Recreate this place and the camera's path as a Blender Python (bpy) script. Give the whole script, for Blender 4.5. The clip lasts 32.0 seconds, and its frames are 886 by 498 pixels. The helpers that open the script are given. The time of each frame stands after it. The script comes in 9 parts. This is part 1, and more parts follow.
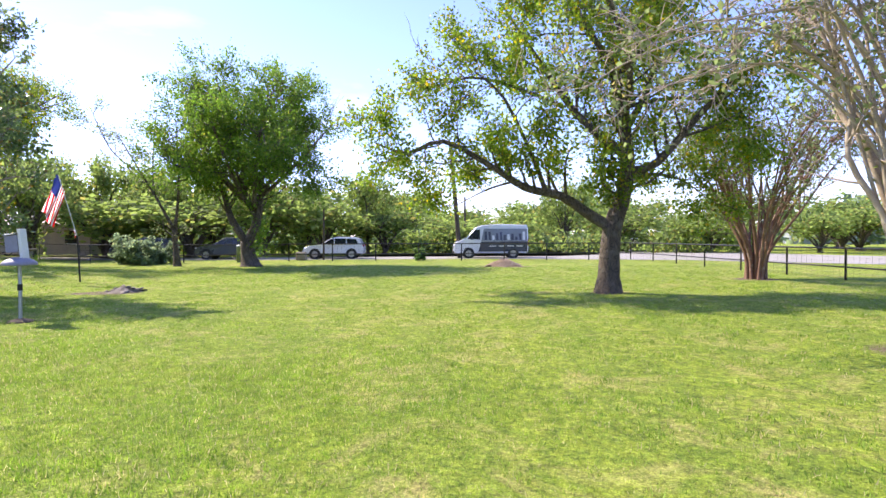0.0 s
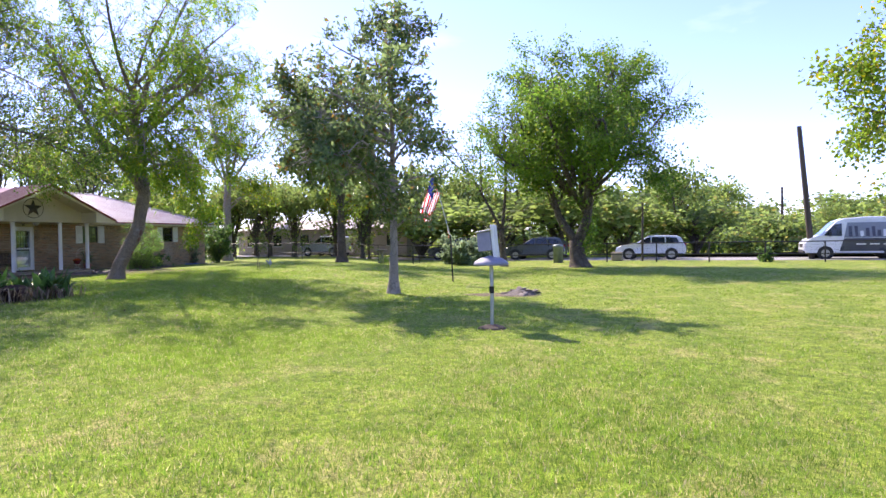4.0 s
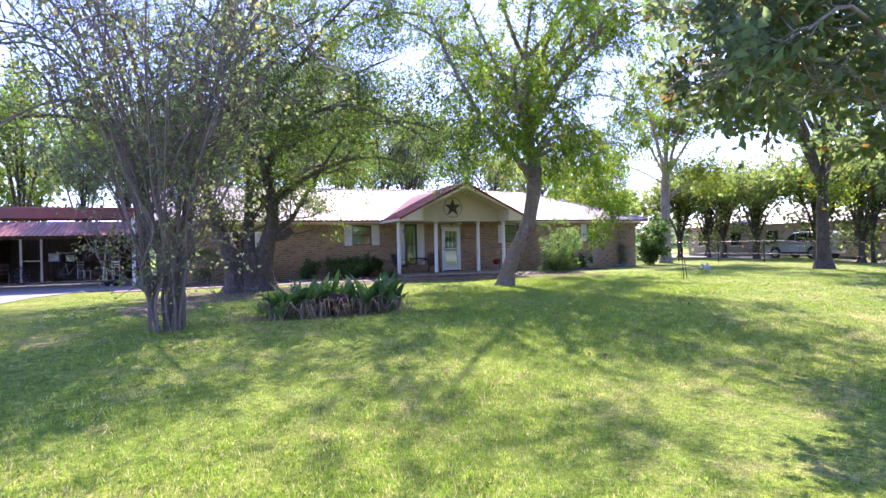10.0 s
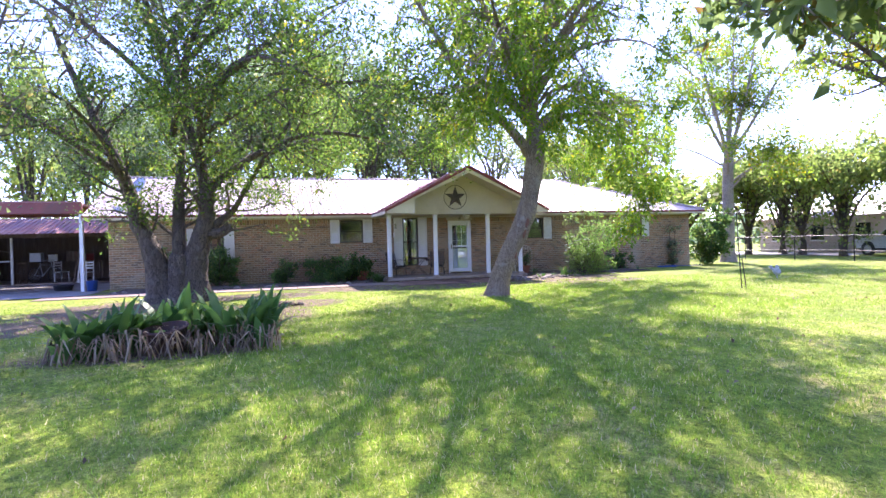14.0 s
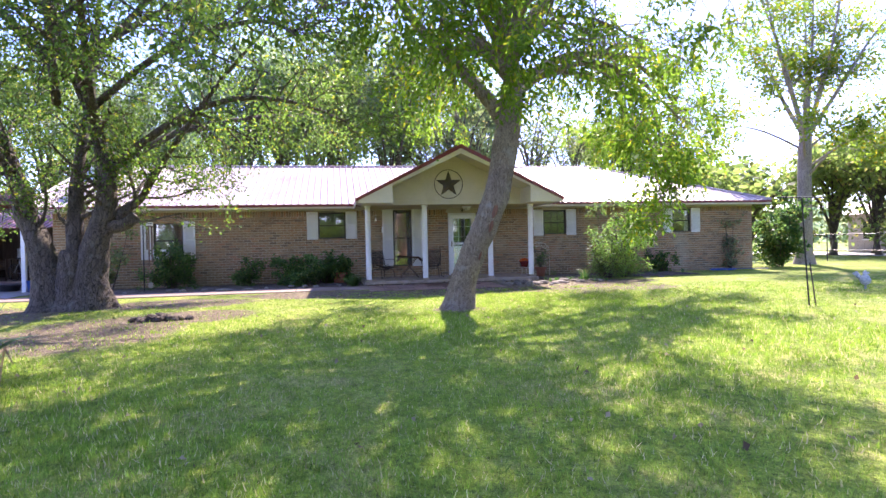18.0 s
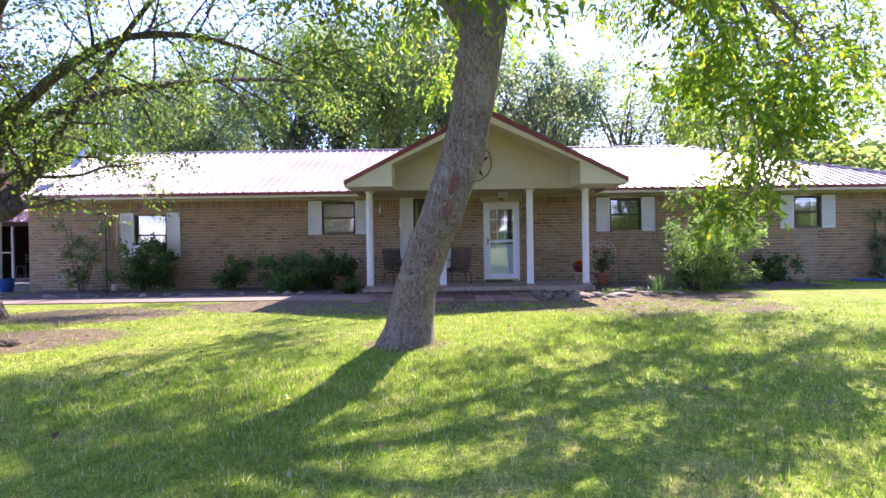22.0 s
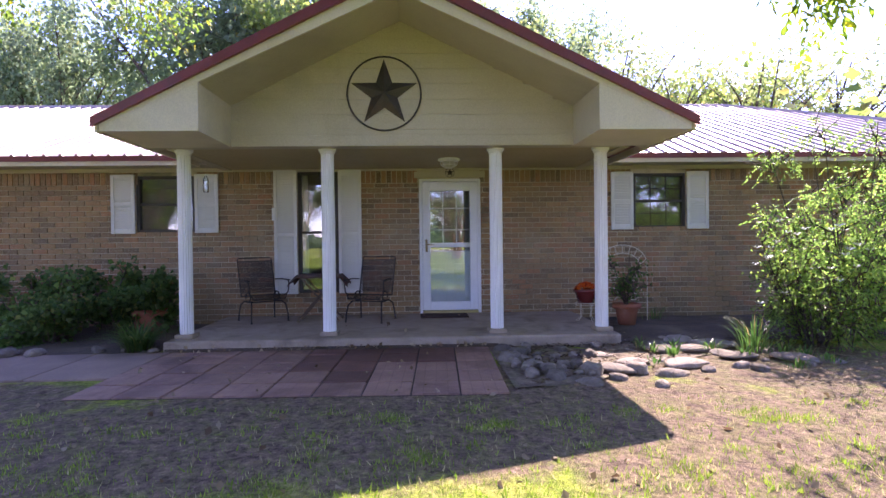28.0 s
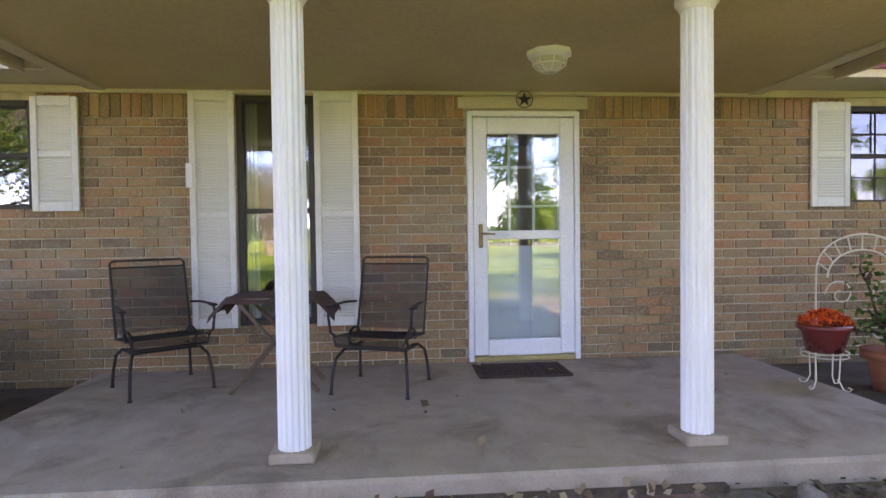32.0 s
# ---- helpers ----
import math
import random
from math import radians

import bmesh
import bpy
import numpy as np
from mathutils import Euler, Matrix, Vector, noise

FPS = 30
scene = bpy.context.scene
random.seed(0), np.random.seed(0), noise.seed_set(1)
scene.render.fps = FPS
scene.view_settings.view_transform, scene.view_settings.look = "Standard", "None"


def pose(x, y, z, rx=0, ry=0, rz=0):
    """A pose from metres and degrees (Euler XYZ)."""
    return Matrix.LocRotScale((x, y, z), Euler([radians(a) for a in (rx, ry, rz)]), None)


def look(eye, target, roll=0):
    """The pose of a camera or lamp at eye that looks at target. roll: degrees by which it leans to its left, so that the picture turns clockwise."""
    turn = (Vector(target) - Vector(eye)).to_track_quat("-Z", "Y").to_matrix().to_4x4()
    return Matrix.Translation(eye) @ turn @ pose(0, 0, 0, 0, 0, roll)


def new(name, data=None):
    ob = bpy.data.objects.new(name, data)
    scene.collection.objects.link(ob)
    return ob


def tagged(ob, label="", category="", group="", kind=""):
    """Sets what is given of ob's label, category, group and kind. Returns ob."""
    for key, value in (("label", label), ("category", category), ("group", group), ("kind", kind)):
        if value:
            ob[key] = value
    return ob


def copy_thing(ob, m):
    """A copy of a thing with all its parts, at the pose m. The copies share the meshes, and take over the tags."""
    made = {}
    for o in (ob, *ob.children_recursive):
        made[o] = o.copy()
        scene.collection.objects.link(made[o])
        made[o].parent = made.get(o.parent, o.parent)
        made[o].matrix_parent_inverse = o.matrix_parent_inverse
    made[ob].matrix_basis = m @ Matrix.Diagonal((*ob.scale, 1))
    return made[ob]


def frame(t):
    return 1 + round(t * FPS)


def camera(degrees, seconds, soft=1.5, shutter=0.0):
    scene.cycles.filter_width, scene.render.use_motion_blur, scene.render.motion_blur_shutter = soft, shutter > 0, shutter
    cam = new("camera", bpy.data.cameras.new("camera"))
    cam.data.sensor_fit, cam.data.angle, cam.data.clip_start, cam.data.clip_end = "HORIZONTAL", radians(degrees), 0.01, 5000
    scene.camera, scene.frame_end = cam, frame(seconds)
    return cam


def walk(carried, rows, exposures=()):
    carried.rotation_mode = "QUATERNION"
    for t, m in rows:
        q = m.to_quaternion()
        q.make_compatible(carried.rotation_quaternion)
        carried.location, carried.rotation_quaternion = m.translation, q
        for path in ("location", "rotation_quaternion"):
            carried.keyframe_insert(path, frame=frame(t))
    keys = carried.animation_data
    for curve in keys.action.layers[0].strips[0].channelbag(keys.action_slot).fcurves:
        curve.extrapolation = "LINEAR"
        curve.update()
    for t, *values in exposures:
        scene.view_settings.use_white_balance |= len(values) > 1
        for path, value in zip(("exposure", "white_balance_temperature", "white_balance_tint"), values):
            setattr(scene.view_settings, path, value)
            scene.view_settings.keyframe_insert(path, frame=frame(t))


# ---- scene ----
cam = camera(74.7, 32.0)
EXPOSURES = [(0, 1.7, 6750, 17), (4, 1.7, 6450, 24), (7, 1.88, 6050, 31), (9, 2.06, 6100, 32), (14, 2.6, 6100, 30), (20, 2.5, 6400, 27), (25, 2.42, 6200, 36), (28, 2.58, 6550, 36), (30, 2.99, 6850, 34), (32, 3.62, 8000, 26)]
# seconds, eye, heading, pitch and roll in degrees
PATH = [
    (0, -0.700, 0.111, 1.397, -0.93, -1.24, -0.20),
    (0.5, -1.292, 0.141, 1.390, -7.36, -1.22, -0.20),
    (1, -1.920, 0.246, 1.377, -12.24, -1.19, -0.20),
    (1.5, -2.605, 0.436, 1.361, -13.58, -1.21, -0.22),
    (2, -3.317, 0.687, 1.345, -12.97, -1.24, -0.27),
    (2.5, -3.991, 0.941, 1.331, -7.55, -1.22, -0.36),
    (3, -4.599, 1.232, 1.323, 0.94, -1.17, -0.50),
    (3.5, -5.203, 1.580, 1.322, 11.86, -1.09, -0.69),
    (4, -5.800, 1.967, 1.325, 23.18, -0.94, -0.91),
    (4.5, -6.355, 2.404, 1.327, 35.37, -0.74, -1.04),
    (6.5, -7.514, 4.479, 1.318, 64.83, -0.04, -1.06),
    (7, -7.823, 5.086, 1.310, 67.05, -0.14, -1.03),
    (7.5, -8.071, 5.664, 1.300, 67.40, -0.18, -1.00),
    (8, -8.282, 6.223, 1.291, 67.40, -0.21, -1.01),
    (8.5, -8.519, 6.773, 1.285, 67.18, -0.21, -1.06),
    (9, -8.798, 7.292, 1.281, 67.00, -0.16, -1.13),
    (9.5, -9.105, 7.765, 1.278, 66.99, -0.14, -1.21),
    (10, -9.423, 8.245, 1.276, 67.06, -0.18, -1.27),
    (10.5, -9.759, 8.736, 1.276, 67.63, -0.29, -1.31),
    (11, -10.123, 9.229, 1.278, 67.99, -0.37, -1.34),
    (11.5, -10.508, 9.745, 1.284, 68.68, -0.38, -1.38),
    (12, -10.893, 10.250, 1.292, 69.67, -0.36, -1.41),
    (12.5, -11.277, 10.724, 1.303, 70.48, -0.36, -1.44),
    (13, -11.678, 11.182, 1.313, 71.68, -0.43, -1.47),
    (13.5, -12.105, 11.615, 1.321, 72.20, -0.48, -1.50),
    (14, -12.561, 12.014, 1.323, 73.18, -0.52, -1.52),
    (14.5, -13.036, 12.422, 1.319, 73.62, -0.66, -1.51),
    (16.5, -14.480, 14.104, 1.289, 76.91, -0.57, -1.36),
    (17, -14.806, 14.518, 1.277, 77.74, -0.58, -1.33),
    (17.5, -15.152, 14.912, 1.260, 79.01, -0.61, -1.31),
    (18, -15.521, 15.305, 1.236, 79.68, -0.60, -1.27),
    (18.5, -15.941, 15.698, 1.209, 80.94, -0.55, -1.23),
    (19, -16.408, 16.084, 1.180, 82.08, -0.49, -1.18),
    (19.5, -16.890, 16.454, 1.153, 82.99, -0.44, -1.13),
    (20, -17.390, 16.781, 1.132, 84.47, -0.44, -1.06),
    (20.5, -17.889, 17.053, 1.119, 85.12, -0.40, -0.99),
    (21, -18.374, 17.328, 1.118, 86.56, -0.39, -0.92),
    (21.5, -18.873, 17.622, 1.127, 87.84, -0.45, -0.86),
    (22, -19.380, 17.909, 1.142, 89.78, -0.49, -0.82),
    (22.5, -19.871, 18.184, 1.158, 91.50, -0.52, -0.82),
    (23, -20.367, 18.487, 1.168, 92.41, -0.61, -0.85),
    (23.5, -20.883, 18.840, 1.171, 93.54, -0.77, -0.88),
    (24, -21.416, 19.105, 1.169, 93.75, -0.93, -0.84),
    (25, -22.527, 19.149, 1.172, 93.31, -0.77, -0.62),
    (25.5, -23.097, 19.126, 1.184, 92.42, -0.73, -0.55),
    (27.5, -25.386, 19.046, 1.253, 89.62, -0.46, -0.68),
    (28, -25.963, 19.063, 1.266, 87.59, -0.76, -0.70),
    (28.5, -26.539, 19.043, 1.272, 87.44, -0.82, -0.71),
    (29, -27.106, 18.988, 1.271, 87.18, -0.84, -0.73),
    (29.5, -27.661, 18.891, 1.268, 87.17, -0.88, -0.76),
    (30, -28.202, 18.786, 1.264, 87.40, -1.03, -0.79),
    (30.5, -28.732, 18.703, 1.257, 86.92, -1.21, -0.82),
    (31, -29.250, 18.612, 1.248, 86.85, -1.42, -0.82),
    (31.5, -29.755, 18.525, 1.237, 86.33, -1.57, -0.79),
    (32, -30.254, 18.470, 1.225, 85.33, -1.54, -0.73),
]
walk(cam, [(t, pose(x, y, z, 0, 0, yaw) @ pose(0, 0, 0, 90 + pitch, 0, 0) @ pose(0, 0, 0, 0, 0, roll)) for t, x, y, z, yaw, pitch, roll in PATH], EXPOSURES)

# ---- world, sun ----
SUN_AZ, SUN_EL = 150.0, 44.0
world = bpy.data.worlds.new("sky")
scene.world = world
world.use_nodes = True
wn = world.node_tree
wn.nodes.clear()
w_out = wn.nodes.new("ShaderNodeOutputWorld")
w_bg = wn.nodes.new("ShaderNodeBackground")
w_sky = wn.nodes.new("ShaderNodeTexSky")
w_sky.sky_type, w_sky.sun_disc = "NISHITA", False
w_sky.sun_elevation = radians(SUN_EL)
w_sky.sun_rotation = radians(90 - SUN_AZ)
w_sky.air_density, w_sky.dust_density, w_sky.ozone_density = 0.9, 0.2, 3.0
w_tc = wn.nodes.new("ShaderNodeTexCoord")
w_map = wn.nodes.new("ShaderNodeMapping")
w_map.inputs["Scale"].default_value = (1.6, 1.6, 5.5)
w_noise = wn.nodes.new("ShaderNodeTexNoise")
w_noise.inputs["Scale"].default_value = 2.2
w_noise.inputs["Detail"].default_value = 7
w_noise.inputs["Roughness"].default_value = 0.55
w_ramp = wn.nodes.new("ShaderNodeValToRGB")
w_ramp.color_ramp.elements[0].position, w_ramp.color_ramp.elements[1].position = 0.58, 0.8
w_mix = wn.nodes.new("ShaderNodeMixRGB")
w_mix.inputs[2].default_value = (4.2, 4.4, 4.8, 1)
w_sep = wn.nodes.new("ShaderNodeSeparateXYZ")
w_low = wn.nodes.new("ShaderNodeMapRange")
w_low.inputs["From Min"].default_value, w_low.inputs["From Max"].default_value = 0.42, 0.05
w_mul = wn.nodes.new("ShaderNodeMath")
w_mul.operation = "MULTIPLY"
wl = wn.links.new
wl(w_tc.outputs["Generated"], w_map.inputs["Vector"])
wl(w_map.outputs[0], w_noise.inputs["Vector"])
wl(w_noise.outputs["Fac"], w_ramp.inputs[0])
wl(w_tc.outputs["Generated"], w_sep.inputs[0])
wl(w_sep.outputs["Z"], w_low.inputs["Value"])
wl(w_ramp.outputs[0], w_mul.inputs[0])
wl(w_low.outputs[0], w_mul.inputs[1])
wl(w_mul.outputs[0], w_mix.inputs[0])
w_tint = wn.nodes.new("ShaderNodeMixRGB")
w_tint.blend_type = "MULTIPLY"
w_tint.inputs[0].default_value = 1.0
w_tint.inputs[2].default_value = (0.72, 0.675, 0.91, 1)
wl(w_sky.outputs[0], w_tint.inputs[1])
wl(w_tint.outputs[0], w_mix.inputs[1])
wl(w_mix.outputs[0], w_bg.inputs["Color"])
wl(w_bg.outputs[0], w_out.inputs["Surface"])
w_bg.inputs["Strength"].default_value = 0.15

sun_data = bpy.data.lights.new("sun", "SUN")
sun_data.energy, sun_data.angle, sun_data.color = 3.1, radians(0.53), (1.0, 0.92, 0.79)
sun = new("sun", sun_data)
s_dir = Vector((math.cos(radians(SUN_EL)) * math.cos(radians(SUN_AZ)), math.cos(radians(SUN_EL)) * math.sin(radians(SUN_AZ)), math.sin(radians(SUN_EL))))
sun.matrix_world = look(s_dir * 60, (0, 0, 0))

# ---- materials ----
def node_mat(name):
    m = bpy.data.materials.new(name)
    m.use_nodes = True
    nt = m.node_tree
    bsdf = nt.nodes["Principled BSDF"]
    return m, nt, bsdf


def add(nt, kind, **vals):
    n = nt.nodes.new("ShaderNode" + kind)
    for k, v in vals.items():
        if k in n.inputs:
            n.inputs[k].default_value = v
    return n


def noise_node(nt, vec, scale, detail=4, rough=0.55, distortion=0.0):
    n = add(nt, "TexNoise", Scale=scale, Detail=detail, Roughness=rough, Distortion=distortion)
    nt.links.new(vec, n.inputs["Vector"])
    return n.outputs["Fac"]


def ramp(nt, fac, a, b):
    r = add(nt, "MapRange")
    r.inputs["From Min"].default_value, r.inputs["From Max"].default_value = a, b
    nt.links.new(fac, r.inputs["Value"])
    return r.outputs[0]


def mix(nt, fac, a, b):
    n = nt.nodes.new("ShaderNodeMixRGB")
    for i, v in ((1, a), (2, b)):
        if isinstance(v, tuple):
            n.inputs[i].default_value = (*v, 1)
        else:
            nt.links.new(v, n.inputs[i])
    if isinstance(fac, float):
        n.inputs[0].default_value = fac
    else:
        nt.links.new(fac, n.inputs[0])
    return n.outputs[0]


def math_node(nt, op, a, b=0.0, c=None):
    n = nt.nodes.new("ShaderNodeMath")
    n.operation = op
    for i, v in enumerate((a, b, c)):
        if v is None:
            continue
        if isinstance(v, (int, float)):
            n.inputs[i].default_value = v
        else:
            nt.links.new(v, n.inputs[i])
    return n.outputs[0]


def bump(nt, bsdf, height, strength, dist):
    b = add(nt, "Bump", Strength=strength, Distance=dist)
    nt.links.new(height, b.inputs["Height"])
    nt.links.new(b.outputs[0], bsdf.inputs["Normal"])


def stuff_mat(name, c1, c2, scale=6.0, c3=None, fine=60.0, rough=0.75, metal=0.0, bmp=0.25, dist=0.004, stretch=(1, 1, 1), vary=0.0, coat=0.0):
    """Two colours mixed at a coarse scale, a third as stains, a fine grain as relief."""
    m, nt, bsdf = node_mat(name)
    tc = add(nt, "TexCoord")
    mp = add(nt, "Mapping")
    mp.inputs["Scale"].default_value = stretch
    nt.links.new(tc.outputs["Object"], mp.inputs["Vector"])
    vec = mp.outputs[0]
    coarse = noise_node(nt, vec, scale, 5, 0.6, 0.3)
    grain = noise_node(nt, vec, fine, 3, 0.6)
    col = mix(nt, ramp(nt, coarse, 0.35, 0.65), c1, c2)
    if c3:
        stain = noise_node(nt, vec, scale * 0.35, 6, 0.65, 0.6)
        col = mix(nt, ramp(nt, stain, 0.52, 0.68), col, c3)
    grey = math_node(nt, "MULTIPLY_ADD", grain, 0.5, 0.75)
    if vary:
        oi = add(nt, "ObjectInfo")
        grey = math_node(nt, "MULTIPLY", grey, math_node(nt, "MULTIPLY_ADD", oi.outputs["Random"], 2 * vary, 1 - vary))
    hsv = add(nt, "HueSaturation")
    nt.links.new(col, hsv.inputs["Color"])
    nt.links.new(grey, hsv.inputs["Value"])
    nt.links.new(hsv.outputs[0], bsdf.inputs["Base Color"])
    bsdf.inputs["Metallic"].default_value = metal
    nt.links.new(math_node(nt, "MULTIPLY_ADD", coarse, 0.3, rough - 0.15), bsdf.inputs["Roughness"])
    bsdf.inputs["Coat Weight"].default_value = coat
    if bmp:
        bump(nt, bsdf, math_node(nt, "ADD", grain, coarse), bmp, dist)
    return m


def leaf_mat(name, dark, light, odd, odd_part=0.06, trans=0.45, rough=0.45, patch=0.6):
    m, nt, bsdf = node_mat(name)
    geo = add(nt, "NewGeometry")
    rnd = geo.outputs["Random Per Island"]
    col = mix(nt, rnd, dark, light)
    rnd2 = math_node(nt, "FRACT", math_node(nt, "MULTIPLY", rnd, 17.31))
    col = mix(nt, math_node(nt, "LESS_THAN", rnd2, odd_part), col, odd)
    tc = add(nt, "TexCoord")
    blot = noise_node(nt, tc.outputs["Object"], patch, 3)
    hsv = add(nt, "HueSaturation")
    nt.links.new(col, hsv.inputs["Color"])
    nt.links.new(math_node(nt, "MULTIPLY_ADD", ramp(nt, blot, 0.3, 0.7), 0.75, 0.62), hsv.inputs["Value"])
    nt.links.new(hsv.outputs[0], bsdf.inputs["Base Color"])
    bsdf.inputs["Roughness"].default_value = rough
    bsdf.inputs["Specular IOR Level"].default_value = 0.3
    tr = add(nt, "BsdfTranslucent")
    hs2 = add(nt, "HueSaturation", Saturation=1.08, Value=2.0)
    nt.links.new(hsv.outputs[0], hs2.inputs["Color"])
    nt.links.new(hs2.outputs[0], tr.inputs["Color"])
    mx = nt.nodes.new("ShaderNodeMixShader")
    mx.inputs[0].default_value = trans
    nt.links.new(bsdf.outputs[0], mx.inputs[1])
    nt.links.new(tr.outputs[0], mx.inputs[2])
    nt.links.new(mx.outputs[0], nt.nodes["Material Output"].inputs["Surface"])
    return m


def glass_mat(name, tint=(0.9, 0.95, 0.95)):
    m, nt, bsdf = node_mat(name)
    gl = add(nt, "BsdfGlossy", Roughness=0.02)
    tr = add(nt, "BsdfTransparent")
    tr.inputs["Color"].default_value = (*tint, 1)
    fr = add(nt, "Fresnel", IOR=1.6)
    mx = nt.nodes.new("ShaderNodeMixShader")
    nt.links.new(math_node(nt, "MULTIPLY_ADD", fr.outputs[0], 1.6, 0.07), mx.inputs[0])
    nt.links.new(tr.outputs[0], mx.inputs[1])
    nt.links.new(gl.outputs[0], mx.inputs[2])
    nt.links.new(mx.outputs[0], nt.nodes["Material Output"].inputs["Surface"])
    return m


def brick_mat():
    m, nt, bsdf = node_mat("brick")
    tc = add(nt, "TexCoord")
    geo = add(nt, "NewGeometry")
    oi = add(nt, "ObjectInfo")
    rnd = math_node(nt, "FRACT", math_node(nt, "ADD", geo.outputs["Random Per Island"], oi.outputs["Random"]))
    rp = add(nt, "ValToRGB")
    e = rp.color_ramp.elements
    e[0].position, e[0].color = 0.0, (0.165, 0.106, 0.060, 1)
    e[1].position, e[1].color = 1.0, (0.39, 0.242, 0.112, 1)
    for p, c in ((0.12, (0.212, 0.134, 0.07)), (0.35, (0.274, 0.170, 0.085)), (0.55, (0.37, 0.212, 0.092)), (0.72, (0.30, 0.202, 0.105)), (0.88, (0.37, 0.168, 0.078))):
        x = e.new(p)
        x.color = (*c, 1)
    nt.links.new(rnd, rp.inputs[0])
    pos = geo.outputs["Position"]
    sp = noise_node(nt, pos, 42, 5, 0.75)
    col = mix(nt, math_node(nt, "MULTIPLY", ramp(nt, sp, 0.52, 0.66), 0.6), rp.outputs[0], (0.50, 0.44, 0.32))
    dk = noise_node(nt, pos, 24, 5, 0.75, 1.0)
    col = mix(nt, math_node(nt, "MULTIPLY", ramp(nt, dk, 0.52, 0.66), 0.5), col, (0.12, 0.085, 0.05))
    # pale streaks of lime and green algae with their own shapes
    st = noise_node(nt, pos, 0.9, 5, 0.6, 0.8)
    col = mix(nt, math_node(nt, "MULTIPLY", ramp(nt, st, 0.56, 0.72), 0.45), col, (0.40, 0.37, 0.28))
    sx = add(nt, "SeparateXYZ")
    nt.links.new(pos, sx.inputs[0])
    low = ramp(nt, math_node(nt, "ADD", sx.outputs["Z"], math_node(nt, "MULTIPLY", st, 0.5)), 0.75, 0.35)
    col = mix(nt, math_node(nt, "MULTIPLY", low, 0.3), col, (0.12, 0.125, 0.065))
    nt.links.new(col, bsdf.inputs["Base Color"])
    bsdf.inputs["Roughness"].default_value = 0.82
    bump(nt, bsdf, sp, 0.8, 0.008)
    return m


def bark_mat(name, c1, c2, vscale=(24, 24, 8), moss=None, dist=0.02, crack=0.075, dark=0.42):
    """Flakes of random tone, parted by thin dark cracks, with lichen-grey and worn patches."""
    m, nt, bsdf = node_mat(name)
    tc = add(nt, "TexCoord")
    obj = tc.outputs["Object"]
    wob = add(nt, "TexNoise", Scale=6.0, Detail=6, Roughness=0.6)
    nt.links.new(obj, wob.inputs["Vector"])
    vm = nt.nodes.new("ShaderNodeVectorMath")
    vm.operation = "MULTIPLY_ADD"
    vm.inputs[1].default_value = (0.17, 0.17, 0.34)
    nt.links.new(wob.outputs["Color"], vm.inputs[0])
    nt.links.new(obj, vm.inputs[2])
    mp = add(nt, "Mapping")
    mp.inputs["Scale"].default_value = vscale
    nt.links.new(vm.outputs[0], mp.inputs["Vector"])
    cell = add(nt, "TexVoronoi", Scale=1.0)
    edge = add(nt, "TexVoronoi", Scale=1.0)
    edge.feature = "DISTANCE_TO_EDGE"
    nt.links.new(mp.outputs[0], cell.inputs["Vector"])
    nt.links.new(mp.outputs[0], edge.inputs["Vector"])
    sc = add(nt, "SeparateColor")
    nt.links.new(cell.outputs["Color"], sc.inputs[0])
    n2 = noise_node(nt, obj, 2.2, 6, 0.7, 0.4)
    n3 = noise_node(nt, obj, 55.0, 4, 0.7)
    tone = math_node(nt, "ADD", math_node(nt, "MULTIPLY", sc.outputs[0], 0.6), math_node(nt, "MULTIPLY", ramp(nt, n2, 0.3, 0.7), 0.6))
    col = mix(nt, tone, c1, c2)
    col = mix(nt, math_node(nt, "MULTIPLY", ramp(nt, n3, 0.45, 0.7), 0.4), col, tuple(min(1, 1.5 * v) for v in c2))
    gap = ramp(nt, math_node(nt, "ADD", edge.outputs["Distance"], math_node(nt, "MULTIPLY_ADD", n3, 0.3, -0.13)), 0.0, crack)
    col = mix(nt, gap, tuple(dark * v for v in c1), col)
    if moss:
        col = mix(nt, math_node(nt, "MULTIPLY", ramp(nt, noise_node(nt, obj, 3.4, 6, 0.7), 0.55, 0.68), 0.65), col, moss)
    nt.links.new(col, bsdf.inputs["Base Color"])
    bsdf.inputs["Roughness"].default_value = 0.92
    bump(nt, bsdf, math_node(nt, "ADD", gap, math_node(nt, "ADD", math_node(nt, "MULTIPLY", n3, 0.5), math_node(nt, "MULTIPLY", sc.outputs[1], 0.5))), 0.9, dist)
    return m


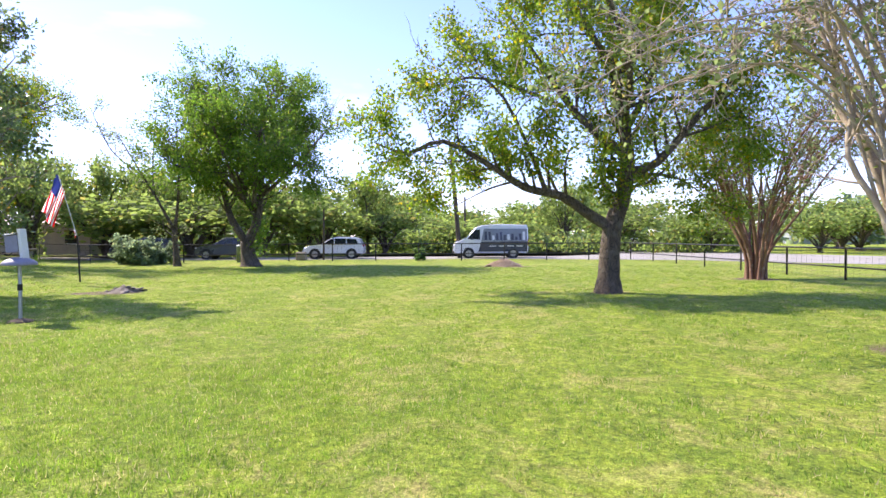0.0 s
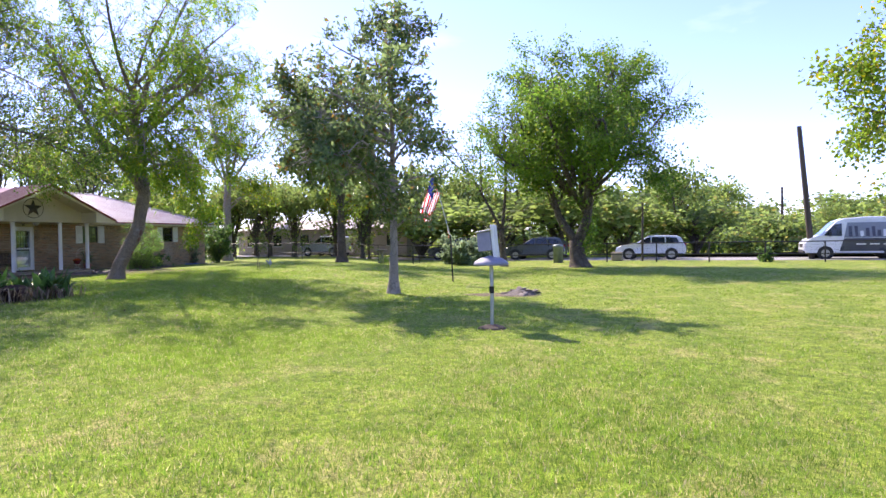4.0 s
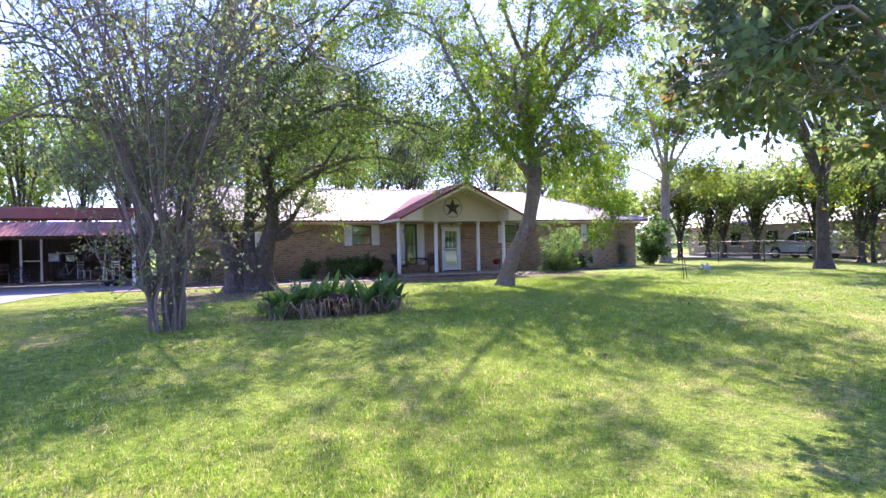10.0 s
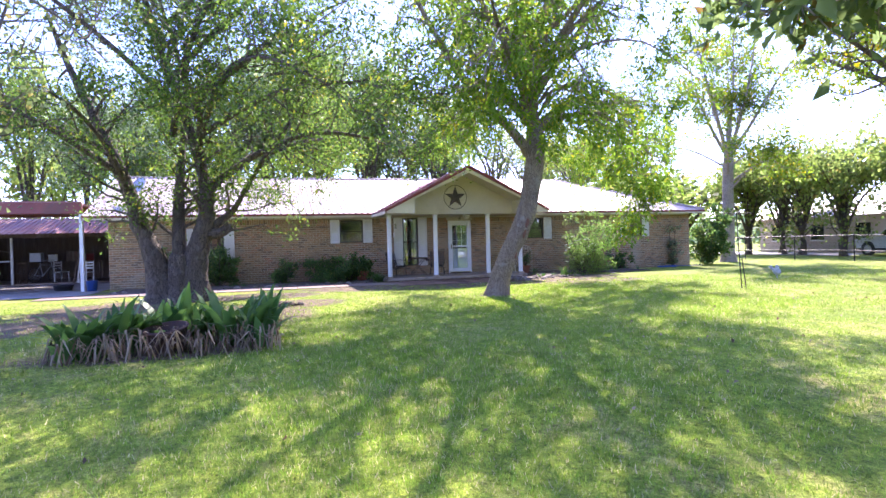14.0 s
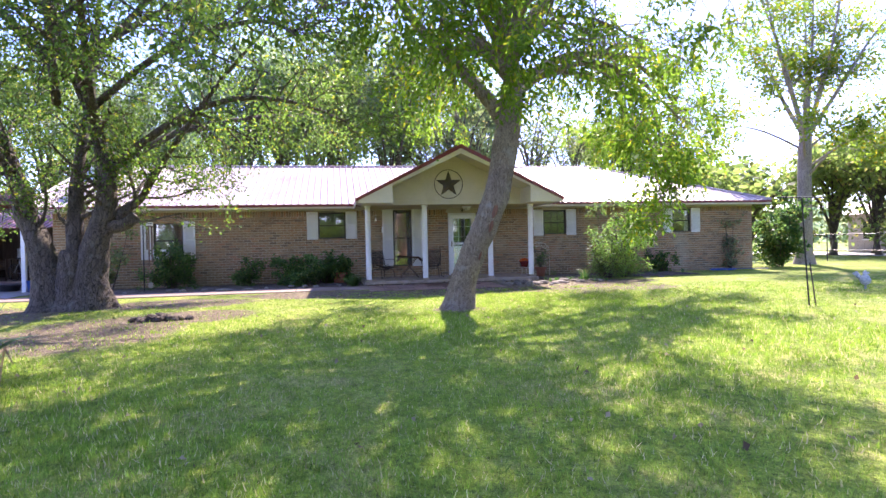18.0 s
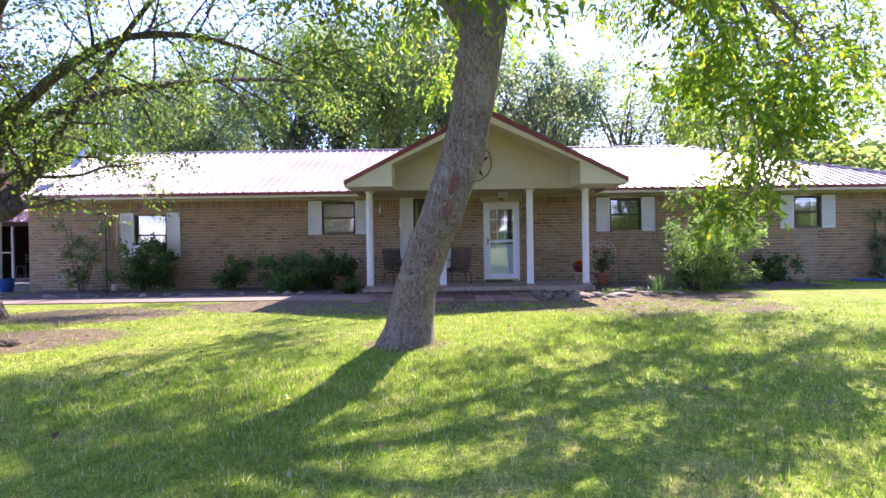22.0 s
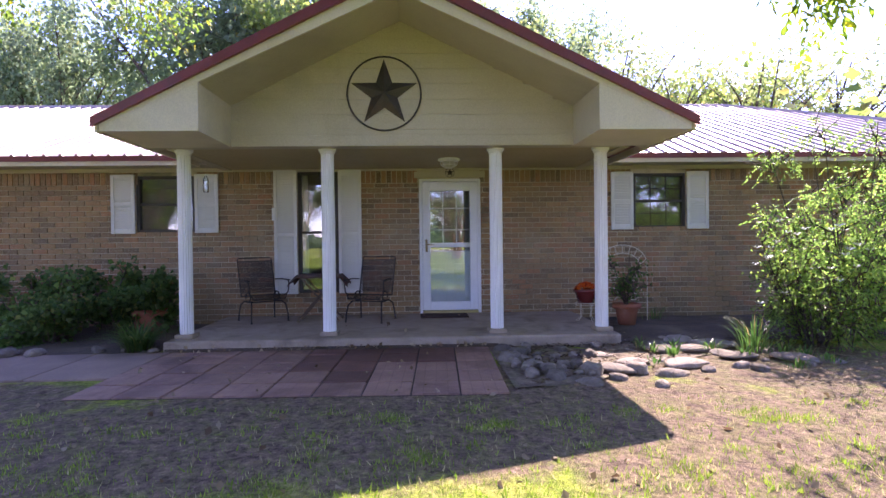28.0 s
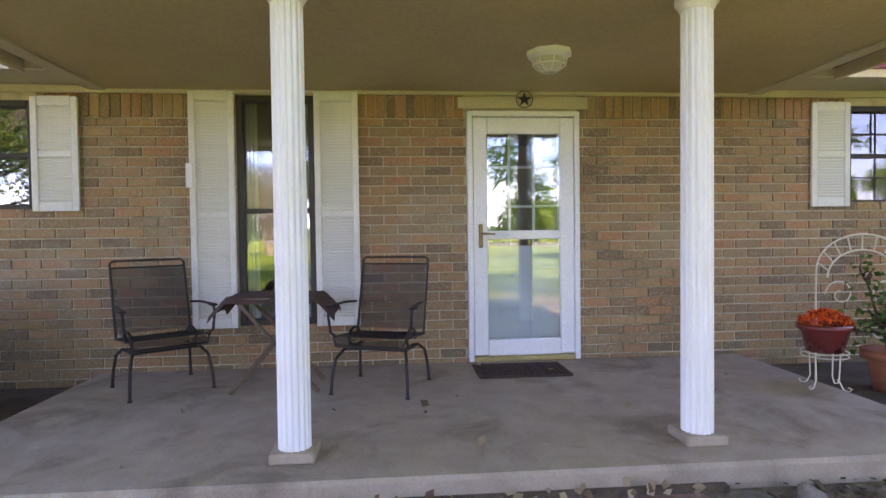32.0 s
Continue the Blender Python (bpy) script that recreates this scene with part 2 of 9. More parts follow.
def ground_mat():
    m, nt, bsdf = node_mat("lawn")
    geo = add(nt, "NewGeometry")
    pos = geo.outputs["Position"]
    sx = add(nt, "SeparateXYZ")
    nt.links.new(pos, sx.inputs[0])
    X, Y = sx.outputs["X"], sx.outputs["Y"]
    big = noise_node(nt, pos, 0.16, 5, 0.6, 0.5)
    mid = noise_node(nt, pos, 1.3, 5, 0.65, 0.3)
    mp = add(nt, "Mapping")
    mp.inputs["Scale"].default_value = (1, 1, 0.3)
    nt.links.new(pos, mp.inputs["Vector"])
    fine = noise_node(nt, mp.outputs[0], 26, 4, 0.7)
    blade = noise_node(nt, mp.outputs[0], 130, 2, 0.6)
    col = mix(nt, ramp(nt, mid, 0.3, 0.7), (0.15, 0.225, 0.024), (0.25, 0.315, 0.055))
    col = mix(nt, math_node(nt, "MULTIPLY", ramp(nt, big, 0.42, 0.62), 0.6), col, (0.30, 0.35, 0.06))
    # mown stripes
    wave = math_node(nt, "SINE", math_node(nt, "MULTIPLY", math_node(nt, "ADD", X, math_node(nt, "MULTIPLY", mid, 0.25)), 2 * math.pi / 2.4))
    col = mix(nt, math_node(nt, "MULTIPLY", ramp(nt, wave, -0.4, 0.4), 0.3), col, (0.31, 0.37, 0.05))
    # dry straw patches; dark tufts and flecks paint the shade between blades
    tuft = noise_node(nt, pos, 7.0, 4, 0.7, 0.4)
    col = mix(nt, math_node(nt, "MULTIPLY", ramp(nt, tuft, 0.42, 0.62), 0.75), col, (0.088, 0.148, 0.022))
    dry = noise_node(nt, pos, 0.8, 6, 0.72, 1.0)
    col = mix(nt, math_node(nt, "MULTIPLY", ramp(nt, dry, 0.5, 0.68), 0.75), col, (0.42, 0.35, 0.14))
    fleck = noise_node(nt, mp.outputs[0], 60, 3, 0.7, 0.5)
    col = mix(nt, math_node(nt, "MULTIPLY", ramp(nt, fleck, 0.56, 0.66), 0.4), col, (0.46, 0.44, 0.19))
    col = mix(nt, math_node(nt, "MULTIPLY", ramp(nt, fleck, 0.42, 0.32), 0.6), col, (0.05, 0.085, 0.012))
    # bare earth where feet, roots and drip lines keep the grass thin
    patches = DIRT
    total = None
    for cx, cy, rx, ry in patches:
        dx = math_node(nt, "DIVIDE", math_node(nt, "SUBTRACT", X, cx), rx)
        dy = math_node(nt, "DIVIDE", math_node(nt, "SUBTRACT", Y, cy), ry)
        r2 = math_node(nt, "ADD", math_node(nt, "MULTIPLY", dx, dx), math_node(nt, "MULTIPLY", dy, dy))
        one = ramp(nt, r2, 1.25, 0.35)
        total = one if total is None else math_node(nt, "MAXIMUM", total, one)
    edge = math_node(nt, "ADD", total, math_node(nt, "MULTIPLY_ADD", noise_node(nt, pos, 2.0, 8, 0.8), 4.2, -1.95))
    bare = math_node(nt, "MULTIPLY", ramp(nt, math_node(nt, "MULTIPLY", edge, total), 0.2, 0.75), math_node(nt, "MULTIPLY_ADD", ramp(nt, noise_node(nt, pos, 6.5, 6, 0.75, 0.4), 0.36, 0.56), 0.24, 0.76))
    earth = mix(nt, ramp(nt, noise_node(nt, pos, 9, 6, 0.75, 0.5), 0.35, 0.65), (0.075, 0.052, 0.04), (0.24, 0.175, 0.128))
    earth = mix(nt, math_node(nt, "MULTIPLY", ramp(nt, noise_node(nt, pos, 3.1, 6, 0.75), 0.52, 0.64), 0.45), earth, (0.17, 0.165, 0.075))
    col = mix(nt, bare, col, earth)
    hsv = add(nt, "HueSaturation", Saturation=1.06)
    nt.links.new(col, hsv.inputs["Color"])
    # value mottling paints lit tufts and the shaded gaps between them
    nt.links.new(math_node(nt, "ADD", math_node(nt, "MULTIPLY_ADD", ramp(nt, fine, 0.38, 0.62), 0.72, 0.16), math_node(nt, "ADD", math_node(nt, "MULTIPLY", ramp(nt, blade, 0.36, 0.64), 0.75), math_node(nt, "MULTIPLY", ramp(nt, noise_node(nt, pos, 11, 5, 0.7, 0.3), 0.35, 0.65), 0.55))), hsv.inputs["Value"])
    nt.links.new(hsv.outputs[0], bsdf.inputs["Base Color"])
    bsdf.inputs["Roughness"].default_value = 0.9
    bsdf.inputs["Specular IOR Level"].default_value = 0.2
    bump(nt, bsdf, math_node(nt, "ADD", math_node(nt, "MULTIPLY", fine, 1.2), math_node(nt, "ADD", blade, tuft)), 0.8, 0.035)
    return m


DIRT = [(-25.2, 11.6, 2.4, 1.6), (-26.8, 12.6, 1.2, 1.4), (-29.7, 17.6, 1.0, 3.4), (-30.2, 14.6, 0.9, 1.6), (-29.6, 22.6, 1.5, 1.6), (-30.0, 18.6, 1.3, 3.2), (-29.6, 21.0, 1.9, 1.5), (-31.6, 22.8, 1.3, 2.1), (-29.4, 11.8, 1.3, 2.0), (-27.4, 8.4, 2.6, 1.9), (-24.4, 7.4, 1.8, 1.1), (-26.0, 17.5, 0.55, 0.6), (-31.1, 20.4, 1.1, 1.0), (-30.7, 14.7, 1.0, 2.2), (3.3, 33.0, 1.7, 1.0), (-10.9, 18.3, 1.4, 0.7), (4.6, 17.6, 0.65, 0.65), (-21.0, 10.5, 0.8, 1.9), (12.0, 22.7, 1.0, 1.0), (6.6, 8.4, 1.0, 1.0), (-33.9, 11.5, 1.2, 6.0), (-33.9, 24.5, 1.2, 3.4)]
LAWN = ground_mat()
BRICK = brick_mat()
MORTAR = stuff_mat("mortar", (0.58, 0.51, 0.36), (0.50, 0.43, 0.30), 3, (0.17, 0.17, 0.1), 90, 0.9)
CREAM = stuff_mat("cream_paint", (0.52, 0.47, 0.34), (0.47, 0.42, 0.30), 1.2, (0.40, 0.35, 0.24), 80, 0.6, bmp=0.08)
CEILING = stuff_mat("porch_ceiling_paint", (0.46, 0.38, 0.21), (0.42, 0.345, 0.19), 0.8, (0.40, 0.34, 0.22), 40, 0.7, bmp=0.08)
TRIM = stuff_mat("trim_paint", (0.66, 0.60, 0.46), (0.60, 0.54, 0.41), 1.5, (0.5, 0.45, 0.33), 70, 0.55, bmp=0.08)
WHITE = stuff_mat("white_paint", (0.80, 0.80, 0.78), (0.74, 0.74, 0.72), 2.5, (0.66, 0.65, 0.62), 400, 0.45, bmp=0.0)
SHUTTER = stuff_mat("shutter_paint", (0.72, 0.71, 0.65), (0.66, 0.65, 0.59), 3, (0.55, 0.53, 0.45), 90, 0.5, bmp=0.08)
DOORWHITE = stuff_mat("door_enamel", (0.78, 0.80, 0.80), (0.73, 0.75, 0.76), 2, (0.66, 0.67, 0.66), 90, 0.35, bmp=0.05)
RED = stuff_mat("red_metal", (0.21, 0.035, 0.03), (0.17, 0.03, 0.028), 2, (0.12, 0.04, 0.035), 40, 0.4, bmp=0.06)
ROOF = stuff_mat("roof_metal", (0.42, 0.345, 0.335), (0.36, 0.285, 0.28), 0.9, (0.32, 0.2, 0.19), 30, 0.5, 0.1, bmp=0.06)
ROOFRED = stuff_mat("faded_red_roof", (0.22, 0.075, 0.08), (0.26, 0.11, 0.11), 0.8, (0.30, 0.2, 0.19), 30, 0.42, 0.2, bmp=0.06)
CONCRETE = stuff_mat("concrete", (0.37, 0.30, 0.225), (0.30, 0.24, 0.18), 5.0, (0.20, 0.155, 0.11), 70, 0.85, bmp=0.3)
DRIVE = stuff_mat("driveway_concrete", (0.30, 0.28, 0.255), (0.24, 0.225, 0.205), 0.7, (0.22, 0.2, 0.175), 40, 0.88, bmp=0.3)
def paver_mat(name, c1, c2, c3):
    """Concrete stamped with a running pattern of small tiles, stained."""
    m, nt, bsdf = node_mat(name)
    tc = add(nt, "TexCoord")
    geo = add(nt, "NewGeometry")
    oi = add(nt, "ObjectInfo")
    pos = geo.outputs["Position"]
    br = add(nt, "TexBrick", Scale=1.0)
    br.inputs["Brick Width"].default_value, br.inputs["Row Height"].default_value = 0.21, 0.105
    br.inputs["Mortar Size"].default_value, br.inputs["Mortar Smooth"].default_value = 0.004, 0.6
    nt.links.new(tc.outputs["Object"], br.inputs["Vector"])
    groove = br.outputs["Fac"]
    n1 = noise_node(nt, pos, 3.2, 6, 0.7, 0.6)
    n2 = noise_node(nt, pos, 60, 4, 0.7)
    n3 = noise_node(nt, pos, 1.1, 6, 0.65, 0.8)
    col = mix(nt, ramp(nt, n1, 0.35, 0.65), c1, c2)
    col = mix(nt, math_node(nt, "MULTIPLY", ramp(nt, n3, 0.48, 0.66), 0.8), col, c3)
    col = mix(nt, math_node(nt, "MULTIPLY", groove, 0.35), col, tuple(0.5 * v for v in c3))
    hsv = add(nt, "HueSaturation")
    nt.links.new(col, hsv.inputs["Color"])
    nt.links.new(math_node(nt, "MULTIPLY", math_node(nt, "MULTIPLY_ADD", n2, 0.6, 0.7), math_node(nt, "MULTIPLY_ADD", oi.outputs["Random"], 0.35, 0.82)), hsv.inputs["Value"])
    nt.links.new(hsv.outputs[0], bsdf.inputs["Base Color"])
    nt.links.new(math_node(nt, "MULTIPLY_ADD", n3, 0.5, 0.5), bsdf.inputs["Roughness"])
    bump(nt, bsdf, math_node(nt, "ADD", math_node(nt, "MULTIPLY", groove, -1.0), math_node(nt, "MULTIPLY", n2, 0.4)), 0.6, 0.006)
    return m


PAVER = paver_mat("paver", (0.31, 0.185, 0.135), (0.23, 0.135, 0.10), (0.14, 0.072, 0.055))
PAVERWET = paver_mat("damp_paver", (0.15, 0.068, 0.048), (0.10, 0.046, 0.034), (0.19, 0.10, 0.07))
WALKSLAB = stuff_mat("walk_slab", (0.27, 0.19, 0.145), (0.21, 0.148, 0.115), 1.4, (0.16, 0.115, 0.09), 50, 0.88, bmp=0.35, vary=0.12)
SCAR = stuff_mat("bare_wood_scar", (0.24, 0.105, 0.06), (0.16, 0.075, 0.045), 12, (0.10, 0.05, 0.035), 60, 0.9, bmp=0.8, dist=0.01, stretch=(3, 3, 0.6))
SOIL = stuff_mat("bed_soil", (0.06, 0.045, 0.033), (0.11, 0.08, 0.055), 3, (0.15, 0.115, 0.08), 40, 0.95, bmp=0.9, dist=0.04)
MULCH = stuff_mat("dry_mulch", (0.085, 0.06, 0.042), (0.25, 0.2, 0.14), 7, (0.15, 0.15, 0.07), 45, 0.95, bmp=0.9, dist=0.04)
STONE = stuff_mat("stone", (0.24, 0.20, 0.165), (0.16, 0.135, 0.11), 7, (0.29, 0.25, 0.205), 45, 0.9, bmp=0.9, dist=0.02, vary=0.4)
BLACKIRON = stuff_mat("black_iron", (0.014, 0.011, 0.01), (0.022, 0.017, 0.015), 8, (0.04, 0.024, 0.018), 60, 0.6, 0.1, bmp=0.1)
FENCE = stuff_mat("fence_pipe", (0.022, 0.02, 0.02), (0.035, 0.03, 0.028), 5, (0.07, 0.05, 0.04), 40, 0.5, 0.3, bmp=0.1)
DARKFRAME = stuff_mat("bronze_window_frame", (0.03, 0.026, 0.022), (0.045, 0.038, 0.032), 5, None, 60, 0.5, 0.2, bmp=0.05)
# the gloom of the unlit rooms is put into this dark colour
INSIDE = stuff_mat("dimmed_room_wall", (0.13, 0.12, 0.10), (0.11, 0.10, 0.085), 1.0, None, 30, 0.9, bmp=0)
CURTAIN = stuff_mat("curtain", (0.55, 0.53, 0.47), (0.48, 0.46, 0.4), 2, None, 60, 0.85, bmp=0.1, stretch=(1, 12, 0.5))
STARMETAL = stuff_mat("star_metal", (0.055, 0.05, 0.048), (0.08, 0.072, 0.068), 3, (0.12, 0.08, 0.06), 50, 0.5, 0.5, bmp=0.15)
GLASS = glass_mat("window_glass")
TERRA = stuff_mat("terracotta", (0.33, 0.12, 0.065), (0.27, 0.095, 0.05), 5, (0.36, 0.2, 0.14), 60, 0.8, bmp=0.2)
WOOD = stuff_mat("weathered_wood", (0.15, 0.10, 0.065), (0.11, 0.075, 0.05), 3, (0.2, 0.16, 0.12), 50, 0.85, bmp=0.4, stretch=(6, 6, 0.6))
POLEWOOD = stuff_mat("pole_wood", (0.06, 0.045, 0.035), (0.085, 0.065, 0.05), 2, (0.12, 0.095, 0.075), 30, 0.9, bmp=0.4, stretch=(5, 5, 0.3))
GALV = stuff_mat("galvanised_metal", (0.42, 0.43, 0.44), (0.36, 0.37, 0.38), 4, (0.3, 0.29, 0.28), 60, 0.45, 0.6, bmp=0.08)
BARK = bark_mat("pecan_bark", (0.13, 0.09, 0.06), (0.34, 0.265, 0.19), (30, 30, 8), (0.42, 0.39, 0.33), 0.05, 0.075, 0.4)
BARK2 = bark_mat("grey_bark", (0.065, 0.048, 0.035), (0.16, 0.125, 0.092), (18, 18, 4), (0.2, 0.185, 0.15), 0.05, 0.1, 0.35)
PALEBARK = bark_mat("pale_bark", (0.22, 0.18, 0.14), (0.34, 0.30, 0.25), (14, 14, 5), None, 0.015)
CRAPEPALE = bark_mat("pale_crape_bark", (0.27, 0.20, 0.145), (0.42, 0.34, 0.26), (5, 5, 1.5), (0.5, 0.45, 0.38), 0.006, 0.03, 0.6)
CRAPEGREY = bark_mat("grey_crape_bark", (0.12, 0.09, 0.07), (0.23, 0.185, 0.145), (9, 9, 3), None, 0.006, 0.03, 0.7)
CRAPE = bark_mat("crape_bark", (0.12, 0.06, 0.04), (0.22, 0.125, 0.085), (5, 5, 1.5), (0.40, 0.33, 0.26), 0.006, 0.03, 0.7)
LEAF_A = leaf_mat("leaf_oak", (0.085, 0.14, 0.018), (0.20, 0.27, 0.042), (0.32, 0.26, 0.03), 0.10, 0.6)
LEAF_B = leaf_mat("leaf_dense", (0.07, 0.135, 0.022), (0.15, 0.235, 0.04), (0.22, 0.25, 0.045), 0.05, 0.56)
LEAF_M = leaf_mat("leaf_pecan", (0.07, 0.13, 0.018), (0.17, 0.26, 0.04), (0.30, 0.30, 0.035), 0.08, 0.66, 0.4)
LEAF_S = leaf_mat("leaf_magnolia", (0.075, 0.115, 0.045), (0.165, 0.215, 0.085), (0.16, 0.11, 0.035), 0.05, 0.56, 0.25)
LEAF_C = leaf_mat("leaf_crape", (0.11, 0.15, 0.06), (0.20, 0.24, 0.10), (0.24, 0.21, 0.075), 0.08, 0.58)
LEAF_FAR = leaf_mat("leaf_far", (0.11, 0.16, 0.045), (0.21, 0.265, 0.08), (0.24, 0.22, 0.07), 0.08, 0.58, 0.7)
# distance haze is put into this leaf colour: paler and greyer
LEAF_FAR2 = leaf_mat("leaf_far_hazed", (0.11, 0.155, 0.09), (0.19, 0.245, 0.14), (0.22, 0.24, 0.12), 0.05, 0.62, 0.7)
LEAF_LOW = leaf_mat("leaf_shrub", (0.035, 0.08, 0.024), (0.105, 0.175, 0.05), (0.18, 0.21, 0.06), 0.06, 0.58)
LEAF_OLD = leaf_mat("leaf_old_tree", (0.05, 0.095, 0.02), (0.125, 0.195, 0.04), (0.24, 0.25, 0.04), 0.06, 0.58, 0.45)
BLADE = leaf_mat("grass_blade", (0.10, 0.19, 0.022), (0.25, 0.34, 0.06), (0.44, 0.39, 0.2), 0.12, 0.4, 0.6, 5.0)

# ---- mesh helpers ----
class MB:
    """Gathers vertices and faces for one mesh."""
    def __init__(self):
        self.v, self.f = [], []

    def quad(self, *pts):
        n = len(self.v)
        self.v += [tuple(p) for p in pts]
        self.f.append(tuple(range(n, n + len(pts))))
        return self

    def box(self, c, s, bev=0.0, m=None):
        cx, cy, cz = c
        hx, hy, hz = s[0] / 2, s[1] / 2, s[2] / 2
        n = len(self.v)
        b = min(bev, 0.45 * min(s))
        if b <= 0:
            vs = [(x, y, z) for x in (-hx, hx) for y in (-hy, hy) for z in (-hz, hz)]
            fs = [(0, 1, 3, 2), (4, 6, 7, 5), (0, 4, 5, 1), (2, 3, 7, 6), (0, 2, 6, 4), (1, 5, 7, 3)]
        else:
            vs, idx, fs = [], {}, []
            for sx in (-1, 1):
                for sy in (-1, 1):
                    for sz in (-1, 1):
                        for a in range(3):
                            p = [sx * (hx - b), sy * (hy - b), sz * (hz - b)]
                            p[a] = (sx, sy, sz)[a] * (hx, hy, hz)[a]
                            idx[sx, sy, sz, a] = len(vs)
                            vs.append(tuple(p))
            for a in range(3):
                o = [i for i in range(3) if i != a]
                for s1 in (-1, 1):
                    ring = []
                    for u, w in ((-1, -1), (1, -1), (1, 1), (-1, 1)):
                        k = [0, 0, 0]
                        k[a], k[o[0]], k[o[1]] = s1, u, w
                        ring.append(idx[(*k, a)])
                    flip = (s1 > 0) == (a == 1)
                    fs.append(tuple(reversed(ring)) if flip else tuple(ring))
            for a in range(3):
                o = [i for i in range(3) if i != a]
                for u in (-1, 1):
                    for w in (-1, 1):
                        def at(e, ax):
                            k = [0, 0, 0]
                            k[a], k[o[0]], k[o[1]] = e, u, w
                            return idx[(*k, ax)]
                        fs.append((at(-1, o[0]), at(1, o[0]), at(1, o[1]), at(-1, o[1])))
            for sx in (-1, 1):
                for sy in (-1, 1):
                    for sz in (-1, 1):
                        fs.append(tuple(idx[sx, sy, sz, a] for a in range(3)))
        if m is not None:
            vs = [tuple(m @ Vector(p)) for p in vs]
        self.v += [(cx + x, cy + y, cz + z) for x, y, z in vs]
        self.f += [tuple(n + i for i in f) for f in fs]
        return self

    def tube(self, pts, radii, n=6, cap=True):
        base = len(self.v)
        k = len(pts)
        prev = None
        for i in range(k):
            a = pts[max(i - 1, 0)]
            b = pts[min(i + 1, k - 1)]
            d = Vector((b[0] - a[0], b[1] - a[1], b[2] - a[2]))
            if d.length < 1e-9:
                d = Vector((0, 0, 1))
            d.normalize()
            if prev is None:
                u = d.orthogonal().normalized()
            else:
                u = prev - d * prev.dot(d)
                u = u.normalized() if u.length > 1e-6 else d.orthogonal().normalized()
            prev = u
            w = d.cross(u)
            r = radii[i] if hasattr(radii, "__len__") else radii
            p = pts[i]
            for j in range(n):
                c, s = math.cos(2 * math.pi * j / n) * r, math.sin(2 * math.pi * j / n) * r
                self.v.append((p[0] + u[0] * c + w[0] * s, p[1] + u[1] * c + w[1] * s, p[2] + u[2] * c + w[2] * s))
        for i in range(k - 1):
            for j in range(n):
                q = (j + 1) % n
                self.f.append((base + i * n + j, base + i * n + q, base + (i + 1) * n + q, base + (i + 1) * n + j))
        if cap:
            self.f.append(tuple(base + j for j in reversed(range(n))))
            self.f.append(tuple(base + (k - 1) * n + j for j in range(n)))
        return self

    def lathe(self, profile, c=(0, 0, 0), n=20):
        """Turns (radius, height) pairs round the upright axis through c."""
        base = len(self.v)
        for r, z in profile:
            for j in range(n):
                a = 2 * math.pi * j / n
                self.v.append((c[0] + r * math.cos(a), c[1] + r * math.sin(a), c[2] + z))
        for i in range(len(profile) - 1):
            for j in range(n):
                q = (j + 1) % n
                self.f.append((base + i * n + j, base + i * n + q, base + (i + 1) * n + q, base + (i + 1) * n + j))
        if profile[0][0] > 1e-4:
            self.f.append(tuple(base + j for j in reversed(range(n))))
        if profile[-1][0] > 1e-4:
            self.f.append(tuple(base + (len(profile) - 1) * n + j for j in range(n)))
        return self

    def prism(self, poly, axis, a, b):
        """poly: points in the two other axes, in order; drawn out along axis from a to b."""
        n, k = len(self.v), len(poly)
        for s in (a, b):
            for p in poly:
                q = list(p)
                q.insert(axis, s)
                self.v.append(tuple(q))
        self.f.append(tuple(range(n, n + k)))
        self.f.append(tuple(reversed(range(n + k, n + 2 * k))))
        for i in range(k):
            j = (i + 1) % k
            self.f.append((n + i, n + k + i, n + k + j, n + j))
        return self

    def mesh(self, name, material, smooth=False):
        me = bpy.data.meshes.new(name)
        me.from_pydata(self.v, [], self.f)
        if isinstance(material, (list, tuple)):
            for mt in material:
                me.materials.append(mt)
        else:
            me.materials.append(material)
        if smooth:
            me.polygons.foreach_set("use_smooth", [True] * len(me.polygons))
        me.update()
        return me


def tidy(me):
    """Makes all faces of a closed mesh look outwards."""
    b = bmesh.new()
    b.from_mesh(me)
    bmesh.ops.recalc_face_normals(b, faces=b.faces)
    b.to_mesh(me)
    b.free()
    return me


def part(name, mb, material, parent=None, label="", smooth=False, kind="", fix=True):
    me = mb.mesh(name, material, smooth) if isinstance(mb, MB) else mb
    if fix and isinstance(mb, MB) and len(me.polygons) < 6000:
        tidy(me)
    ob = new(name, me)
    ob.parent = parent
    return tagged(ob, label=label, kind=kind)


def thing(name, label, category, m=None, group="", kind=""):
    ob = new(name)
    ob.empty_display_size = 0.1
    if m is not None:
        ob.matrix_basis = m
    return tagged(ob, label=label, category=category, group=group, kind=kind)


def setting(name, mb, material, label="", smooth=False):
    ob = part(name, mb, material, None, label, smooth)
    return tagged(ob, kind="structure", category=name.split("_")[0])

# ---- ground ----
def ground_z(x, y):
    """The house stands a third of a metre above the far lawn and the road."""
    u = min(1.0, max(0.0, (x + 21 + max(0.0, y - 26) * 0.8) / 9))
    return -0.33 * u * u * (3 - 2 * u)


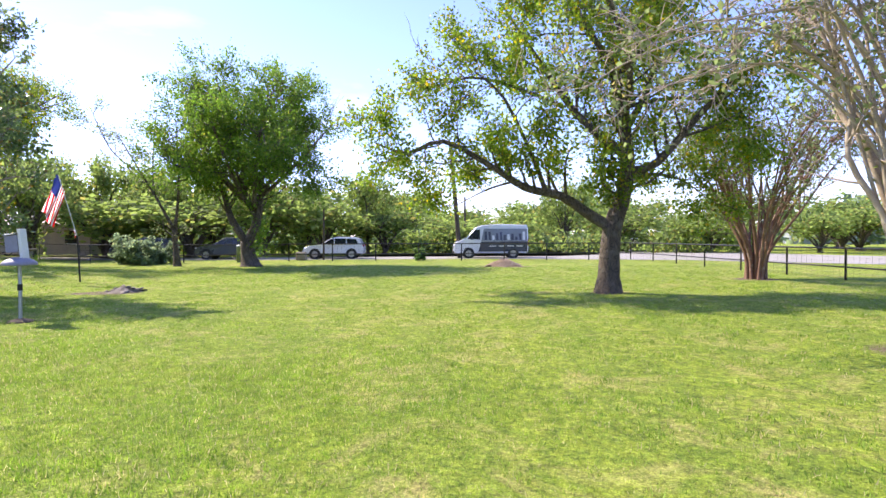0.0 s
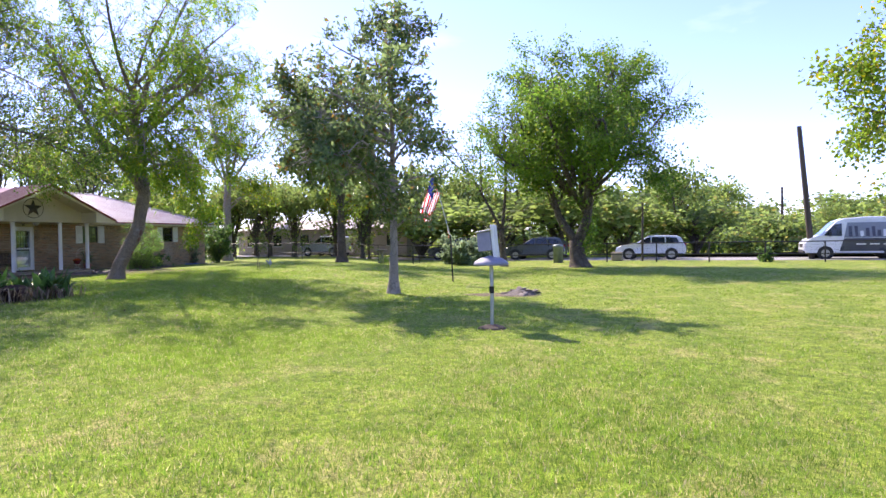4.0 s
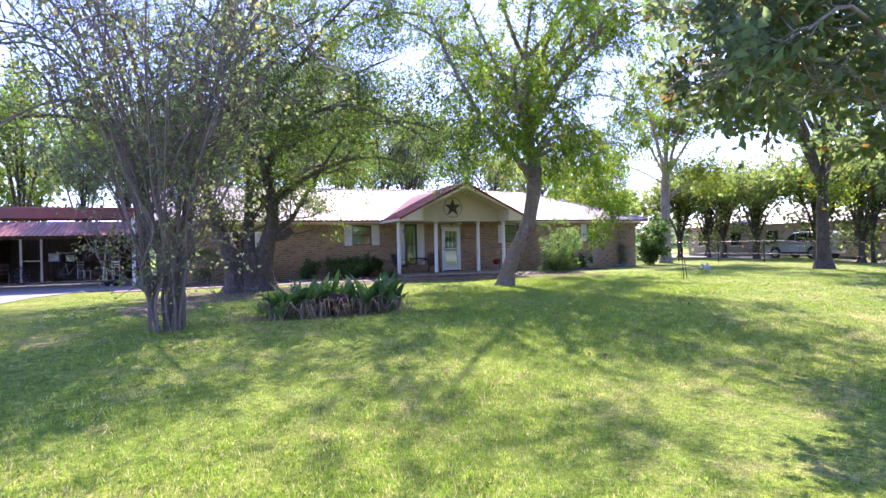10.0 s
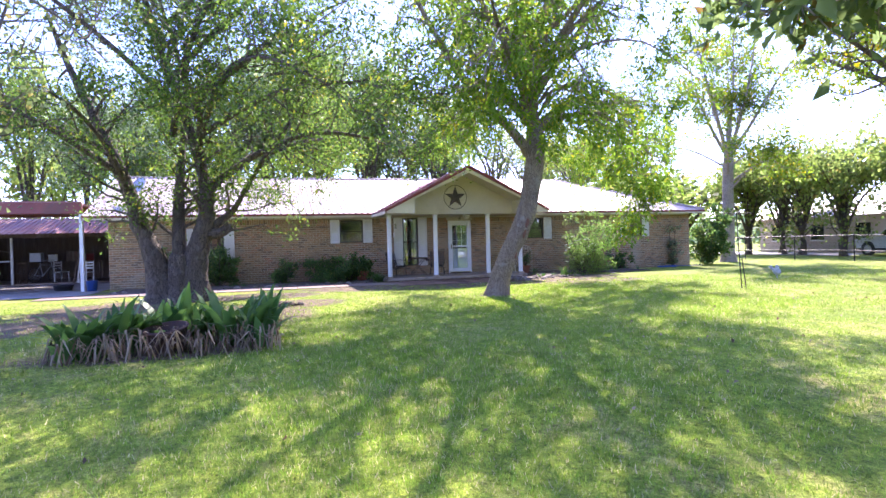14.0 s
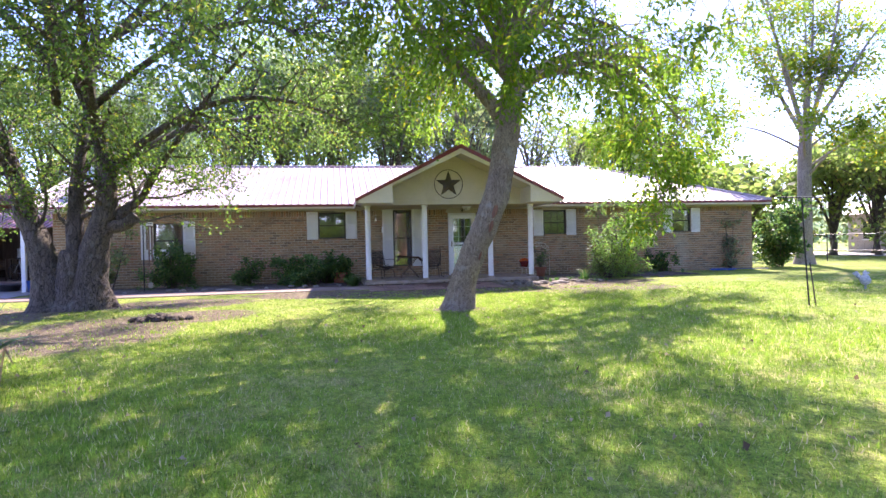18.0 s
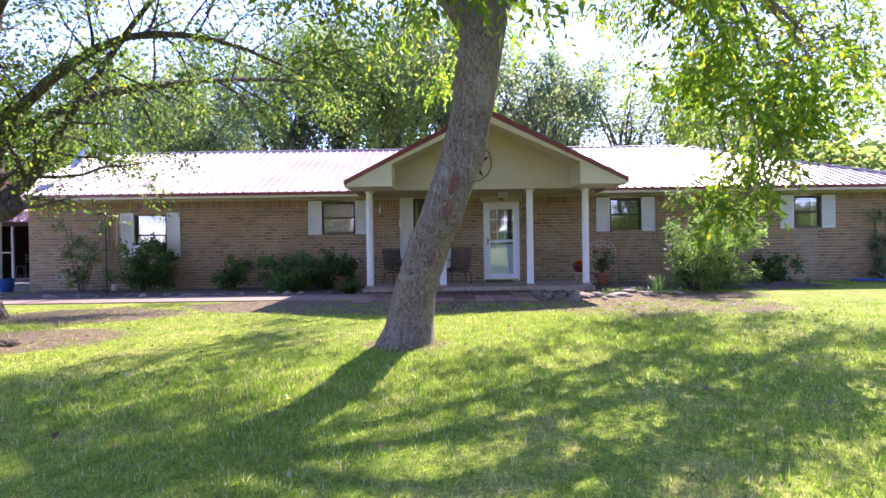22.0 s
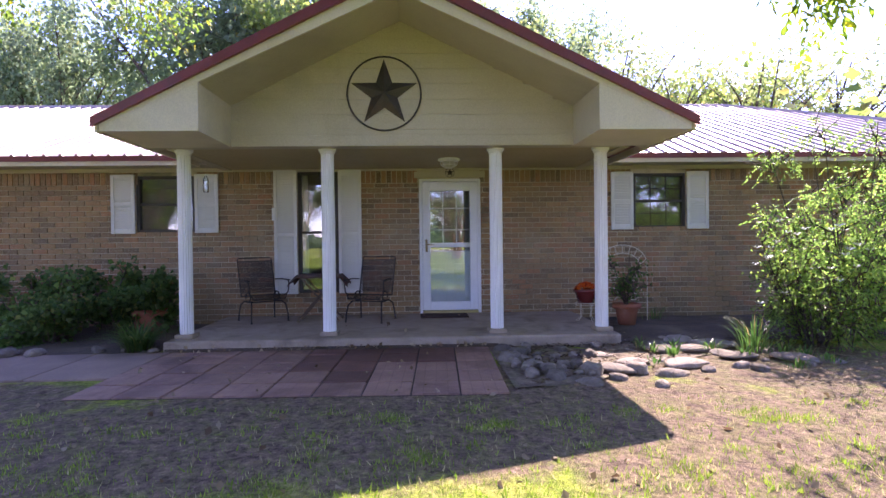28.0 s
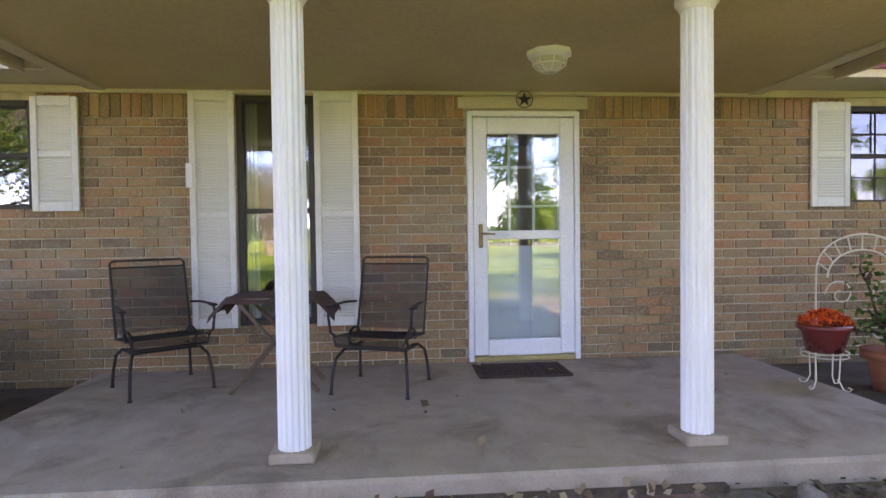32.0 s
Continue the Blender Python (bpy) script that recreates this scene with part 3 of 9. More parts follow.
def ground_sheet():
    """One sheet to the horizon, finer near the house and the walk."""
    xs = [-900, -400, -200, -120, -80, -60] + list(np.arange(-48, 24, 1.0)) + [28, 36, 50, 80, 140, 300, 900]
    ys = [-900, -400, -200, -100, -50, -25, -12] + list(np.arange(-6, 52, 1.0)) + [56, 66, 80, 110, 170, 320, 900]
    mb = MB()
    for x in xs:
        for y in ys:
            z = ground_z(x, y)
            if -29 < x < 18 and -6 < y < 39:
                z += 0.022 * noise.noise(Vector((x * 0.35, y * 0.35, 0))) - 0.004
            mb.v.append((float(x), float(y), z))
    n = len(ys)
    for i in range(len(xs) - 1):
        for j in range(n - 1):
            mb.f.append((i * n + j, (i + 1) * n + j, (i + 1) * n + j + 1, i * n + j + 1))
    ob = part("ground", mb, LAWN, None, "mown green lawn with dry and bare patches", True, fix=False)
    return tagged(ob, kind="structure", category="lawn")


def draped(poly, lift, step=1.0):
    """A flat outline cut into strips and laid on the ground, with a skirt."""
    bm = bmesh.new()
    f = bm.faces.new([bm.verts.new((x, y, 0)) for x, y in poly])
    bmesh.ops.triangulate(bm, faces=[f])
    for ax in (0, 1):
        lo, hi = min(p[ax] for p in poly), max(p[ax] for p in poly)
        k = lo + step
        while k < hi:
            co, no = [0, 0, 0], [0, 0, 0]
            co[ax], no[ax] = k, 1
            bmesh.ops.bisect_plane(bm, geom=bm.verts[:] + bm.edges[:] + bm.faces[:], plane_co=co, plane_no=no)
            k += step
    for v in bm.verts:
        v.co.z = ground_z(v.co.x, v.co.y) + lift
    bmesh.ops.recalc_face_normals(bm, faces=bm.faces)
    if bm.faces and bm.faces[0].normal.z < 0:
        bmesh.ops.reverse_faces(bm, faces=bm.faces)
    me = bpy.data.meshes.new("draped")
    bm.to_mesh(me)
    bm.free()
    return me


ground_sheet()

# ---- house: measures ----
XW = -35.15                      # face of the front wall
Y0, Y1 = 6.75, 30.85             # ends of the front wall
XB = -44.2                       # back wall
ZT = 2.39                        # top of the brick
XE = -34.6                       # front eave
XR, ZR = -39.65, 4.42            # ridge
ZE = 2.56                        # roof at the eave
COURSE, BLEN = 0.0815, 0.228
OPEN = {                         # openings: y0, y1, z0, z1
    "window_1": (9.62, 10.50, 0.92, 2.07),
    "window_2": (14.70, 15.60, 1.45, 2.33),
    "window_3": (17.18, 17.81, 0.48, 2.38),
    "window_4": (22.51, 23.37, 1.43, 2.32),
    "window_5": (27.52, 28.28, 1.44, 2.31),
    "door_1": (19.08, 20.05, 0.13, 2.25),
}


def wall_backing():
    """The wall behind the bricks: the mortar face, with the openings cut through."""
    mb = MB()
    ys = sorted({Y0, Y1, *[v for o in OPEN.values() for v in o[:2]]})
    zs = sorted({0.0, ZT + 0.1, *[v for o in OPEN.values() for v in o[2:]]})
    for a, b in zip(ys, ys[1:]):
        run = None
        for c, d in zip(zs, zs[1:]):
            my, mz = (a + b) / 2, (c + d) / 2
            hole = any(o[0] < my < o[1] and o[2] < mz < o[3] for o in OPEN.values())
            if not hole:
                if run is None:
                    run = [c, d]
                run[1] = d
            if (hole or d == zs[-1]) and run:
                mb.box((XW - 0.112, (a + b) / 2, (run[0] + run[1]) / 2), (0.2, b - a, run[1] - run[0]))
                run = None
    return setting("wall_front", mb, MORTAR, "mortar face of the tan brick front wall")


wall_front = wall_backing()
bmb = MB()
bmb.box((XB, (Y0 + Y1) / 2, ZT / 2), (0.2, Y1 - Y0, ZT))
setting("wall_back", bmb, MORTAR, "back wall of the brick house")
lmb = MB().box(((XW + XB) / 2 - 0.05, Y0 + 0.1, ZT / 2), (XW - XB - 0.25, 0.2, ZT))
setting("wall_south", lmb, BRICK, "brick end wall beside the carport")
rmb = MB().box(((XW + XB) / 2 - 0.05, Y1 - 0.1, ZT / 2), (XW - XB - 0.25, 0.2, ZT))
setting("wall_north", rmb, BRICK, "brick end wall of the house")
fmb = MB().box(((XW + XB) / 2, (Y0 + Y1) / 2, 0.06), (XW - XB - 0.4, Y1 - Y0 - 0.4, 0.12))
setting("floor_inside", fmb, WOOD, "dark floor inside the house")
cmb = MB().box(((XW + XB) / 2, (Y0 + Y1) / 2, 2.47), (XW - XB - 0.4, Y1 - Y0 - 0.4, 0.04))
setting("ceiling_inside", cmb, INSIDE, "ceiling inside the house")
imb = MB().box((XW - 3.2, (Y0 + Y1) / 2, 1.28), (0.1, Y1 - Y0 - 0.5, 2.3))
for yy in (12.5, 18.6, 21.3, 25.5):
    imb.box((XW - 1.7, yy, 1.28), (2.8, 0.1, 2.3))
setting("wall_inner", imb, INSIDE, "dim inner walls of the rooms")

# roof: ribbed metal panels
def slope_panel(name, corners, parent, material, ribs=3, thick=0.012):
    """A panel from the eave edge (a, b) up to the top edge (d, c), with raised ribs that run up the slope."""
    a, b, c, d = (Vector(p) for p in corners)
    nrm = (b - a).cross(d - a)
    if nrm.length < 1e-6:
        nrm = (c - b).cross(d - b)
    nrm.normalize()
    if nrm.z < 0:
        nrm = -nrm
    mb = MB()
    n = len(mb.v)
    low = [p - nrm * thick for p in (a, b, c, d)]
    mb.v += [tuple(p) for p in (a, b, c, d)] + [tuple(p) for p in low]
    mb.f += [(0, 1, 2, 3), (7, 6, 5, 4), (0, 4, 5, 1), (1, 5, 6, 2), (2, 6, 7, 3), (3, 7, 4, 0)]
    for i in range(ribs):
        f = (i + 0.02) / ribs
        p, q = a.lerp(b, f), d.lerp(c, f)
        if (q - p).length < 0.1:
            continue
        w = (b - a).normalized()
        k = len(mb.v)
        for e in (p, q):
            for off, h in ((-0.03, 0.0), (-0.014, 0.032), (0.014, 0.032), (0.03, 0.0)):
                mb.v.append(tuple(e + w * (off + 0.03) + nrm * (h + 0.001)))
        mb.f += [(k, k + 1, k + 5, k + 4), (k + 1, k + 2, k + 6, k + 5), (k + 2, k + 3, k + 7, k + 6), (k, k + 3, k + 2, k + 1), (k + 4, k + 5, k + 6, k + 7)]
    return part(name, mb, material, parent)


roof = thing("roof", "pale ribbed metal roof with red drip edge and hipped north end", "roof", kind="structure")
YR0, YR1 = 6.1, 31.25           # roof ends at the eaves
HIP = 26.4                       # where the ridge stops and the hip begins
y = YR0
while y < YR1 - 0.05:
    b = min(y + 0.914, YR1)

    def top(v):
        if v <= HIP:
            return (XR, v, ZR)
        f = (YR1 - v) / (YR1 - HIP)
        return (XE + (XR - XE) * f, v, ZE + (ZR - ZE) * f)
    slope_panel("roof_panel", ((XE, y, ZE), (XE, b, ZE), top(b), top(y)), roof, ROOF, 4)
    y = b
part("roof_back", MB().quad((XR, YR0, ZR), (XR, HIP, ZR), (XB - 0.5, YR1, ZE), (XB - 0.5, YR0, ZE)), ROOF, roof, fix=False)
part("roof_hip", MB().quad((XE, YR1, ZE), (XB - 0.5, YR1, ZE), (XR, HIP, ZR)), ROOF, roof, fix=False)
ridge = MB().tube([(XR, YR0, ZR + 0.01), (XR, HIP, ZR + 0.01), (XE + 0.02, YR1, ZE + 0.03)], 0.06, 6)
part("ridge_cap", ridge, ROOF, roof, "metal ridge cap")
part("drip_edge", MB().box((XE + 0.012, (YR0 + YR1) / 2, ZE - 0.035), (0.02, YR1 - YR0, 0.075)), RED, roof, "red metal drip edge")
part("fascia", MB().box((XE - 0.02, (YR0 + YR1) / 2, ZE - 0.095), (0.03, YR1 - YR0, 0.08)), TRIM, roof)
part("soffit", MB().box(((XE + XW) / 2 - 0.02, (YR0 + YR1) / 2, 2.455), (XW - XE - 0.03 if XW > XE else XE - XW - 0.03, YR1 - YR0, 0.02)), CREAM, roof)
part("frieze_board", MB().box((XW + 0.012, (Y0 + Y1) / 2, 2.415), (0.03, Y1 - Y0, 0.06), 0.004), CREAM, roof)
gab = MB().prism([(XW - 0.02, ZT), (XR, ZR - 0.08), (XB, ZT)], 1, Y0 + 0.01, Y0 + 0.15)
part("gable_end", gab, CREAM, roof, "cream siding in the end gable")
rk = MB()
for (xa, za), (xb, zb) in (((XE, ZE), (XR, ZR)), ((XB - 0.5, ZE), (XR, ZR))):
    rk.prism([(xa, za - 0.16), (xa, za + 0.01), (xb, zb + 0.01), (xb, zb - 0.16)], 1, YR0 - 0.012, YR0 + 0.012)
part("rake_board", rk, RED, roof, "red rake board")

# ---- porch gable ----
YC, GA0, GA1 = 18.87, 15.85, 21.97
XF = -31.9                       # front of the gable
XG = -32.9                       # siding of the gable
ZG0, ZG1 = 2.50, 4.02
porch = thing("porch_roof", "gabled porch roof with cream siding and red metal edge", "porch", kind="structure")
for ya in (GA0, GA1):
    bx = XE + 0.02
    steps = 5
    for i in range(steps):
        f0, f1 = i / steps, (i + 1) / steps
        x0, x1 = XF + 0.05 + (bx - XF - 0.05) * f0, XF + 0.05 + (bx - XF - 0.05) * f1
        slope_panel("roof_panel", ((x0, ya, ZG0), (x1, ya, ZG0), (x1, YC, ZG1 + 0.02), (x0, YC, ZG1 + 0.02)), porch, ROOFRED, 2)
    zz = ZG1 + 0.02
    part("roof_valley", MB().quad((bx, ya, ZG0), (XE - (zz - ZE) / ((ZR - ZE) / (XE - XR)) , YC, zz), (bx, YC, zz)), ROOFRED, porch, fix=False)
    s = 1 if ya < YC else -1
    # red edge and cream barge board, drawn out of the rake line
    rise = (ZG1 - ZG0)
    rr = MB().prism([(ya, ZG0 - 0.06), (ya, ZG0 + 0.03), (YC, ZG1 + 0.05), (YC, ZG1 - 0.07)], 0, XF + 0.03, XF + 0.075)
    part("red_rake", rr, RED, porch, "red metal rake edge")
    bb = MB().prism([(ya + s * 0.06, ZG0 - 0.02), (YC, ZG1 - 0.035), (YC, ZG1 - 0.215), (ya + s * 0.06, ZG0 - 0.06)], 0, XF, XF + 0.028)
    part("barge_board", bb, TRIM, porch, "cream barge board")
    ret = MB().prism([(ya + s * 0.06, ZG0 - 0.1), (ya + s * 0.06, ZG0 - 0.03), (ya + s * 1.03, ZG0 - 0.06 + 0.97 * rise / (YC - GA0)), (ya + s * 1.03, ZG0 - 0.1)], 0, XG - 0.02, XF + 0.024)
    part("eave_return", ret, TRIM, porch, "boxed cream eave return")
    so = MB().prism([(ya + s * 0.08, ZG0 - 0.075), (YC, ZG1 - 0.115), (YC, ZG1 - 0.135), (ya + s * 0.08, ZG0 - 0.095)], 0, XG - 0.3, XF)
    part("rake_soffit", so, CREAM, porch)
    part("side_fascia", MB().box(((XF + XE) / 2, ya + s * 0.02, ZG0 - 0.06), (abs(XE - XF), 0.03, 0.09)), TRIM, porch)
part("gable_siding", MB().prism([(GA0 + 0.35, 2.42), (GA0 + 0.35, ZG0 - 0.02), (YC, ZG1 - 0.12), (GA1 - 0.35, ZG0 - 0.02), (GA1 - 0.35, 2.42)], 0, XG - 0.06, XG), CREAM, porch, "cream siding boards")
zz = 2.60
while zz < 3.9:
    half = (ZG1 - 0.14 - zz) / ((ZG1 - ZG0) / (YC - GA0))
    if half > 0.1:
        part("siding_board", MB().prism([(XG + 0.012, zz), (XG + 0.003, zz + 0.176), (XG - 0.02, zz + 0.176), (XG - 0.02, zz)], 1, YC - half, YC + half), CREAM, porch)
    zz += 0.18
part("porch_beam", MB().box((XG - 0.08, YC, 2.47), (0.2, 5.45, 0.13), 0.006), CREAM, porch, "cream beam over the columns")
pc = MB().box(((XW + XG) / 2, YC, 2.425), (XG - XW - 0.05, 5.5, 0.02))
setting("ceiling_porch", pc, CEILING, "painted tan porch ceiling")
for ya in (16.12, 21.62):
    part("side_beam", MB().box(((XW + XG) / 2 - 0.06, ya, 2.46), (XG - XW - 0.15, 0.12, 0.12), 0.005), CREAM, porch)


# ---- columns ----
def column(yc):
    t = thing("porch_column", "white fluted round column on a grey plinth", "column", pose(-33.15, yc, 0.13), "porch columns")
    mb = MB()
    n, H = 64, 2.18
    prof = [(0.0, 1.0), (0.05, 1.0), (0.9, 0.98), (1.0, 0.97)]
    rows = []
    for f, k in prof:
        base = len(mb.v)
        for j in range(n):
            a = 2 * math.pi * j / n
            fl = 0.007 * (1 if j % 4 in (1, 2) else 0) if 0 <= f <= 1 else 0
            r = 0.081 * k - fl
            mb.v.append((r * math.cos(a), r * math.sin(a), 0.045 + f * H))
        rows.append(base)
    for a, b in zip(rows, rows[1:]):
        for j in range(n):
            q = (j + 1) % n
            mb.f.append((a + j, a + q, b + q, b + j))
    part("shaft", mb, WHITE, t, fix=False)
    part("plinth", MB().box((0, 0, 0.025), (0.22, 0.22, 0.05), 0.008), CONCRETE, t, "grey painted plinth")
    part("cap", MB().lathe([(0.08, 2.215), (0.088, 2.225), (0.095, 2.245), (0.108, 2.255), (0.108, 2.285), (0.0, 2.285)], n=24), WHITE, t)
    return t


for yc in (16.23, 17.96, 20.03, 21.35):
    column(yc)

# porch slab
sl = MB().box(((XW - 32.83) / 2, 18.78, 0.06), (-32.83 - XW, 5.42, 0.14), 0.02)
slab = setting("porch_floor", sl, CONCRETE, "worn grey concrete porch slab")


# ---- windows and shutters ----
def window(name, o, cols=1, rows=1, curtain=True):
    y0, y1, z0, z1 = o
    yc, zc = (y0 + y1) / 2, (z0 + z1) / 2
    w = thing(name, "dark bronze sash window in the brick wall", "window", pose(XW, yc, zc), kind="structure")
    hw, hh = (y1 - y0) / 2, (z1 - z0) / 2
    fr = MB()
    for s in (-1, 1):
        fr.box((-0.06, s * (hw - 0.025), 0), (0.09, 0.05, 2 * hh), 0.004)
        fr.box((-0.06, 0, s * (hh - 0.025)), (0.09, 2 * hw - 0.1, 0.05), 0.004)
    part("window_frame", fr, DARKFRAME, w)
    part("meeting_rail", MB().box((-0.055, 0, 0), (0.06, 2 * hw - 0.1, 0.04), 0.004), DARKFRAME, w)
    for s in (-1, 1):
        g = part("pane", MB().box((-0.065 - 0.012 * s, 0, s * (hh / 2 - 0.012)), (0.005, 2 * hw - 0.1, hh - 0.04)), GLASS, w)
        g.visible_shadow = False
    mun = MB()
    for i in range(1, cols):
        mun.box((-0.05, -hw + 0.05 + (2 * hw - 0.1) * i / cols, 0), (0.012, 0.012, 2 * hh - 0.1))
    for i in range(1, rows):
        mun.box((-0.05, 0, -hh + 0.05 + (2 * hh - 0.1) * i / rows), (0.012, 2 * hw - 0.1, 0.012))
    if mun.v:
        part("muntin_grid", mun, DARKFRAME, w)
    if curtain:
        cu = MB()
        for s in (-1, 1):
            n = 14
            k = len(cu.v)
            for j in range(n + 1):
                v = s * hw * (1.0 - 0.42 * j / n)
                d = 0.018 * math.sin(j * 1.9)
                cu.v += [(-0.2 + d, v, -hh), (-0.2 + d, v, hh)]
            for j in range(n):
                cu.f.append((k + 2 * j, k + 2 * j + 2, k + 2 * j + 3, k + 2 * j + 1))
        part("curtain", cu, CURTAIN, w, "pale hanging curtain", True, fix=False)
    return w


window("window_1", OPEN["window_1"], curtain=False)
window("window_2", OPEN["window_2"], curtain=False)
window("window_3", OPEN["window_3"])
window("window_4", OPEN["window_4"], 3, 4, False)
window("window_5", OPEN["window_5"])

SLAT = MB().box((0, 0, 0), (0.008, 0.26, 0.026), 0.002, Matrix.Rotation(radians(28), 3, "Y")).mesh("slat", SHUTTER)


def shutter(y0, y1, z0, z1, mid=0.5):
    yc, zc, h, w = (y0 + y1) / 2, (z0 + z1) / 2, z1 - z0, y1 - y0
    t = thing("shutter", "off-white louvred shutter screwed to the brick", "shutter", pose(XW + 0.012, yc, zc), "window shutters")
    fr = MB()
    for s in (-1, 1):
        fr.box((0.014, s * (w / 2 - 0.026), 0), (0.028, 0.052, h), 0.004)
    for v in (-h / 2 + 0.04, h / 2 - 0.035):
        fr.box((0.014, 0, v), (0.026, w - 0.104, 0.08), 0.004)
    zm = -h / 2 + h * mid
    fr.box((0.014, 0, zm), (0.026, w - 0.104, 0.05), 0.004)
    part("shutter_frame", fr, SHUTTER, t)
    part("backing", MB().box((0.003, 0, 0), (0.006, w - 0.1, h - 0.1)), SHUTTER, t)
    zs = -h / 2 + 0.095
    while zs < h / 2 - 0.085:
        if abs(zs - zm) > 0.035:
            o = new("slat", SLAT)
            o.parent = t
            o.matrix_basis = Matrix.Translation((0.014, 0, zs)) @ Matrix.Diagonal((1, (w - 0.1) / 0.26, 1, 1))
        zs += 0.0255 if w < 0.4 else 0.026
    return t


for nm, (y0, y1, z0, z1) in list(OPEN.items())[:5]:
    sw, gap = 0.36, 0.005
    mid = 0.48 if nm == "window_3" else 0.5
    shutter(y0 - gap - sw, y0 - gap, z0 - 0.01, z1 + 0.02, mid)
    shutter(y1 + gap, y1 + gap + sw, z0 - 0.01, z1 + 0.02, mid)

# ---- front door ----
door = thing("door_1", "white storm door with glass over a white panelled door", "door", pose(XW, 19.565, 0.13), kind="structure")
jm = MB()
for s in (-1, 1):
    jm.box((-0.02, s * 0.462, 1.06), (0.1, 0.045, 2.12), 0.005)
jm.box((-0.02, 0, 2.1), (0.1, 0.88, 0.045), 0.005)
part("door_frame", jm, DOORWHITE, door)
part("head_casing", MB().box((0.012, 0, 2.19), (0.03, 1.12, 0.1), 0.005), CREAM, door, "cream head board")
dm = MB()
dm.box((0.0, -0.375, 1.06), (0.035, 0.125, 2.02), 0.008)
dm.box((0.0, 0.375, 1.06), (0.035, 0.125, 2.02), 0.008)
dm.box((0.0, 0, 2.0), (0.035, 0.63, 0.14), 0.008)
dm.box((0.0, 0, 0.115), (0.035, 0.63, 0.14), 0.008)
dm.box((0.0, 0, 1.075), (0.035, 0.63, 0.075), 0.008)
storm = part("storm_door", dm, DOORWHITE, door, "white aluminium storm door")
for z0, z1 in ((0.185, 1.037), (1.113, 1.93)):
    g = part("pane", MB().box((0.0, 0, (z0 + z1) / 2), (0.006, 0.63, z1 - z0)), GLASS, door)
    g.visible_shadow = False
part("threshold", MB().box((0.01, 0, 0.022), (0.09, 0.87, 0.04), 0.006), stuff_mat("brass_sill", (0.45, 0.38, 0.16), (0.4, 0.33, 0.13), 6, None, 60, 0.5, 0.3), door, "yellowed brass threshold")
im = MB()
im.box((-0.09, 0, 0.5), (0.04, 0.86, 0.96))
for s in (-1, 1):
    im.box((-0.09, s * 0.375, 1.55), (0.04, 0.11, 1.14))
    im.box((-0.068, s * 0.19, 0.48), (0.012, 0.25, 0.6), 0.006)
im.box((-0.09, 0, 2.03), (0.04, 0.64, 0.12))
inner = part("inner_door", im, DOORWHITE, door, "white panelled inner door with a nine-light window")
mu = MB()
for s in (-1, 1):
    mu.box((-0.085, s * 0.107, 1.48), (0.02, 0.02, 0.98))
for v in (1.32, 1.66):
    mu.box((-0.085, 0, v), (0.02, 0.64, 0.02))
part("muntin_grid", mu, DOORWHITE, door)
g = part("inner_pane", MB().box((-0.1, 0, 1.48), (0.004, 0.64, 0.98)), GLASS, door)
g.visible_shadow = False
hd = MB().box((0.026, -0.375, 1.07), (0.012, 0.035, 0.2), 0.005)
hd.tube([(0.03, -0.375, 1.09), (0.07, -0.37, 1.09), (0.075, -0.32, 1.088), (0.072, -0.26, 1.083)], [0.01, 0.01, 0.009, 0.006], 8)
part("door_handle", hd, stuff_mat("aged_brass", (0.28, 0.2, 0.1), (0.2, 0.15, 0.08), 9, None, 60, 0.4, 0.8), door, "aged brass lever handle")


def star_shape(mb, r, depth, c=(0, 0, 0)):
    n = len(mb.v)
    mb.v.append((c[0] + depth, c[1], c[2]))
    for j in range(10):
        rr = r if j % 2 == 0 else r * 0.4
        a = math.pi / 2 + 2 * math.pi * j / 10
        mb.v.append((c[0], c[1] + rr * math.cos(a), c[2] + rr * math.sin(a)))
    for j in range(10):
        mb.f.append((n, n + 1 + j, n + 1 + (j + 1) % 10))
    mb.f.append(tuple(n + 1 + j for j in reversed(range(10))))
    return mb


def ring(mb, r, t, c=(0, 0, 0), n=40):
    pts = [(c[0], c[1] + r * math.cos(2 * math.pi * j / n), c[2] + r * math.sin(2 * math.pi * j / n)) for j in range(n + 1)]
    return mb.tube(pts, t, 6, False)


star = thing("wall_star", "large dark metal barn star in a twisted ring on the gable", "wall decoration", pose(XG + 0.02, 18.68, 3.02))
part("star", star_shape(MB(), 0.41, 0.07), STARMETAL, star)
part("ring", ring(MB(), 0.435, 0.011, (0.01, 0, 0)), STARMETAL, star)
star2 = thing("small_star", "small rusty metal star in a ring above the door", "wall decoration", pose(XW + 0.045, 19.57, 2.345))
part("star", star_shape(MB(), 0.066, 0.02), STARMETAL, star2)
part("ring", ring(MB(), 0.07, 0.004, (0.006, 0, 0), 24), STARMETAL, star2)

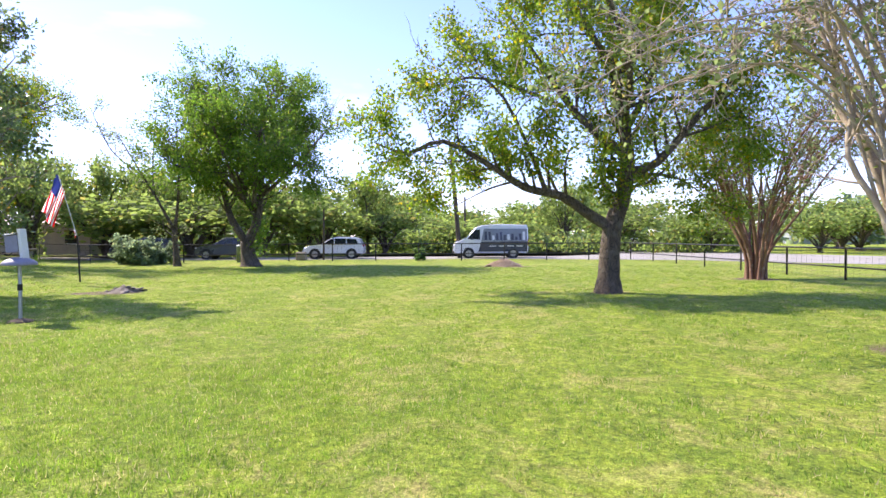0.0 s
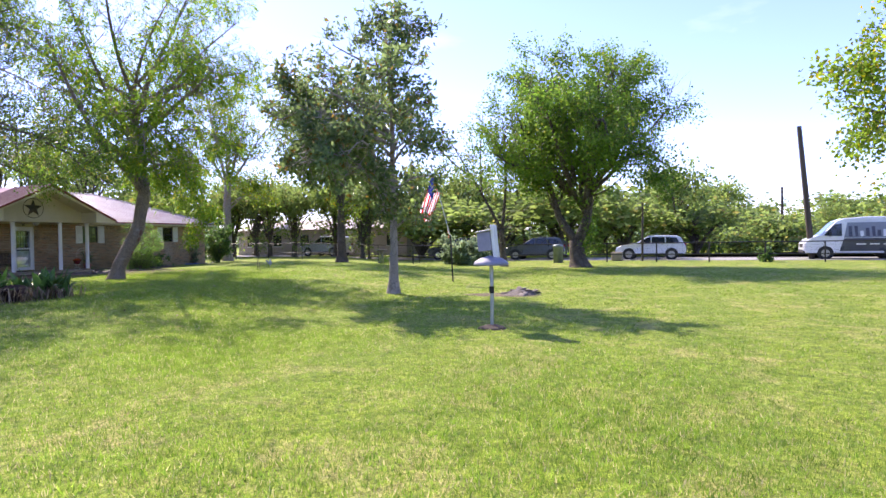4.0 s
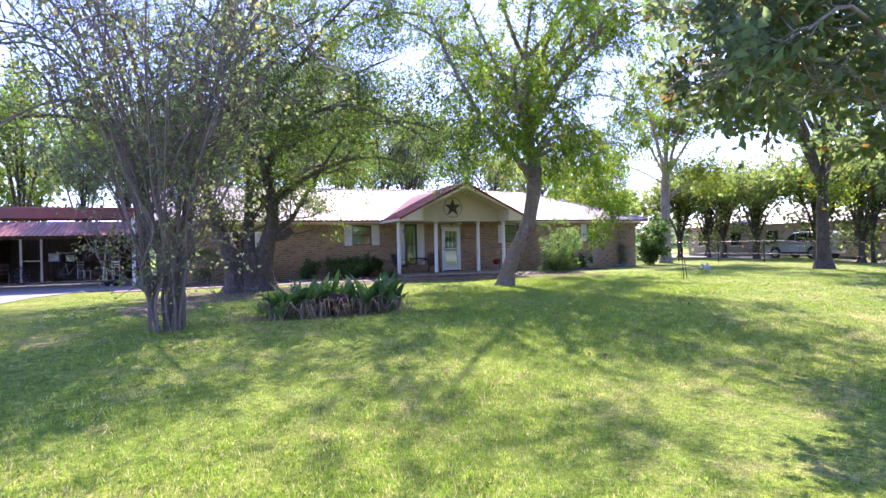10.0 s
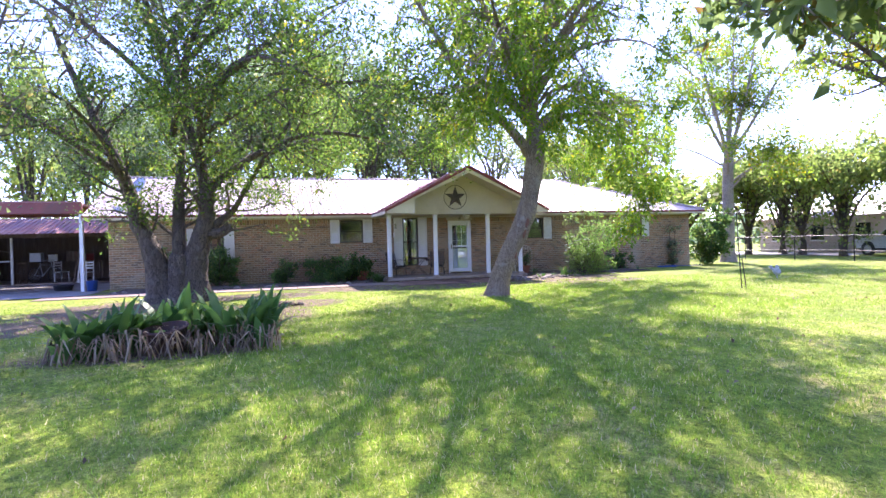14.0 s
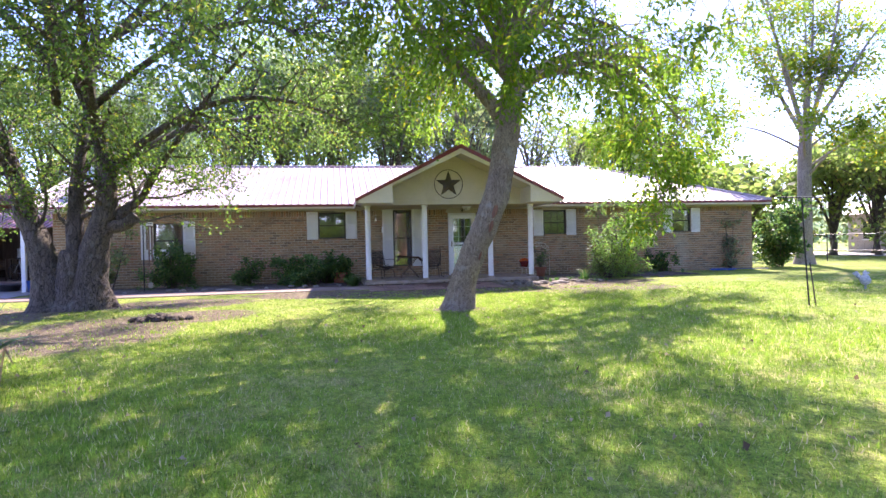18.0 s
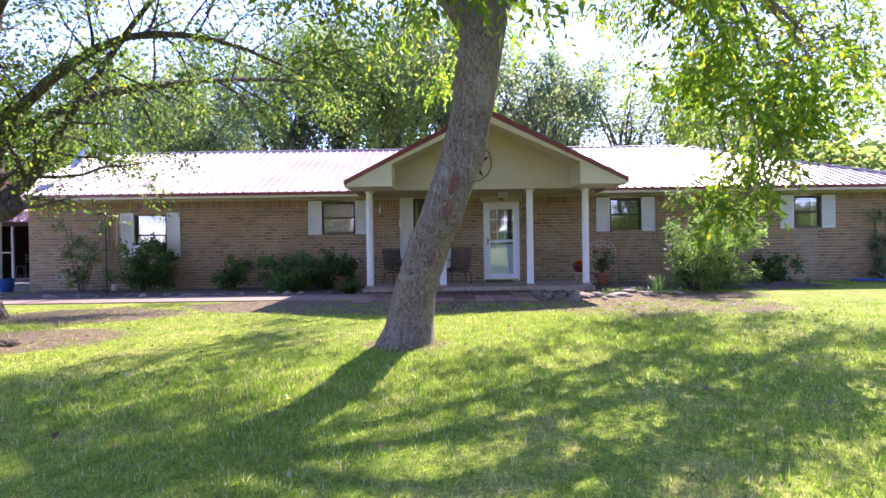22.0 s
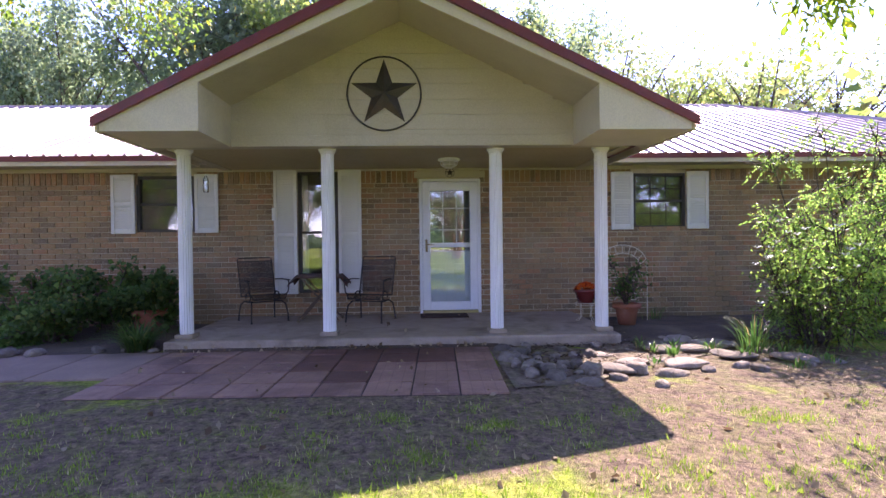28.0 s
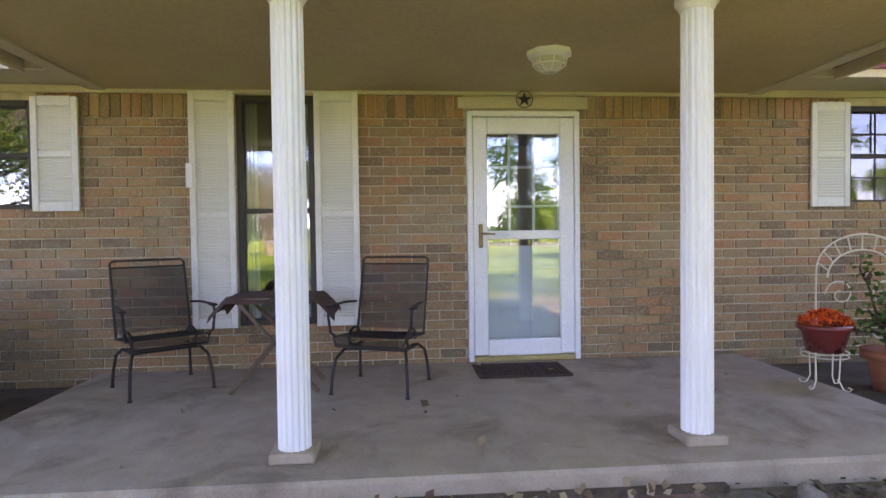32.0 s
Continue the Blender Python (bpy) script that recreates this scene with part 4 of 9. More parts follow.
# ---- bricks of the front wall ----
def brick_cells():
    """Every brick of the front wall as y0, y1, z0, z1, cut at the openings."""
    out = []
    rnd = random.Random(4)
    row, z = 0, 0.0
    top = ZT - 0.2
    while z < top - 0.02:
        zb = min(z + COURSE, top)
        y = Y0 - (BLEN / 2 if row % 2 else 0)
        while y < Y1:
            a, b = max(y, Y0), min(y + BLEN, Y1)
            spans = [(a, b)]
            for o in OPEN.values():
                if o[2] < (z + zb) / 2 < o[3]:
                    nxt = []
                    for p, q in spans:
                        if q <= o[0] or p >= o[1]:
                            nxt.append((p, q))
                        else:
                            if p < o[0]:
                                nxt.append((p, o[0]))
                            if q > o[1]:
                                nxt.append((o[1], q))
                    spans = nxt
            out += [(p, q, z, zb) for p, q in spans if q - p > 0.03]
            y += BLEN
        z = zb
        row += 1
    y = Y0
    while y < Y1 - 0.02:                     # soldier course under the eaves
        if not any(o[0] < y + 0.04 < o[1] and o[3] > top + 0.05 for o in OPEN.values()):
            out.append((y, min(y + COURSE, Y1), top, ZT))
        y += COURSE
    return out

# ---- trees ----
def leaf_mesh(name, pts, dirs, size, material, seed, droop=0.35, slim=0.42, spray=0):
    """Folded diamond leaves at the points given; with spray, each point carries a feather of that many leaflets."""
    rng = np.random.default_rng(seed)
    n = len(pts)
    P = np.asarray(pts, float)
    D = np.asarray(dirs, float) * 0.6 + rng.normal(0, 0.75, (n, 3))
    D[:, 2] -= droop
    D /= np.linalg.norm(D, axis=1)[:, None] + 1e-9
    if spray:
        S = np.cross(D, rng.normal(0, 1, (n, 3)) + np.array([0, 0, 1.5]))
        S /= np.linalg.norm(S, axis=1)[:, None] + 1e-9
        L = size * 0.42 * spray * rng.uniform(0.75, 1.15, n)
        PP, DD = [], []
        for k in range(spray):
            f = 0.25 + 0.75 * k / (spray - 1)
            side = 0.0 if k == spray - 1 else (1.0 if k % 2 else -1.0)
            sag = np.zeros((n, 3))
            sag[:, 2] = -0.35 * L * f * f
            PP.append(P + D * (L * f)[:, None] + sag)
            d = D * 0.65 + S * side * 0.85 + rng.normal(0, 0.12, (n, 3))
            d[:, 2] -= 0.35
            DD.append(d / (np.linalg.norm(d, axis=1)[:, None] + 1e-9))
        P, D = np.concatenate(PP), np.concatenate(DD)
        n = len(P)
    R = rng.normal(0, 1, (n, 3))
    W = np.cross(D, R)
    W /= np.linalg.norm(W, axis=1)[:, None] + 1e-9
    N = np.cross(D, W)
    s = size * rng.uniform(0.65, 1.3, n)[:, None]
    V = np.empty((n, 4, 3))
    V[:, 0] = P
    V[:, 1] = P + D * s * 0.5 + W * s * slim + N * s * 0.12
    V[:, 2] = P + D * s - N * s * 0.08
    V[:, 3] = P + D * s * 0.5 - W * s * slim + N * s * 0.12
    idx = np.arange(n)[:, None] * 4
    F = np.concatenate([idx + np.array([0, 1, 2]), idx + np.array([0, 2, 3])], 1).reshape(-1)
    me = bpy.data.meshes.new(name)
    me.vertices.add(4 * n)
    me.vertices.foreach_set("co", V.reshape(-1))
    me.loops.add(6 * n)
    me.loops.foreach_set("vertex_index", F)
    me.polygons.add(2 * n)
    me.polygons.foreach_set("loop_start", np.arange(0, 6 * n, 3))
    me.polygons.foreach_set("loop_total", np.full(2 * n, 3))
    me.materials.append(material)
    me.update(calc_edges=True)
    return me


def wander(rnd, p, d, length, segs, jitter, lift):
    """A crooked line of points from p along d."""
    pts = [p.copy()]
    d = d.normalized()
    for _ in range(segs):
        d = d + Vector((rnd.gauss(0, jitter), rnd.gauss(0, jitter), rnd.gauss(0, jitter) + lift))
        d.normalize()
        p = p + d * (length / segs)
        pts.append(p.copy())
    return pts


def at_line(pts, f):
    k = f * (len(pts) - 1)
    i = min(int(k), len(pts) - 2)
    return pts[i].lerp(pts[i + 1], k - i), (pts[i + 1] - pts[i]).normalized()


def grow(limbs, seed, kids=(7, 5), length=(1.8, 0.8), lift=0.05, jitter=0.16, first=0.35, leaves=9, spread=0.12, inside=None, bare=0.0, wide=0.9, twigs=True, clump=None):
    """limbs: (points, r0, r1). Returns wood tubes (points, radii, sides) and leaf points with directions."""
    rnd = random.Random(seed)
    wood, lp, ld = [], [], []
    for pts, r0, r1, *more in limbs:
        ls = more[0] if more else 1.0
        pts = [Vector(p) for p in pts]
        fine = []
        for i in range(len(pts) - 1):
            p0, p1, p2, p3 = pts[max(i - 1, 0)], pts[i], pts[i + 1], pts[min(i + 2, len(pts) - 1)]
            for s in range(3):
                t = s / 3
                fine.append(0.5 * ((2 * p1) + (p2 - p0) * t + (2 * p0 - 5 * p1 + 4 * p2 - p3) * t * t + (3 * p1 - p0 - 3 * p2 + p3) * t ** 3))
        fine.append(pts[-1])
        n = len(fine)
        rad = [r0 + (r1 - r0) * (i / (n - 1)) for i in range(n)]
        wood.append((fine, rad, (12 if r0 > 0.12 else 8 if r0 > 0.04 else 5) if twigs else 5))
        if ls == 0:
            continue
        total = sum((fine[i + 1] - fine[i]).length for i in range(n - 1))
        for k in range(max(2, round(kids[0] * total / 3.0))):
            f = first + (1 - first) * ((k + rnd.random()) / max(2, round(kids[0] * total / 3.0)))
            p, d = at_line(fine, min(f, 0.999))
            side = Vector((rnd.gauss(0, 1), rnd.gauss(0, 1), rnd.gauss(0.15, 0.7)))
            side = (side - d * side.dot(d)).normalized()
            dd = (d * 0.55 + side * wide)
            L = ls * length[0] * rnd.uniform(0.6, 1.25) * (1.1 - 0.35 * f)
            q = wander(rnd, p, dd, L, 5, jitter, lift)
            rr = max(0.012, min(0.055, 0.5 * (r0 + (r1 - r0) * f)))
            wood.append((q, [rr * (1 - 0.75 * i / 5) for i in range(6)], 4 if rr > 0.03 and twigs else 3))
            for j in range(kids[1]):
                f2 = 0.25 + 0.75 * (j + rnd.random()) / kids[1]
                p2, d2 = at_line(q, min(f2, 0.999))
                sd = Vector((rnd.gauss(0, 1), rnd.gauss(0, 1), rnd.gauss(0.1, 0.8)))
                sd = (sd - d2 * sd.dot(d2)).normalized()
                L2 = max(0.5, ls) * length[1] * rnd.uniform(0.5, 1.3)
                q2 = wander(rnd, p2, d2 * 0.6 + sd * 0.8, L2, 3, jitter * 1.2, lift)
                if inside and not inside(q2[-1], rnd):
                    continue
                if twigs:
                    wood.append((q2, [0.011, 0.008, 0.006, 0.003], 3))
                if rnd.random() < bare:
                    continue
                if clump and noise.noise(q2[-1] * clump[0] + Vector((seed, 0, 0))) < clump[1]:
                    continue
                for _ in range(leaves):
                    a, da = at_line(q2, rnd.uniform(0.15, 0.999))
                    lp.append((a.x + rnd.gauss(0, spread), a.y + rnd.gauss(0, spread), a.z + rnd.gauss(0, spread)))
                    ld.append(tuple(da))
    return wood, lp, ld


def resampled(pts, rad, step):
    """The same line with its points about step apart."""
    P, Q = [], []
    for i in range(len(pts) - 1):
        a, b = Vector(pts[i]), Vector(pts[i + 1])
        m = max(1, round((b - a).length / step))
        for j in range(m):
            P.append(a.lerp(b, j / m))
            Q.append(rad[i] + (rad[i + 1] - rad[i]) * j / m)
    return P + [Vector(pts[-1])], Q + [rad[-1]]


def tree(name, label, base, limbs, bark, leafm, leaf_size, seed, turn=0.0, flare=1.5, group="", cat="tree", slim=0.42, droop=0.35, scale=1.0, gnarl=0.0, foot=0.22, split=False, spray=0, **kw):
    t = thing(name, label, cat, pose(*base, 0, 0, turn) @ Matrix.Scale(scale, 4), group)
    wood, lp, ld = grow(limbs, seed, **kw)
    tm, bm2 = MB(), MB()
    stems = []
    k = len(limbs)
    big = 0
    for pts, rad, n in wood:
        if split and pts[0].z < 0.05:
            stems.append(MB().tube([Vector((pts[0].x, pts[0].y, -0.08))] + pts, [rad[0] * 1.3] + rad, 10))
        elif rad[0] > 0.075:
            if pts[0].z < 0.3:
                rad = [r * (1 + (flare - 1) * math.exp(-max(p.z, 0) / foot)) for p, r in zip(pts, rad)]
                pts = [Vector((pts[0].x, pts[0].y, -0.08))] + pts
                rad = [rad[0] * 1.15] + rad
            if gnarl and rad[0] > 0.11:
                pts, rad = resampled(pts, rad, 0.09)
                n0 = len(tm.v)
                tm.tube(pts, rad, 30)
                for q in range(n0, len(tm.v)):
                    c = Vector(pts[(q - n0) // 30])
                    o = Vector(tm.v[q]) - c
                    p = c + o * 1.0
                    g = 0.55 * noise.noise(p * 2.2) + 0.3 * noise.noise(Vector((p.x * 9, p.y * 9, p.z * 3.5))) + 0.16 * noise.noise(Vector((p.x * 26, p.y * 26, p.z * 9)))
                    tm.v[q] = tuple(c + o * (1 + gnarl * g))
            else:
                tm.tube(pts, rad, n)
        else:
            bm2.tube(pts, rad, n, False)
    if not tm.v and not stems:
        tm, bm2 = bm2, tm
    for st in stems:
        part("stem", st, bark, t, "", True, fix=False)
    if tm.v:
        part("trunk", tm, bark, t, "", True, fix=False)
    if bm2.v:
        part("branching", bm2, bark, t, "", True, fix=False)
    if lp:
        part("crown", leaf_mesh("crown", lp, ld, leaf_size, leafm, seed, droop, slim, spray), leafm, t)
    return t


def fan_limbs(rnd, n, z0, height, reach, r0, lean=0.0, curve=0.5):
    """Limbs that fan out from a fork at height z0."""
    out = []
    for i in range(n):
        a = 2 * math.pi * (i + rnd.random() * 0.7) / n
        rr = reach * rnd.uniform(0.6, 1.05)
        h = height * rnd.uniform(0.75, 1.05)
        pts = [(lean * z0, 0, z0)]
        for f in (0.3, 0.65, 1.0):
            k = f ** curve
            pts.append((lean * z0 + rr * f * math.cos(a) + rnd.gauss(0, 0.12), rr * f * math.sin(a) + rnd.gauss(0, 0.12), z0 + h * k))
        out.append((pts, r0 * rnd.uniform(0.8, 1.1), r0 * 0.2))
    return out


def laterals(axis, n, z0, z1, reach0, reach1, r, seed):
    """Side limbs that leave a leaning leader in turn, long below and short above. axis(z) gives the leader's x and y."""
    q = random.Random(seed)
    out = []
    for k in range(n):
        f = k / max(1, n - 1)
        z, a = z0 + (z1 - z0) * f, k * 2.4 + q.uniform(-0.4, 0.4)
        R_ = (reach0 + (reach1 - reach0) * f) * q.uniform(0.8, 1.1)
        x, y = axis(z)
        out.append(([(x, y, z), (x + 0.3 * R_ * math.cos(a), y + 0.3 * R_ * math.sin(a), z + 0.24 * R_ + 0.3), (x + 0.68 * R_ * math.cos(a + 0.12), y + 0.68 * R_ * math.sin(a + 0.12), z + 0.48 * R_ + 0.4), (x + R_ * math.cos(a + 0.2), y + R_ * math.sin(a + 0.2), z + 0.58 * R_ + q.uniform(-0.2, 0.9))], r * (1 - 0.5 * f), 0.018))
    return out


# broad oak on the lawn with one long low limb
oak = [([(0, 0, 0), (0.08, 0.0, 1.5), (0.4, 0.05, 2.5), (0.5, 0.1, 3.6), (0.2, 0.2, 5.6), (0.1, 0.3, 7.4), (0.15, 0.3, 9.6)], 0.27, 0.05),
       ([(0.1, 0, 1.6), (-0.5, -0.05, 1.95), (-1.2, -0.1, 2.4), (-2.1, -0.2, 2.6), (-2.9, -0.2, 3.1), (-4.1, -0.1, 3.75), (-5.0, 0.1, 3.5), (-5.8, 0.2, 3.75)], 0.15, 0.02),
       ([(-1.6, -0.2, 2.5), (-2.0, -0.6, 3.3), (-2.7, -0.9, 4.6), (-3.4, -1.0, 5.2)], 0.07, 0.015),
       ([(0.45, 0.1, 3.0), (1.1, -0.3, 3.2), (2.0, -0.6, 4.3), (3.1, -1.0, 5.4), (4.2, -1.2, 5.8)], 0.13, 0.02),
       ([(0.5, 0.1, 3.4), (-0.6, 0.8, 4.6), (-1.6, 1.3, 6.3), (-2.4, 1.5, 7.6)], 0.13, 0.02),
       ([(0.4, 0.1, 4.2), (0.2, -1.0, 5.2), (-0.5, -2.0, 6.2), (-1.0, -2.6, 7.0)], 0.1, 0.02),
       ([(0.4, 0.1, 4.0), (1.3, 1.0, 5.2), (2.0, 2.0, 6.6), (2.4, 2.6, 7.6)], 0.11, 0.02),
       ([(0.25, 0.2, 5.4), (1.2, -0.4, 6.6), (1.8, -0.8, 8.3)], 0.09, 0.02),
       ([(0.2, 0.2, 5.6), (-0.9, -0.2, 7.0), (-1.8, -0.3, 8.6)], 0.09, 0.02),
       ([(-0.9, 0.9, 4.8), (-2.2, 0.8, 5.3), (-3.4, 0.6, 5.5), (-4.4, 0.5, 5.2)], 0.06, 0.015),
       ([(0.45, 0.1, 2.8), (1.2, 0.4, 3.0), (2.0, 0.6, 2.9), (2.7, 0.7, 2.5)], 0.06, 0.012),
       ([(0.3, 0.15, 4.6), (1.6, -0.2, 4.8), (2.8, -0.2, 4.6), (3.6, -0.1, 4.0)], 0.06, 0.012),
       ([(-2.4, -0.2, 2.75), (-3.0, 0.4, 2.6), (-3.8, 0.7, 2.2)], 0.035, 0.01)]
tree("oak_tree", "broad yellowing oak with one long low limb on the lawn", (4.62, 17.7, -0.33), oak, BARK2, LEAF_A, 0.088, 21, flare=1.35, kids=(9, 7), length=(1.5, 0.75), leaves=66, spread=0.13, first=0.25, slim=0.36, bare=0.05, scale=1.22, clump=(0.9, -0.26))

# round dense tree by the fence
rt = random.Random(5)
rl = [([(0, 0, 0), (-0.1, 0, 0.6), (-0.15, 0, 1.2)], 0.36, 0.3),
      ([(-0.15, 0, 1.1), (-0.9, 0, 2.3), (-1.3, 0.1, 3.6), (-2.2, 0.2, 5.4), (-2.9, 0.3, 7.2)], 0.2, 0.03),
      ([(-0.1, 0, 1.1), (0.35, 0, 2.2), (0.5, 0.1, 3.8), (0.8, 0.1, 5.8), (0.9, 0, 8.6)], 0.25, 0.03)]
for k in range(9):
    a = 2 * math.pi * k / 9 + 0.3
    rl.append(([(0.45 * math.cos(a) + 0.1, 0.4 * math.sin(a), 3.0 + rt.uniform(-0.4, 0.8)), (1.6 * math.cos(a), 1.6 * math.sin(a), 4.3), (3.0 * math.cos(a), 3.0 * math.sin(a), 5.4 + rt.uniform(-1, 1)), (3.9 * math.cos(a), 3.9 * math.sin(a), 6.0 + rt.uniform(-1.8, 1.6))], 0.11, 0.02))
for k in range(6):
    a = 1.05 * k + 0.2
    rl.append(([(0.3 * math.cos(a), 0.3 * math.sin(a), 3.6), (0.9 * math.cos(a), 0.9 * math.sin(a), 5.4), (1.7 * math.cos(a), 1.7 * math.sin(a), 7.0), (2.3 * math.cos(a), 2.3 * math.sin(a), 7.9 + rt.uniform(-0.4, 0.5))], 0.09, 0.02))
tree("round_tree", "round dense green tree with forked trunk by the fence", (-11.5, 34.5, -0.33), rl, BARK2, LEAF_B, 0.105, 22, kids=(9, 8), length=(1.7, 0.85), leaves=48, spread=0.17, first=0.25, lift=0.08, scale=1.25, clump=(0.7, -0.16))
# slender leaning tree beside it
sl2 = [([(0, 0, 0), (-0.1, 0, 1.3), (-0.1, 0, 1.8)], 0.14, 0.12), ([(-0.1, 0, 1.7), (-0.9, 0, 3.2), (-2.0, 0.1, 5.0), (-3.0, 0.2, 6.6)], 0.09, 0.015),
       ([(-0.1, 0, 1.7), (0.1, 0, 3.6), (0.1, 0, 5.5), (0.0, 0, 7.2)], 0.09, 0.015), ([(-1.1, 0, 3.6), (-1.3, 0.4, 5.4), (-1.2, 0.6, 7.6)], 0.06, 0.015), ([(-1.6, 0, 4.4), (-2.9, -0.4, 5.6), (-3.8, -0.5, 7.6)], 0.05, 0.012)]
tree("slender_tree", "slender leaning tree with thin pale foliage", (-16.0, 35.0, -0.33), sl2, BARK2, LEAF_C, 0.10, 23, kids=(6, 5), length=(1.1, 0.6), leaves=14, bare=0.3, scale=1.22)

# magnolia near the bird-feeder post
rm = random.Random(8)
ml = [([(0, 0, 0), (0.03, 0, 1.5), (0.0, 0.05, 3.4), (0.05, 0, 5.4), (0, 0, 7.2)], 0.13, 0.02)]
for k in range(15):
    a, z = k * 2.4, 1.7 + 0.34 * k
    rr = 2.2 * (1 - 0.35 * max(0, (z - 4.0)) / 3.5) * rm.uniform(0.8, 1.1) * (1 - 0.5 * max(0, math.cos(a)) - 0.25 * max(0, math.sin(a)))
    ml.append(([(0.02, 0, z), (0.5 * rr * math.cos(a), 0.5 * rr * math.sin(a), z + 0.35), (rr * math.cos(a), rr * math.sin(a), z + 0.6 + rm.uniform(-0.3, 0.4))], 0.045, 0.01))
for dx, dy, z, rise, sag in ((-0.5, -3.0, 2.7, 0.8, 0.4), (0.5, -2.9, 2.9, 0.8, 0.4), (-2.4, -0.9, 2.8, 0.8, 0.4), (-1.0, -2.5, 2.9, 0.9, 0.4), (-2.6, 0.4, 3.2, 0.8, 0.4), (-1.6, -2.4, 4.2, 1.0, 0.2), (-2.4, -1.6, 3.9, 0.9, 0.3), (-0.6, -2.2, 3.6, 0.9, 0.3)):
    ml.append(([(0.02, 0, z), (0.35 * dx, 0.35 * dy, z + 0.6 * rise), (0.7 * dx, 0.7 * dy, z + rise), (dx, dy, z + rise - sag)], 0.045, 0.01))
tree("magnolia_tree", "young magnolia with dark glossy leaves and pale trunk", (-14.15, 17.6, -0.3), ml, PALEBARK, LEAF_S, 0.15, 24, kids=(10, 6), length=(0.85, 0.5), leaves=20, spread=0.1, first=0.3, slim=0.26, flare=1.6, scale=1.15, clump=(1.2, -0.08))

# leaning pecan in front of the porch
pl = [([(0, 0, 0), (0.1, 0.1, 0.5), (0.25, 0.25, 1.0), (0.42, 0.45, 1.5), (0.5, 0.66, 2.1), (0.48, 0.78, 2.6), (0.55, 0.86, 3.2), (0.4, 1.0, 3.7), (0.1, 1.12, 4.1)], 0.235, 0.215, 0),
      ([(0.5, 0.9, 3.3), (0.35, 1.02, 3.8), (-0.1, 1.2, 4.4), (-0.5, 1.35, 5.8), (-0.3, 1.9, 8.0), (0.5, 2.4, 10.0), (0.6, 3.2, 11.8)], 0.21, 0.03),
      ([(0.5, 0.88, 3.3), (0.4, 0.4, 4.0), (0.2, -0.7, 5.2), (0.3, -1.8, 6.8), (0.3, -2.6, 8.4)], 0.15, 0.025),
      ([(-0.3, 1.2, 4.0), (-0.2, 1.9, 4.5), (-0.2, 2.9, 4.75), (-0.2, 3.7, 4.5), (-0.2, 4.3, 4.1), (-0.2, 4.8, 3.6)], 0.085, 0.015, 0.6),
      ([(-0.2, 2.7, 4.75), (0.1, 3.3, 4.2), (0.3, 3.7, 3.3), (0.35, 3.9, 2.4), (0.35, 4.05, 1.7)], 0.03, 0.008, 0.5),
      ([(-0.2, 3.6, 4.6), (-0.2, 4.1, 3.9), (-0.1, 4.3, 3.0), (0.0, 4.35, 2.3)], 0.03, 0.008, 0.5),
      ([(-0.4, 1.3, 5.0), (-0.8, 2.4, 6.4), (-1.0, 3.6, 7.8), (-1.0, 4.4, 8.8)], 0.12, 0.02),
      ([(-0.45, 1.3, 5.4), (0.8, 1.6, 6.4), (2.2, 1.9, 7.4), (3.2, 2.0, 8.2)], 0.12, 0.02),
      ([(-0.3, 1.2, 4.6), (0.6, 0.4, 5.4), (1.8, -0.5, 6.0), (3.0, -1.2, 6.2)], 0.1, 0.02),
      ([(-0.5, 1.3, 5.6), (-1.6, 0.6, 6.8), (-2.8, 0.0, 8.0)], 0.1, 0.02),
      ([(-0.3, 1.2, 4.3), (-1.2, 0.9, 5.2), (-2.2, 0.2, 6.2), (-3.0, -0.4, 6.8)], 0.08, 0.015)]
pl.append(([(-0.2, 1.2, 4.2), (-1.2, 2.8, 5.2), (-2.6, 5.0, 5.6), (-4.0, 6.8, 5.2), (-4.6, 7.8, 4.5)], 0.11, 0.02))
pl.append(([(-2.6, 5.0, 5.6), (-3.0, 6.4, 5.9), (-4.0, 7.6, 6.0)], 0.06, 0.015))
pl.append(([(-0.1, 1.2, 4.4), (-1.6, 0.9, 5.6), (-3.2, 0.6, 6.2), (-5.0, 0.7, 5.9), (-6.2, 1.0, 5.5)], 0.1, 0.02))
pl.append(([(-0.2, 1.2, 4.2), (-1.4, 2.6, 4.9), (-3.0, 4.3, 5.2), (-4.2, 5.6, 4.9), (-4.9, 6.3, 4.4)], 0.09, 0.018))
pl.append(([(-1.2, 2.8, 5.2), (-2.6, 4.4, 5.3), (-3.9, 5.6, 5.0), (-5.0, 6.4, 4.3)], 0.06, 0.012))
qp = random.Random(61)
for k in range(12):
    a, R_, h = k * 2.4, qp.uniform(3.2, 6.2), qp.uniform(8.0, 11.6)
    z = 4.9 + 0.25 * k
    pl.append(([(-0.5, 1.3, z), (-0.5 + 0.28 * R_ * math.cos(a), 1.3 + 0.28 * R_ * math.sin(a), z + 0.35 * (h - z)), (-0.5 + 0.62 * R_ * math.cos(a + 0.15), 1.3 + 0.62 * R_ * math.sin(a + 0.15), z + 0.7 * (h - z)), (-0.5 + R_ * math.cos(a + 0.25), 1.3 + R_ * math.sin(a + 0.25), h)], 0.085, 0.015))
